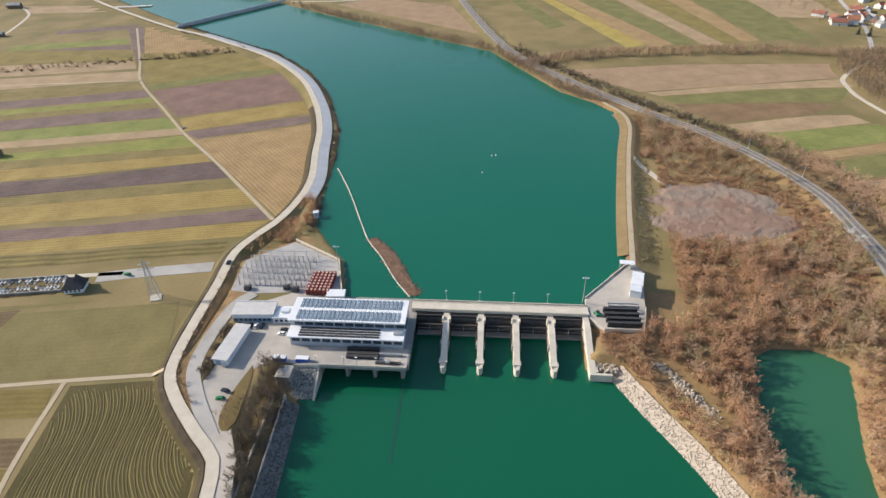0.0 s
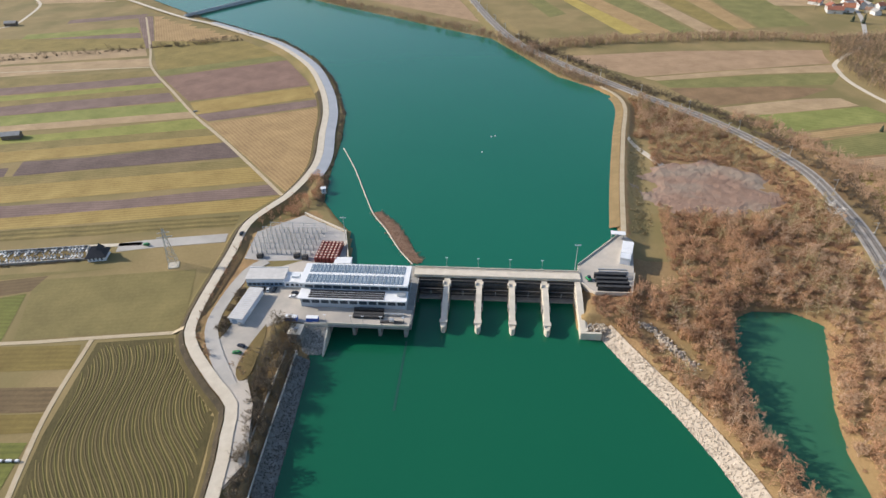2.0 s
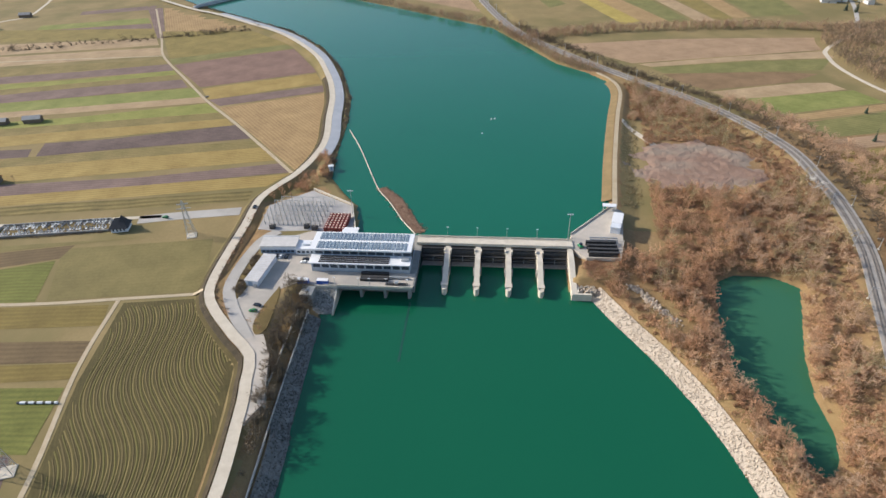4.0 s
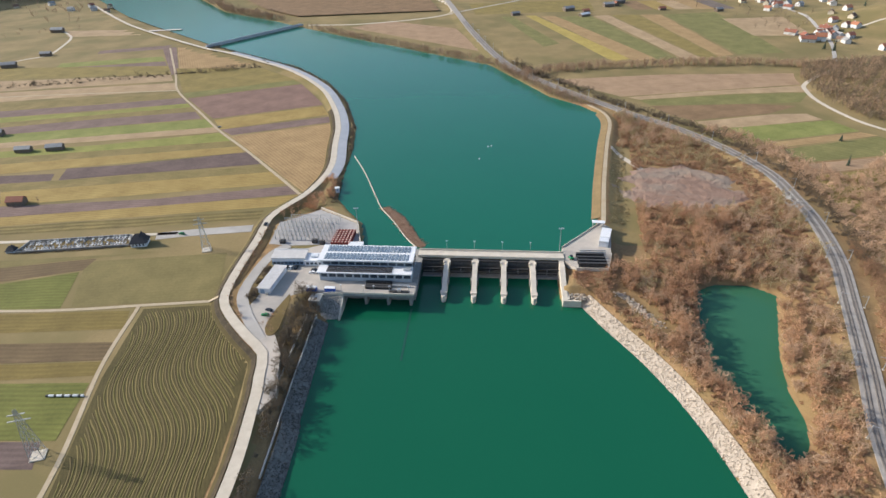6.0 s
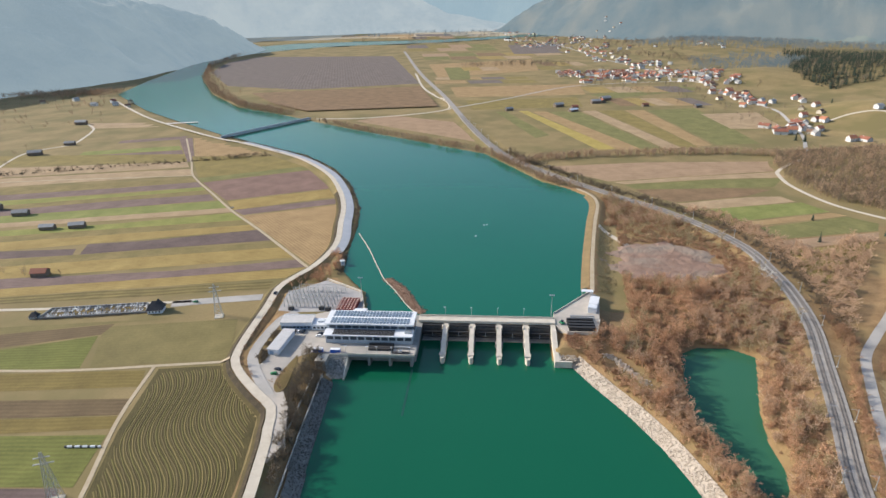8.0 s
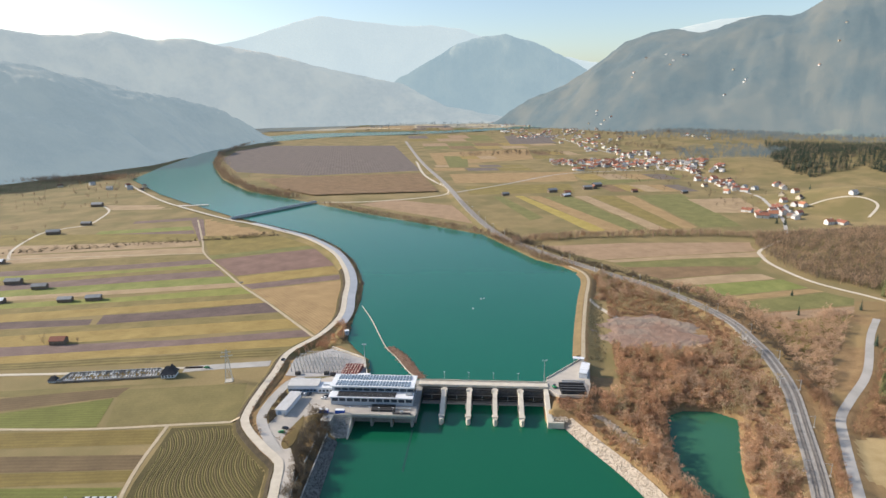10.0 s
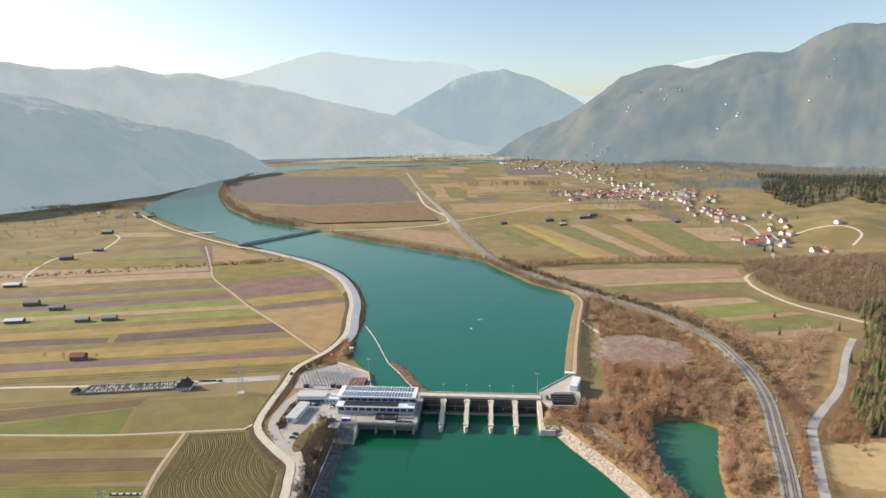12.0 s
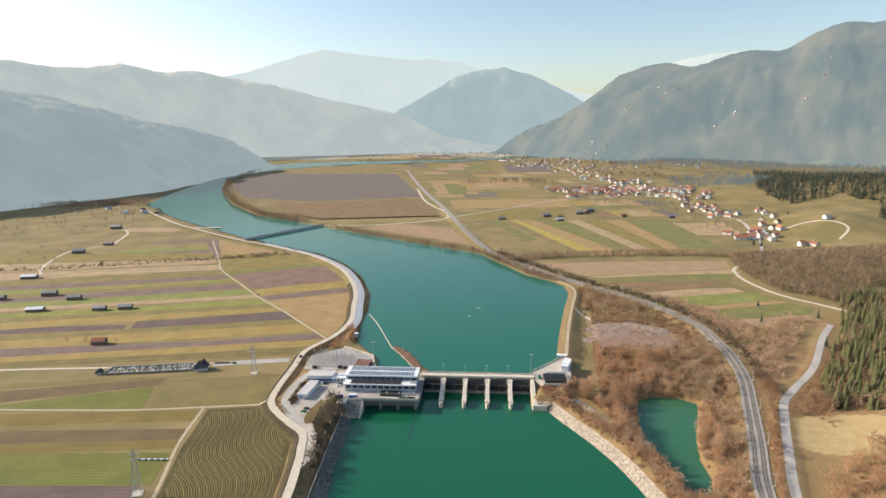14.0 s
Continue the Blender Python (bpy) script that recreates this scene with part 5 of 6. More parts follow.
scatter("riprap_corner", [(x, y, 0.1 + (y + 20) * 0.63) for x, y in zip(rng.uniform(-68.5, -57.9, 900), rng.uniform(-20, -7.8, 900))], STONES, M_ROCK_P, "grey rubble below the yard wall", "stones", 0.4, 1.0, tilt=0.5)
def abutment_rubble(n):
    y = rng.uniform(1, 23, n)
    return 73 + rng.uniform(0, 1, n) * (10.5 - 0.28 * y), y


scatter("riprap_abutment", [(x, y, 3.6 + (y - 2) * 0.06 + rng.normal() * 0.2) for x, y in zip(*abutment_rubble(700))], STONES, M_ROCK, "pale rubble behind the wing wall", "stones", 0.5, 1.2, tilt=0.5)
scatter("stone_pile", [(101 + t * 17 + rng.normal() * 1.2, 6 - t * 30 + rng.normal() * 1.2, 5.2 + abs(rng.normal()) * 0.5) for t in rng.uniform(0, 1, 380)], STONES, M_ROCK, "long heap of grey stones on the bank", "stones", 0.7, 1.4, tilt=0.5)

for x0, y0, x1, y1, top in ((-69.5, -22, -64, -130, 4.9), (-74, -24, -71.5, -130, 6.5)):
    line = spline(pairs(x0, y0, (x0 + x1) / 2 - 0.4, (y0 + y1) / 2, x1, y1), 6)
    strip("wall_bank", line, 0.3, -0.3, top, top, M_CONC, "low concrete wall along the river bank", "wall", 3.5)

# spoil heap beside the railway
M_SPOIL = material("pinkish_spoil", (0.225, 0.14, 0.10), (0.34, 0.225, 0.165), 9, 0.8, 0.95, 0.9, depth=0.4, c=(0.30, 0.235, 0.18), big=22)
heap_v, heap_f = [], []
hx, hy = np.meshgrid(118 + np.arange(58) * 1.9, 98 + np.arange(48) * 2.1)
heap_z = height(hx, hy)
for j in range(48):
    for i in range(58):
        x, y = 118 + i * 1.9, 98 + j * 2.1
        r = ((x - 171) / 47) ** 2 + ((y - 149) / 40) ** 2 + 0.7 * noise.fractal((x / 18, y / 18, 5.0), 0.9, 2.1, 4)
        heap_v.append((x, y, float(heap_z[j, i]) - 0.3 + 1.5 * float(smooth((1.2 - r) * 1.3)) + 0.5 * float(smooth((1.05 - r) * 2)) * noise.fractal((x / 7, y / 7, 9.0), 0.9, 2.1, 4)))
for j in range(47):
    for i in range(57):
        k = j * 58 + i
        heap_f.append((k, k + 1, k + 59, k + 58))
me = bpy.data.meshes.new("spoil_heap")
me.from_pydata(heap_v, [], heap_f)
me.materials.append(M_SPOIL)
tagged(new("spoil_heap", me), "flat heap of pinkish-grey gravel spoil", "spoil heap", "", "stuff")

# ---- power station yard ----
yard = strip("pavement_yard_road", spline(pairs(-84, -60, -95, -45, -107, -28, -115, -11, -115.5, 12, -112, 34, -105, 44), 4), 3.2, -3.2, 9.28, 9.28, M_ASPHALT, "grey asphalt lane into the yard", "pavement", 0.7)
tagged(part("pavement_yard", prism(pairs(-104, 34, -104, 14, -106, -12, -108, -26, -98, -41, -89, -50, -85, -44, -88, -12, -80, -6, -64.6, -7, -64.6, 44, -84, 46), 8.4, 8.96), M_YARD),
       "wide concrete yard round the powerhouse", "pavement", "", "structure")
tagged(part("pavement_switchyard", prism(pairs(-119, 46, -121, 74, -97, 95, -66, 76, -60, 52, -60, 44.2, -84, 46.2, -106, 44), 8.4, 9.0),
            material("switchyard_gravel", (0.36, 0.34, 0.32), (0.50, 0.47, 0.44), 6, 0.5, 0.95, 0.4)), "grey gravel switchyard surface", "pavement", "", "structure")
tagged(part("pavement_apron", prism(pairs(-93, -51, -84.5, -46, -77, -60, -70, -88, -75, -100, -81, -80), 5.0, 9.3, 0.05), M_YARD), "pale gravel apron where the yard lane meets the dyke road", "pavement", "", "structure")
M_LAWN = material("winter_lawn", (0.13, 0.095, 0.036), (0.21, 0.15, 0.06), 6, 0.6, 0.95, 0.6, depth=0.1)
for pts in (pairs(-109, 20, -112, 8, -112.6, -12, -109, -22, -106, -14, -105.2, 4), pairs(-88, -9, -85.8, -16, -84.6, -32, -84.4, -43, -88, -47, -92, -40, -91.5, -26)):
    pts = [tuple(p) for p in spline(pts + pts[:1], 2.5)[:-1]]
    tagged(part("lawn_island", prism(pts, 8.5, 9.1, 0.05), M_LAWN), "dry grass island with a stone kerb", "lawn", "", "structure")
scatter("yard_shrubs", [(x, y, 9.0) for x, y in zip(rng.uniform(-111, -106.5, 46), rng.uniform(-19, 17, 46))], BUSHES, M_TWIG_D, "dark leafless shrubs on the grass island", "bushes", 0.6, 1.1)
for line in (pairs(-97, 97, -66, 77), pairs(-66, 77, -59, 51), pairs(-59, 51, -57.5, 44)):
    tagged(strip("wall_headland", spline(line, 4), 0.35, -0.35, 10.1, 10.1, M_CONC, "pale concrete retaining wall on the headland", "wall", 6), kind="structure")
tagged(part("wall_yard", box(-69, -56.9, -7.9, -7.5, 5, 9.5, 0.05), M_CONC), "tall concrete yard wall over the tail water", "wall", "", "structure")
tagged(part("wall_tail", prism_side([(-21, -4), (-6, -4), (-6, 8.6), (-21, 0.9)], -57.8, -56.9), M_CONC), "concrete training wall beside the draft tubes", "wall", "", "structure")
# divider under the tail water and its marks
tagged(part("wall_underwater", box(-18.4, -17.2, -52, -8, -3, 0.03), material("submerged_concrete", (0.012, 0.07, 0.05), (0.02, 0.085, 0.06), 4, 0.6, 0.3, 0.1)), "dark submerged divider wall below the powerhouse", "wall", "", "structure")


def windows(parent, xs, y, z0, z1, w, face=-1):
    for x in xs:
        part("window", box(x, x + w, y - 0.06, y + 0.06, z0, z1), M_GLASS, parent)


M_PALE_ROOF = material("corrugated_pale_roof", (0.50, 0.48, 0.45), (0.64, 0.61, 0.58), 3, 0.4, 0.6, 0.3)
office = thing("office_building", -98, 26, 9, 3, "two-tone office block with pale flat roof and blue base", "building")
part("wall", box(-10.3, 10.3, -5, 4.8, 0, 4.8, 0.05), M_WALL_B, office)
part("upper_band", box(-10.35, 10.35, -5.05, 4.85, 2.6, 4.8, 0.05), M_WALL_W, office)
part("roof", box(-10.8, 10.8, -5.4, 5.2, 4.8, 5.25, 0.06), M_PALE_ROOF, office)
windows(office, np.arange(-9.5, 9, 2.4), -5.08, 0.9, 2.2, 1.7)
part("roof_parapet", box(-10.8, 10.8, 4.9, 5.25, 5.25, 5.6), M_WHITE, office)
annex = thing("annex", -82, 24, 9, 2, "low white annex linking office and powerhouse", "building")
part("wall", box(-5.5, 6.4, -3.2, 5.5, 0, 3.6, 0.05), M_WALL_W, annex)
part("roof", box(-5.8, 6.6, -3.5, 5.8, 3.6, 3.9, 0.05), M_WHITE, annex)
part("roof_box", box(-2, 2.5, 0, 3, 3.9, 5.2, 0.08), M_WALL_W, annex)
windows(annex, np.arange(-4.5, 5, 2.6), -3.22, 1.0, 2.4, 1.6)

shed = thing("storage_shed", -101.5, 2.3, 9, -6, "long pale metal storage shed with a low roof", "shed")
part("wall", box(-3.5, 3.5, -12.2, 12.2, 0, 3.7, 0.05), M_WALL_W, shed)
part("roof", prism_side([(-12.7, 3.7), (12.7, 3.7), (12.7, 3.95), (-12.7, 3.95)], -4.0, 4.0), M_PALE_ROOF, shed)
for i in range(17):
    part("roof_seam", box(-4.0, 4.0, -12.4 + i * 1.53, -12.28 + i * 1.53, 3.95, 4.05), M_WALL_W, shed)
part("door", box(-2.2, 0.4, -12.28, -12.16, 0, 2.9), M_WALL_B, shed)
part("air_unit", box(1.2, 2.8, -13.4, -12.3, 0, 1.6, 0.05), M_STEEL, shed)

rack = thing("stop_log_stack", -70.3, 53.2, 9, -1, "stack of maroon steel stop logs with pale pads", "stop logs")
for i in range(6):
    part("stop_log", box(-6.5 + i * 2.2, -4.7 + i * 2.2, -9.1, 9.1, 0, 3.0, 0.08), M_MAROON, rack)
    for j in range(7):
        part("pad", box(-6.1 + i * 2.2, -5.1 + i * 2.2, -8.2 + j * 2.6, -7.3 + j * 2.6, 3.0, 3.14, 0.03), M_CONC, rack, "pale square bearing pad")
hut = thing("flat_hut", -60, 43, 9, 2, "small white flat-roofed hut beside the powerhouse", "hut")
part("wall", box(-4.5, 4.6, -2.6, 3, 0, 2.6, 0.04), M_WALL_W, hut)
part("roof", box(-4.8, 4.9, -2.9, 3.3, 2.6, 2.9, 0.04), M_WHITE, hut)
kiosk = thing("intake_kiosk", -71.6, -12.8, 6.5, -2, "square pale concrete kiosk at the corner of the yard", "kiosk")
part("wall", box(-3.2, 3.2, -3.6, 3.6, -6.6, 3.2, 0.06), M_CONC_D, kiosk)
part("roof_rim", box(-3.4, 3.4, -3.8, 3.8, 3.2, 3.6, 0.05), M_CONC, kiosk)
part("hatch", box(-1, 1, -1, 0.8, 3.6, 3.95, 0.05), M_STEEL, kiosk)


def container(x, y, turn, body, top, label):
    ob = thing("container", x, y, 8.97 if y > -8 else 9, turn, label, "container")
    part("body", box(-3, 3, -1.2, 1.2, 0.15, 2.4, 0.04), body, ob)
    part("lid", box(-3.05, 3.05, -1.25, 1.25, 2.4, 2.6, 0.03), top, ob)
    for i in range(9):
        part("rib", box(-2.7 + i * 0.65, -2.55 + i * 0.65, -1.27, -1.2, 0.25, 2.3), body, ob)
    part("skid", box(-2.8, 2.8, -1.0, 1.0, 0, 0.15), M_DARKSTEEL, ob)
    return ob


container(-65.2, -5.2, 0, M_BLUE, M_WHITE, "blue steel container with a white lid")
container(-76, -5.2, 0, M_BLUE, M_WALL_W, "small blue container near the kiosk")


def beam_stack(x, y, z, length, label, turn=0):
    ob = thing("stop_log", x, y, z, turn, label, "stop log", "stop logs")
    h = length / 2
    part("web", box(-h, h, -0.5, 0.5, 0.12, 1.3, 0.04), M_DARKSTEEL, ob)
    for zz in (0, 1.3):
        part("flange", box(-h, h, -0.85, 0.85, zz, zz + 0.14, 0.02), M_DARKSTEEL, ob)
    for i in range(7):
        part("stiffener", box(-h + (i + 0.5) * length / 7 - 0.06, -h + (i + 0.5) * length / 7 + 0.06, -0.8, 0.8, 0.14, 1.3), M_DARKSTEEL, ob)
    return ob


beam_stack(-38, 3.6, 9.15, 15.5, "long dark steel stop log on the terrace")
beam_stack(-37.6, 0.4, 9.15, 15.5, "long dark steel stop log on the terrace")
beam_stack(-37.6, -1.6, 9.15, 15.5, "long dark steel stop log on the terrace")
crane = thing("gantry_beam", -24.6, 0.6, 9.15, 0, "galvanised lifting beam resting on the terrace", "lifting beam")
part("beam", box(-5, 5, -0.6, 0.6, 0.6, 1.5, 0.05), M_STEEL, crane)
for x in (-4.5, 0, 4.5):
    part("leg", box(x - 0.25, x + 0.25, -1.1, 1.1, 0, 0.6, 0.03), M_STEEL, crane)
rake = thing("trash_rake", -25, -4.6, 9.15, 0, "dark steel rake machine at the terrace edge", "machine")
part("body", box(-6, 6, -0.7, 0.7, 0, 0.9, 0.1), M_DARKSTEEL, rake)
part("cab", box(-1, 1, -0.9, 0.9, 0.9, 2.2, 0.1), M_STEEL, rake)
for x in (-58, -45, -39, -30, -19):
    lamp_post(x, -7.3, 9.9, 5, "slim lamp post on the terrace parapet")


def mast(x, y, z, tall, label):
    ob = thing("light_mast", x, y, z, 0, label, "light mast", "light masts")
    part("pole", rod((0, 0, 0), (0, 0, tall), 0.28, 0.14, 8), M_STEEL, ob)
    part("crossbar", box(-1.6, 1.6, -0.15, 0.15, tall, tall + 0.25), M_STEEL, ob)
    for s in (-1.3, 0, 1.3):
        part("floodlight", box(s - 0.35, s + 0.35, -0.45, 0.1, tall + 0.25, tall + 0.85, 0.06), M_WALL_W, ob)
    part("ladder_box", box(-0.3, 0.3, -0.6, -0.1, 0, 1.2), M_STEEL, ob)
    return ob


mast(-63.7, 67, 9, 16, "tall grey floodlight mast on the headland")
mast(69.9, 44.5, 9.3, 16, "tall grey floodlight mast beside the weir")

# switchyard
for r, y in enumerate((54, 60, 66, 72, 77)):
    x0, x1 = -117 + max(0, y - 70) * 0.6, -80 + (0 if y < 70 else 2)
    ob = thing("switchyard_gantry", (x0 + x1) / 2, y, 9, 0.5, "galvanised steel busbar gantry in the switchyard", "gantry", "switchyard gantries")
    half = (x1 - x0) / 2
    n = 6
    for i in range(n):
        x = -half + i * 2 * half / (n - 1)
        part("post", rod((x, 0, 0), (x, 0, 5.6), 0.2, 0.14), M_STEEL, ob)
    part("crossbeam", box(-half, half, -0.11, 0.11, 5.45, 5.65), M_STEEL, ob)
    for s in (-0.9, 0.9):
        part("busbar", rod((-half, s, 4.4), (half, s, 4.4), 0.07, 0.07, 5), M_STEEL, ob)
for i in range(13):
    for j in range(5):
        x, y = -116 + i * 2.9 + j * 0.2, 51.5 + j * 5.8
        ob = thing("insulator_post", x, y, 9, 0, "grey insulator post on a steel stand", "insulator", "insulator posts")
        part("stand", box(-0.25, 0.25, -0.25, 0.25, 0, 2.2), M_STEEL, ob)
        part("insulator", rod((0, 0, 2.2), (0, 0, 4.2), 0.22, 0.14, 6), M_CONC, ob)
for x, y, t in ((-88.8, 49, 10), (-83.5, 47.5, 0), (-74.8, 50.5, 80), (-110, 47.5, 0)):
    ob = thing("transformer", x, y, 9, t, "dark grey power transformer in the switchyard", "transformer", "transformers")
    part("tank", box(-1.8, 1.8, -1.1, 1.1, 0, 2.3, 0.1), M_DARKSTEEL, ob)
    for s in (-1.5, 1.5):
        part("radiator", box(-1.5, 1.5, s - 0.3, s + 0.3, 0.3, 2.0, 0.05), M_DARKSTEEL, ob)
    for s in (-1, 0, 1):
        part("bushing", rod((s, 0, 2.3), (s, 0, 3.5), 0.2, 0.08), M_CONC, ob)

# cars
M_TYRE = material("black_rubber", (0.02, 0.02, 0.02), (0.035, 0.035, 0.035), 1, 0.1, 0.8, 0.1)
PAINTS = [material("car_paint_" + n, c, tuple(v * 1.08 for v in c), 2, 0.5, 0.25, 0) for n, c in (("dark", (0.03, 0.032, 0.04)), ("white", (0.75, 0.76, 0.77)), ("green", (0.03, 0.2, 0.06)))]


def car(x, y, z, turn, paint, label):
    ob = thing("car", x, y, z, turn, label, "car", "parked cars")
    part("body", prism_side([(-2.1, 0.3), (2.1, 0.3), (2.15, 0.75), (1.2, 0.92), (-2.05, 0.95), (-2.15, 0.6)], -0.85, 0.85), PAINTS[paint], ob)
    part("cabin", prism_side([(-1.9, 0.93), (1.0, 0.92), (0.35, 1.48), (-1.5, 1.5)], -0.74, 0.74), M_GLASS, ob)
    part("roof", box(-0.7, 0.7, -1.45, 0.32, 1.49, 1.55, 0.02), PAINTS[paint], ob)
    for sx in (-0.8, 0.8):
        for sy in (-1.35, 1.35):
            wheel = part("wheel", rod((sx - 0.1, sy, 0.32), (sx + 0.1, sy, 0.32), 0.32, 0.32, 10), M_TYRE, ob)
            part("rim", rod((sx - 0.12, sy, 0.32), (sx + 0.12, sy, 0.32), 0.19, 0.19, 8), M_STEEL, wheel, "grey metal rim")
    for sx in (-0.6, 0.6):
        part("headlight", box(sx - 0.18, sx + 0.18, 2.08, 2.16, 0.6, 0.75), M_WHITE, ob)
    return ob


for x, y, t, p in ((-98.2, 17.4, 5, 0), (-95.4, 17.6, 0, 1), (-92.1, 17.7, -4, 0), (-80, 15.6, 80, 0), (-80.5, 12.6, 85, 1), (-94.6, -25.5, 70, 0)):
    car(x, y, 8.96, t, p, ("dark parked car in the yard", "white parked car in the yard")[p])
car(-129.3, 70.3, 9.62, 0, 0, "dark car driving on the dyke road")
car(-95.2, -30, 8.96, 85, 2, "green utility vehicle parked in the yard")
car(-186, 60, 6.4, 80, 2, "green vehicle parked by the cemetery")

# ---- right abutment ----
tagged(part("pavement_abutment", prism(pairs(71.8, 33.6, 71.8, 48, 101.3, 83, 106.7, 75, 101.5, 42, 97.5, 24.5, 78.5, 24.5, 72.2, 33), 2, 9.55, 0.05), M_YARD), "pale concrete platform at the right end of the weir", "platform", "", "structure")
for line in (pairs(71.8, 48.4, 101, 83), pairs(97.5, 24.3, 101.8, 42), pairs(78.5, 24.3, 97.5, 24.3)):
    strip("wall_abutment", spline(line, 6), 0.2, -0.2, 10.4, 10.4, M_CONC, "low concrete parapet round the platform", "wall", 3)
tagged(part("wall_wing", prism_side([(36, 9.5), (24, 9.5), (12, 6.2), (-1.2, 4.2), (-1.2, -5), (36, -5)], 68.6, 71.6), M_CONC), "sloping pale concrete wing wall of the weir", "wall", "", "structure")
tagged(part("wall_wing_end", box(68.6, 79, -1.6, -0.2, -5, 4.2, 0.08), M_CONC), "low concrete end wall at the water", "wall", "", "structure")
tagged(part("wall_wing_cap", box(71.6, 72.6, 0, 30, 3.5, 4.6, 0.05), M_CONC), "concrete path along the wing wall", "wall", "", "structure")
gate = thing("gatehouse", 100, 58.5, 9.55, -15, "white gatehouse with a flat roof at the dam end", "building")
part("wall", box(-2.8, 2.8, -8.5, 8.2, 0, 4.4, 0.06), M_WALL_W, gate)
part("roof", box(-3.1, 3.1, -3.5, 8.6, 4.4, 4.75, 0.06), M_WHITE, gate)
part("low_roof", box(-3.1, 3.1, -9, -3.6, 3.6, 3.9, 0.06), M_STEEL, gate)
for i in range(5):
    part("roof_rib", box(-3.1, 3.1, -2.8 + i * 2.4, -2.6 + i * 2.4, 4.75, 4.9), M_WHITE, gate)
part("door", box(-2.9, -2.8, -2, 0.2, 0, 2.3), M_WALL_B, gate)
slab = thing("jib_platform", 98.4, 77.6, 9.55, -6, "white roofed platform jutting over the reservoir", "platform")
part("roof", box(-4.2, 4.2, -1.9, 1.9, 3.2, 3.6, 0.06), M_WHITE, slab)
for x in (-3.6, 3.6):
    for y in (-1.5, 1.5):
        part("post", rod((x, y, -3 if x < 0 else 0), (x, y, 3.2), 0.14), M_STEEL, slab)
for i, y in enumerate((26.8, 30.4, 34.0, 37.8)):
    beam_stack(88.4 - i * 0.2, y, 9.55, 17, "long dark steel stop log on the abutment")
    beam_stack(88.4 - i * 0.2, y, 11.0, 17, "long dark steel stop log stacked on another")
lift = thing("lifting_frame", 90, 41.5, 9.55, 0, "galvanised lifting frame beside the stop logs", "lifting beam")
for y in (-1.1, 1.1):
    part("beam", box(-8, 8, y - 0.25, y + 0.25, 1.6, 2.3, 0.04), M_STEEL, lift)
for x in (-7, -1, 5):
    part("cross_beam", box(x - 0.3, x + 0.3, -1.6, 1.6, 0, 1.6, 0.04), M_STEEL, lift)
loader = thing("loader", 76.2, 35.5, 9.55, 20, "small green loader parked at the weir end", "vehicle")
part("body", box(-1.1, 1.1, -1.8, 1.2, 0.6, 1.6, 0.12), M_GREENP, loader)
part("cab", box(-0.8, 0.8, -0.9, 0.6, 1.6, 2.7, 0.1), M_GLASS, loader)
part("bucket", prism_side([(1.3, 0.1), (2.5, 0.1), (2.3, 0.3), (1.6, 0.9)], -1.1, 1.1), M_GREENP, loader)
for sx in (-1.0, 1.0):
    for sy in (-1.2, 0.9):
        wheel = part("wheel", rod((sx - 0.2, sy, 0.6), (sx + 0.2, sy, 0.6), 0.6, 0.6, 10), M_TYRE, loader)
        part("rim", rod((sx - 0.22, sy, 0.6), (sx + 0.22, sy, 0.6), 0.3, 0.3, 8), M_STEEL, wheel, "grey metal rim")

# ---- log boom, driftwood and buoys ----
BOOM = spline(pairs(-94, 199, -78, 164, -62, 123, -53, 101, -42, 83, -31, 62, -21, 47), 2.2)
boom = thing("log_boom", 0, 0, 0, 0, "pale floating log boom slung across the reservoir", "log boom")
fm = part("float", rod((-0.95, 0, 0), (0.95, 0, 0), 0.42, 0.42, 8), M_CONC, boom)
shared = fm.data
for i, (p, q) in enumerate(zip(BOOM[:-1], BOOM[1:])):
    ob = fm if i == 0 else new("float", shared)
    ob.parent = boom
    ob.matrix_basis = pose((p[0] + q[0]) / 2, (p[1] + q[1]) / 2, 7.6, 0, 0, math.degrees(math.atan2(q[1] - p[1], q[0] - p[0])))
sticks = []
for k in range(5):
    v, f = [], []
    for j in range(5):
        o = rng.normal(size=3) * (0.8, 0.8, 0.1)
        d = np.array((rng.normal(), rng.normal(), 0.08 * rng.normal()))
        d /= np.linalg.norm(d)
        limb(v, f, o - d * rng.uniform(0.5, 1.6), o + d * rng.uniform(0.5, 1.6), 0.12, 0.06, 4)
    sticks.append((np.array(v), np.array(f)))
M_DRIFT = material("wet_driftwood", (0.30, 0.175, 0.11), (0.50, 0.33, 0.225), 4, 0.5, 0.9, 0.3, rand=0.3)
DRIFT = spline(pairs(-52, 101, -41, 84, -30, 63, -20, 49), 2)
w = rng.uniform(0, 1, 1500)
a, b = side_line(DRIFT, 0.4), side_line(DRIFT, 6.0)
i = rng.uniform(0, len(DRIFT) - 1, 1500)
width = 0.35 + 0.65 * np.sin(np.pi * np.clip(i / (len(DRIFT) - 1), 0.06, 0.9))
p = [[np.interp(k, np.arange(len(a)), a[:, c]) * (1 - s * g) + np.interp(k, np.arange(len(b)), b[:, c]) * s * g for c in (0, 1)] for k, s, g in zip(i, w, width)]
scatter("driftwood", np.c_[np.array(p), np.full(1500, 7.6) + rng.uniform(0, 0.25, 1500)], sticks, M_DRIFT, "raft of brown driftwood caught against the boom", "driftwood", 0.7, 1.4)
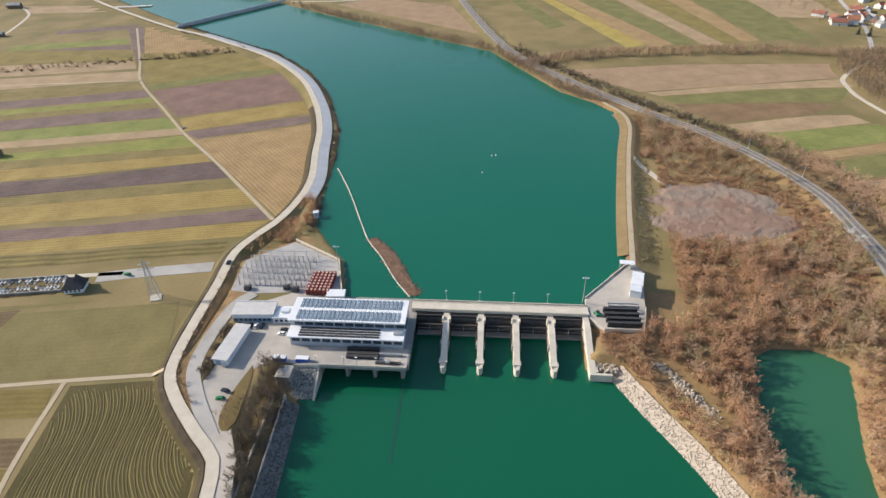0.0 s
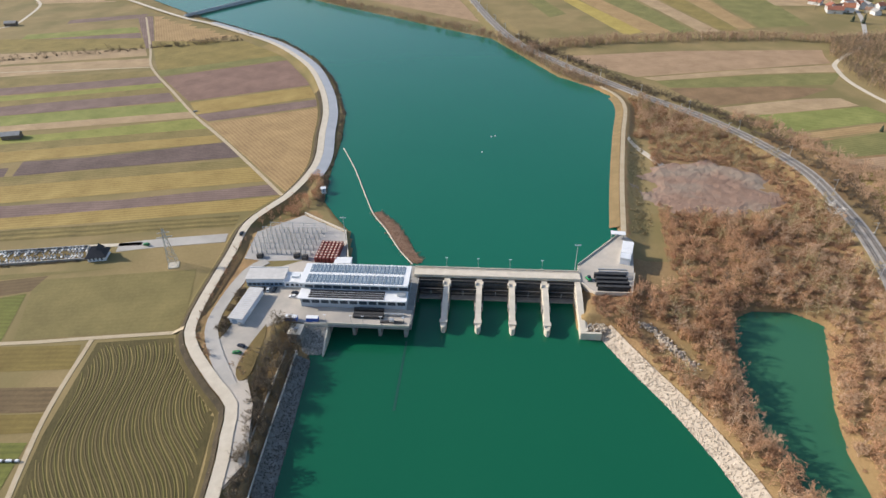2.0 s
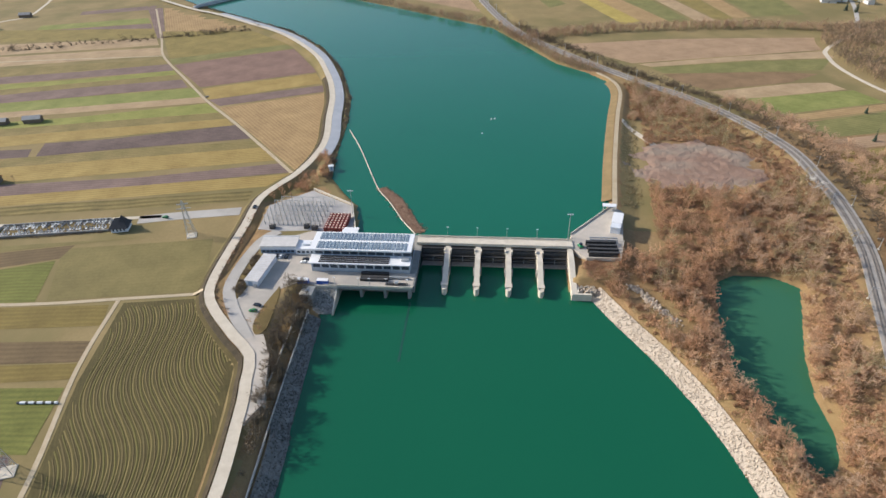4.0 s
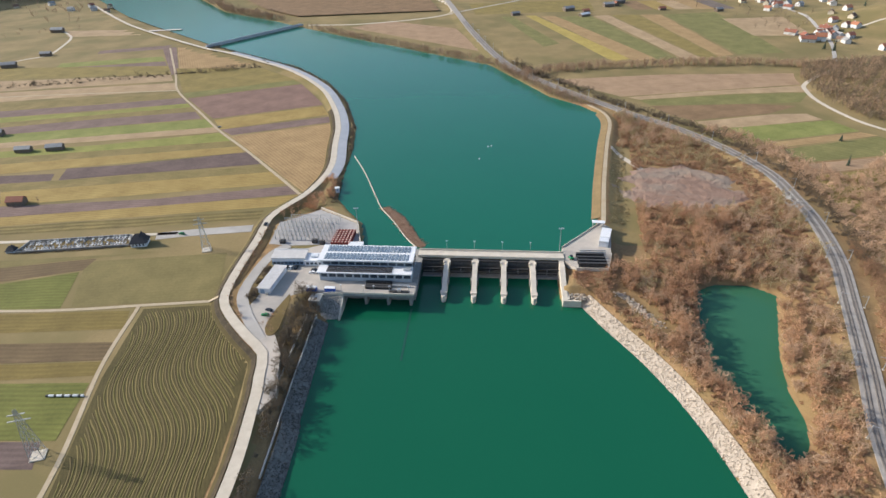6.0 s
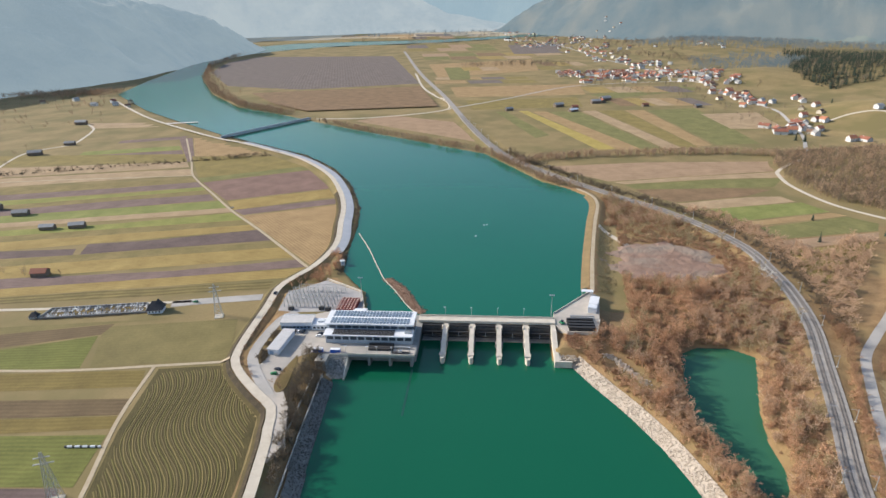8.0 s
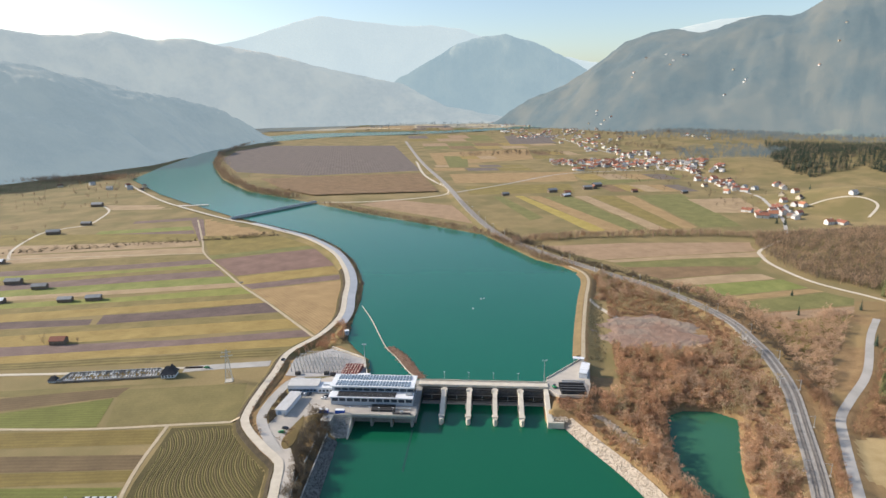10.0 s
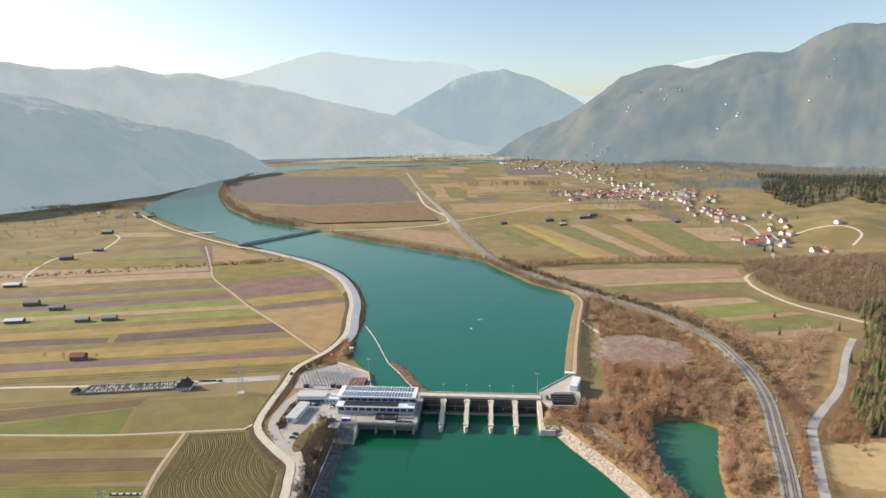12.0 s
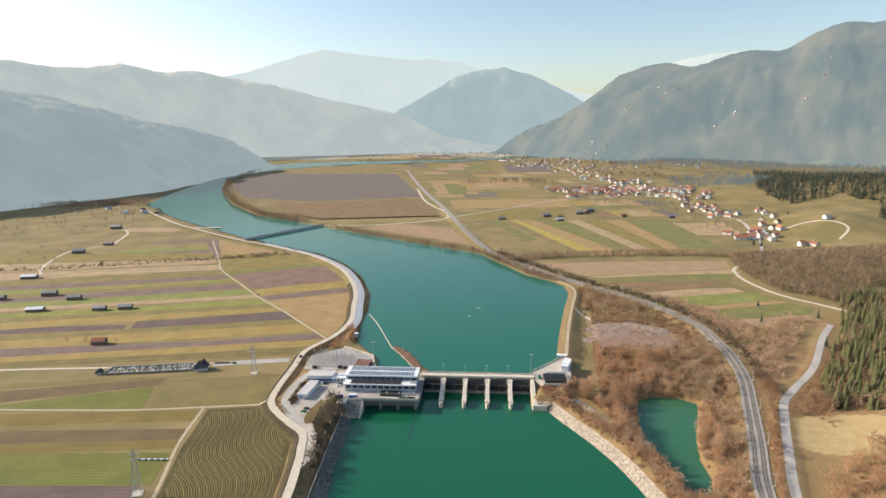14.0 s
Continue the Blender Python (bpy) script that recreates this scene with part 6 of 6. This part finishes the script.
for x, y in ((22, 225), (25, 226), (15, 196)):
    ob = thing("buoy", x, y, 7.5, 0, "small white buoy on the reservoir", "buoy", "buoys")
    bm = bmesh.new()
    bmesh.ops.create_uvsphere(bm, u_segments=10, v_segments=6, radius=0.7)
    part("float", bm, M_WHITE, ob)
    part("stem", rod((0, 0, 0.5), (0, 0, 1.4), 0.08), M_WHITE, ob)
pump = thing("pump_hut", -92.2, 127, 9.2, 20, "small white gauge hut on the shore", "hut")
part("wall", box(-1.6, 1.6, -1.4, 1.4, -2, 2.4, 0.05), M_WALL_W, pump)
part("roof", box(-1.9, 1.9, -1.7, 1.7, 2.4, 2.65, 0.04), M_WHITE, pump)
part("door", box(-0.5, 0.5, -1.46, -1.4, 0, 2), M_WALL_B, pump)

# ---- upstream bridge ----
ax, ay, bx, by = -407, 616, -310, 775
span = math.hypot(bx - ax, by - ay)
bridge = thing("river_bridge", ax, ay, 0, math.degrees(math.atan2(by - ay, bx - ax)), "narrow grey girder bridge across the reservoir", "bridge")
part("deck", box(-4, span + 4, -2.6, 2.6, 9.6, 10.4, 0.05), M_LINING, bridge)
for s in (-2.4, 2.4):
    part("girder", box(-2, span + 2, s - 0.3, s + 0.3, 8.4, 11.6, 0.05), M_LINING, bridge)
for i in range(5):
    x = span * (i + 0.5) / 5
    part("pier", box(x - 0.8, x + 0.8, -2, 2, 2, 9.6, 0.1), M_CONC_D, bridge)

# ---- catenary masts and pylons ----
k = 0
d = 0.0
last = RAIL[-1]
first_mast = None
for p, q in zip(RAIL[::-1][:-1], RAIL[::-1][1:]):
    d += float(np.hypot(*(q - p)))
    if d < 48 or q[1] > 760 or q[1] < -200:
        continue
    d = 0.0
    t = (q - p) / np.hypot(*(q - p))
    for s in (-1, 1):
        x, y = q[0] - t[1] * 6.2 * s, q[1] + t[0] * 6.2 * s
        m = pose(x, y, 8.4, 0, 0, math.degrees(math.atan2(-t[0] * s, t[1] * s)))
        if first_mast is None:
            first_mast = thing("catenary_mast", 0, 0, 0, 0, "grey catenary mast beside the railway", "catenary mast", "catenary masts")
            part("pole", rod((0, 0, 0), (0, 0, 8), 0.22, 0.16), M_STEEL, first_mast)
            part("arm", rod((0, 0, 7), (3.2, 0, 7.3), 0.09), M_STEEL, first_mast)
            part("stay", rod((0, 0, 7.9), (3.0, 0, 7.3), 0.06), M_STEEL, first_mast)
            part("footing", box(-0.5, 0.5, -0.5, 0.5, 0, 0.7, 0.05), M_CONC, first_mast)
            first_mast.matrix_basis = m
        else:
            copy_thing(first_mast, m)


def pylon(x, y, z, tall, turn, label):
    ob = thing("pylon", x, y, z, turn, label, "pylon", "pylons")
    w = lambda h: 2.6 - 2.2 * h / tall
    levels = np.linspace(0, tall, 9)
    for sx in (-1, 1):
        for sy in (-1, 1):
            part("leg", rod((sx * w(0), sy * w(0), 0), (sx * w(tall), sy * w(tall), tall), 0.16, 0.12, 4), M_STEEL, ob)
    for h0, h1 in zip(levels[:-1], levels[1:]):
        for k in range(4):
            c, s = [(1, 0), (0, 1), (-1, 0), (0, -1)][k], [(0, 1), (-1, 0), (0, -1), (1, 0)][k]
            f = lambda u, h: ((c[0] + s[0] * u) * w(h), (c[1] + s[1] * u) * w(h), h)
            part("brace", rod(f(-1, h0), f(1, h1), 0.08, 0.08, 3), M_STEEL, ob)
            part("brace", rod(f(1, h0), f(-1, h1), 0.08, 0.08, 3), M_STEEL, ob)
    for h, r in ((tall * 0.78, 4.2), (tall * 0.9, 3.2)):
        for s in (-1, 1):
            part("crossarm", prism_side([(-0.25, h), (0.25, h), (0.2, h + 0.35), (-0.2, h + 0.35)], min(0, s * r), max(0, s * r)), M_STEEL, ob)
    part("footing", box(-3, 3, -3, 3, -0.2, 0.4, 0.1), M_CONC, ob)
    return ob


pylon(-161, -126, 6, 27, 20, "tall lattice power pylon in a green field")
pylon(-160, 41, 6, 25, 20, "lattice power pylon beside the gravel lane")

# ---- cemetery ----
cem = thing("cemetery_wall", 0, 0, 0, 0, "low grey cemetery wall with dark hedge", "wall", "", "structure")
for pts in (pairs(-287, 45.5, -221, 57), pairs(-287, 31, -214, 44), pairs(-287, 31, -287, 45.5), pairs(-221, 57, -216, 46)):
    strip("wall_run", spline(pts, 8), 0.3, -0.3, 7.4, 7.4, M_CONC_D, thick=1.6, kind="", parent=cem)
M_STONE_W = material("white_marble", (0.42, 0.41, 0.39), (0.60, 0.59, 0.57), 1, 0.2, 0.5, 0.1, rand=0.3)
M_STONE_D = material("dark_granite", (0.10, 0.10, 0.105), (0.2, 0.2, 0.2), 1, 0.2, 0.4, 0.1, rand=0.3)
tagged(part("pavement_cemetery", prism(pairs(-286, 31.5, -286, 45, -221.5, 56.5, -216.5, 45), 5.6, 6.2), M_LAWN), "pale gravel paths between graves", "pavement", "", "structure")
GRAVE = []
for m in (M_STONE_W, M_STONE_D):
    bm = box(-0.55, 0.55, -1.1, 1.1, 0, 0.35, 0.03)
    bm = box(-0.5, 0.5, 0.85, 1.1, 0.35, 1.35, 0.05, bm)
    g = part("gravestone", bm, m)
    g.matrix_basis = pose(-284, 33, 6.2)
    GRAVE.append(tagged(g, ("white marble grave with headstone", "dark granite grave with headstone")[m is M_STONE_D], "grave", "graves"))
for r in range(5):
    if r == 2:
        continue
    for c in range(34):
        if rng.uniform() < 0.22:
            continue
        u = (c + 0.5) / 34
        x = -285 + u * 66
        y = 33.4 + r * 2.6 + u * 11.6
        ob = new("gravestone", GRAVE[int(rng.uniform() < 0.4)].data)
        ob.matrix_basis = pose(x, y, 6.2, 0, 0, 10 + rng.normal() * 3)
        s = rng.uniform(0.8, 1.25)
        ob.scale = (s, s, s)
        tagged(ob, "polished stone grave with headstone", "grave", "graves")
scatter("cemetery_hedge", spots_along(spline(pairs(-288, 30, -250, 36, -213, 43.5), 4), 130, 0.4), BUSHES, M_TWIG_D, "clipped dark hedge below the cemetery wall", "hedge", 0.3, 0.5)
M_SLATE = material("black_slate_roof", (0.03, 0.03, 0.034), (0.055, 0.055, 0.06), 3, 0.3, 0.6, 0.3)


def hipped(x0, x1, y0, y1, z0, z1, ridge_in):
    bm = bmesh.new()
    v = [bm.verts.new(c) for c in ((x0, y0, z0), (x1, y0, z0), (x1, y1, z0), (x0, y1, z0), (x0 + ridge_in, (y0 + y1) / 2, z1), (x1 - ridge_in, (y0 + y1) / 2, z1))]
    for f in ((0, 1, 5, 4), (1, 2, 5), (2, 3, 4, 5), (3, 0, 4), (3, 2, 1, 0)):
        bm.faces.new([v[k] for k in f])
    return bm


for x, y, s, t, label in ((-208.5, 46.5, 1.0, 12, "white chapel with a steep black hipped roof"), (-291, 33, 0.55, 10, "small white mortuary with black roof")):
    ob = thing("chapel", x, y, 6, t, label, "chapel")
    ob.scale = (s, s, s)
    part("wall", box(-5, 5, -4.2, 4.2, 0, 3.0, 0.05), M_WALL_W, ob)
    part("roof", hipped(-5.9, 5.9, -5.2, 5.2, 2.9, 8.2, 4.0), M_SLATE, ob)
    part("spire", hipped(0.5, 4.5, -2, 2, 6.2, 10, 1.9), M_SLATE, ob)
    for i in range(4):
        part("window", box(-4 + i * 2.2, -3 + i * 2.2, -4.27, -4.2, 0.8, 2.3), M_GLASS, ob)
    part("door", box(-5.07, -5, -0.8, 0.8, 0, 2.3), M_MAROON, ob)

# ---- bales ----
for i in range(14):
    ob = thing("bale", -179.5 + i * 1.28, -93 + i * 0.09, 6.05, 5, "round silage bale in pale film" if i % 3 else "round silage bale in dark green film", "bale", "bales in a row")
    part("wrap", rod((-0.6, 0, 0.62), (0.6, 0, 0.62), 0.62, 0.62, 12), M_WHITE if i % 3 else M_DARKSTEEL, ob)

# ---- barns, farms and village ----
M_ROOFS = [material("roof_" + n, a, b, 3, 0.5, 0.85, 0.3, rand=0.12) for n, a, b in (
    ("orange_tile", (0.38, 0.16, 0.09), (0.47, 0.21, 0.12)), ("red_tile", (0.29, 0.12, 0.08), (0.37, 0.155, 0.10)), ("grey_tile", (0.30, 0.29, 0.28), (0.42, 0.41, 0.39)), ("brown_tile", (0.22, 0.13, 0.09), (0.29, 0.18, 0.12)))]
M_RENDER = [material("house_render_" + n, a, b, 3, 0.4, 0.85, 0.1) for n, a, b in (("white", (0.60, 0.59, 0.57), (0.70, 0.69, 0.67)), ("cream", (0.62, 0.55, 0.42), (0.72, 0.64, 0.50)), ("grey", (0.5, 0.5, 0.49), (0.6, 0.6, 0.58)))]
M_PLANK = material("weathered_planks", (0.14, 0.11, 0.085), (0.24, 0.19, 0.15), 2, 0.3, 0.9, 0.4)


def gable(w, d, z0, z1, over, thick=0.3):
    """A pitched roof with eaves, ridge along x."""
    bm = bmesh.new()
    prof = [(-d - over, z0 - 0.35), (0, z1), (d + over, z0 - 0.35), (d + over, z0 - 0.35 + thick), (0, z1 + thick), (-d - over, z0 - 0.35 + thick)]
    a = [bm.verts.new((-w - over, y, z)) for y, z in prof]
    b = [bm.verts.new((w + over, y, z)) for y, z in prof]
    for i in range(6):
        bm.faces.new((a[i], b[i], b[(i + 1) % 6], a[(i + 1) % 6]))
    for e in (a, b[::-1]):
        bm.faces.new((e[0], e[1], e[4], e[5])), bm.faces.new((e[1], e[2], e[3], e[4]))
    bmesh.ops.recalc_face_normals(bm, faces=bm.faces[:])
    return bm


def house_proto(w, d, h, rise, roof, wall, label, kind="house"):
    ob = thing(kind, 0, 0, -300, 0, label, kind, "village houses" if kind == "house" else "field barns")
    prof = [(-d, 0), (d, 0), (d, h), (0, h + rise - 0.15), (-d, h)]
    part("wall", prism_side(prof, -w, w), wall, ob)
    part("roof", gable(w, d, h, h + rise, 0.6), roof, ob)
    if kind == "house":
        part("chimney", box(w * 0.4, w * 0.4 + 0.7, 0.3, 1.0, h + rise * 0.5, h + rise + 0.9), M_RENDER[2], ob)
        for i in range(3):
            for z in (0.9, 3.5)[:1 + (h > 4.5)]:
                part("window", box(-w + 1 + i * (2 * w - 3) / 2, -w + 2.1 + i * (2 * w - 3) / 2, -d - 0.05, -d + 0.03, z, z + 1.3), M_GLASS, ob)
        part("door", box(-0.5, 0.5, d - 0.03, d + 0.06, 0, 2.1), M_PLANK, ob)
    else:
        for i in range(5):
            x = -w + i * w / 2
            part("post", box(x - 0.12, x + 0.12, -d - 0.1, -d + 0.14, 0, h), M_PLANK, ob)
        part("rail", box(-w, w, -d - 0.14, -d - 0.02, h * 0.45, h * 0.5), M_PLANK, ob)
    return ob


HOUSES = [house_proto(5.5, 4.4, 5.4, 3.6, M_ROOFS[0], M_RENDER[0], "white house with an orange tiled gable roof"), house_proto(5.0, 4.6, 5.2, 3.4, M_ROOFS[1], M_RENDER[0], "white house with a red tiled roof"),
          house_proto(6.0, 4.6, 5.0, 3.2, M_ROOFS[2], M_RENDER[0], "white house with a grey tiled roof"), house_proto(5.2, 4.2, 4.0, 3.4, M_ROOFS[3], M_RENDER[1], "cream house with a brown roof"),
          house_proto(7.5, 4.8, 4.2, 3.0, M_ROOFS[1], M_RENDER[2], "long grey house with a red roof")]
BARNS = [house_proto(7.5, 3.4, 4.2, 2.2, M_ROOFS[2], M_PLANK, "weathered timber hay barn with a grey roof", "barn"), house_proto(6.0, 3.6, 4.0, 2.6, M_ROOFS[1], M_PLANK, "timber barn with a red tiled roof", "barn"),
         house_proto(9.0, 3.8, 3.6, 1.8, M_WHITE, M_PLANK, "timber barn with a pale sheet roof", "barn")]
used = set()


def put(protos, k, x, y, turn, size=1.0):
    src = protos[k]
    m = pose(x, y, float(height(x, y)) - 0.15, 0, 0, turn) @ Matrix.Scale(size, 4)
    if id(src) not in used:
        used.add(id(src))
        src.matrix_basis = m
        return src
    ob = copy_thing(src, m)
    ob.scale = (size, size, size)
    return ob


for x, y, k, t, s in ((-337, 101, 1, 8, 1.0), (-479, 198, 2, 12, 1.0), (-510, 261, 0, 10, 1.1), (-466, 245, 0, 12, 1.0), (-407, 205, 0, 10, 0.9), (-380, 211, 0, 14, 0.95), (-602, 342, 2, 12, 1.1),
                      (-735, 745, 0, 8, 1.3), (-648, 508, 0, 20, 1.2), (-640, 575, 0, 10, 1.0), (-560, 240, 0, 10, 1.0), (60, 859, 0, 30, 1.0), (158, 898, 0, 30, 1.3), (180, 845, 2, 40, 1.1), (187, 880, 1, 20, 1.0),
                      (236, 938, 0, 20, 1.3), (262, 975, 0, 30, 1.4), (252, 950, 1, 100, 1.1), (325, 897, 1, 20, 1.0), (420, 882, 0, 30, 1.0), (330, -95, 1, 0, 1.0)):
    put(BARNS, k, x, y, t, s)
put(BARNS, 0, -248, 274, 30, 0.22)
for x, y, k, t in ((500, 668, 2, 20), (515, 680, 0, 30), (520, 660, 2, 100), (532, 652, 1, 20), (528, 690, 2, 60), (548, 700, 1, 30), (556, 690, 0, 110), (545, 735, 1, 10), (571, 735, 3, 40), (540, 577, 0, 15), (556, 572, 4, 110),
                   (590, 791, 0, 20), (566, 790, 3, 60), (640, 700, 2, 20), (545, 1024, 0, 10), (560, 940, 2, 40), (575, 925, 2, 30), (548, 960, 1, 100), (530, 1000, 4, 20), (520, 1050, 1, 80), (600, 1200, 0, 10), (585, 1190, 2, 60),
                   (-800, 960, 2, 30), (-780, 985, 3, 100), (-830, 1000, 1, 60), (-850, 960, 2, 10), (-760, 940, 3, 40), (-1000, 1000, 3, 40), (-940, 1030, 2, 60)):
    put(HOUSES, k, x, y, t)
DISTANT = []
for cx, cy, rx, ry, n in ((300, 1420, 90, 60, 40), (430, 1400, 120, 80, 60), (590, 1250, 60, 90, 14), (520, 960, 40, 110, 12), (500, 1650, 80, 120, 20), (420, 1900, 70, 260, 22), (300, 2650, 150, 300, 34), (430, 2300, 120, 200, 14), (180, 3650, 90, 200, 14), (700, 2150, 200, 90, 10), (360, 1370, 150, 120, 46), (540, 1330, 60, 90, 22), (300, 2900, 220, 260, 30), (440, 2050, 60, 300, 16),
                         (490, 665, 34, 55, 12), (545, 1090, 24, 150, 14), (630, 970, 26, 40, 5), (1450, 2930, 110, 30, 9), (350, 4150, 330, 200, 40)):
    if cy > 1580:
        DISTANT += [(cx + rng.uniform(-rx, rx), cy + rng.uniform(-ry, ry)) for i in range(n)]
        continue
    for i in range(n):
        put(HOUSES, int(rng.integers(5)), cx + rng.uniform(-rx, rx), cy + rng.uniform(-ry, ry), rng.uniform(0, 180), rng.uniform(0.9, 1.25))


def distant_houses(spots):
    """Gabled houses too far off to tell apart singly, as one mass."""
    vs, fs, ms = [], [], []
    for x, y in spots:
        w, d, h, top, a = rng.uniform(5, 8), rng.uniform(4, 5.5), rng.uniform(4, 6.5), rng.uniform(2.6, 3.8), rng.uniform(0, math.pi)
        z, n, wall, roof = float(height(x, y)) - 0.2, len(vs), int(rng.integers(3)), 3 + int(rng.integers(4))
        for s in (-1, 1):
            for u, v in ((-d, 0), (d, 0), (d, h), (0, h + top), (-d, h), (-d - 0.7, h - 0.3), (0, h + top + 0.3), (d + 0.7, h - 0.3)):
                e = s * (w + (0.6 if abs(u) > d or v > h + top else 0))
                vs.append((x + e * math.cos(a) - u * math.sin(a), y + e * math.sin(a) + u * math.cos(a), z + v))
        for f, m in (((0, 1, 2, 3, 4), wall), ((12, 11, 10, 9, 8), wall), ((0, 4, 12, 8), wall), ((1, 9, 10, 2), wall), ((5, 6, 14, 13), roof), ((6, 7, 15, 14), roof)):
            fs.append([n + k for k in f])
            ms.append(m)
    me = bpy.data.meshes.new("distant_village")
    me.from_pydata(vs, [], fs)
    for m in M_RENDER + M_ROOFS:
        me.materials.append(m)
    me.polygons.foreach_set("material_index", ms)
    tagged(new("distant_village", me), "distant village of white houses with red and grey roofs", "village", "", "stuff")


distant_houses(DISTANT)
for x, y, t in ((100, 2950, 20), (110, 2980, 20)):
    ob = thing("greenhouse", x, y, 8, t, "long white greenhouse tunnel", "greenhouse", "greenhouses")
    part("cover", prism_side([(-40, 0), (40, 0), (40, 4), (-40, 4)], -8, 8), M_WHITE, ob)
strip_cover = thing("crop_cover", -540, 745, 8.2, 12, "long pale fleece cover on a distant field", "crop cover")
part("fleece", box(-28, 28, -4, 4, 0, 0.5, 0.1), material("pale_fleece", (0.62, 0.55, 0.48), (0.72, 0.65, 0.58), 5, 0.6), strip_cover)

# hamlets on the far mountain
from mathutils.bvhtree import BVHTree
slope = bpy.data.objects["backdrop_mountain_right"].data
tree = BVHTree.FromPolygons([v.co for v in slope.vertices], [list(p.vertices) for p in slope.polygons])
for cx, cy, n, r in ((420, 2500, 9, 60), (560, 2420, 8, 60), (700, 2560, 4, 50), (860, 2480, 4, 50), (1080, 2300, 4, 60), (1400, 2200, 3, 50)):
    for i in range(n):
        x, y, z = pushed((cx + rng.normal() * r, cy + rng.normal() * r * 0.5, 0), 1.2)
        hit = tree.ray_cast(Vector((x, y, 4000)), Vector((0, 0, -1)))[0]
        if hit:
            ob = copy_thing(HOUSES[(0, 2, 3)[int(rng.integers(3))]], pose(x, y, hit.z - 1.2, 0, 0, rng.uniform(0, 180)))
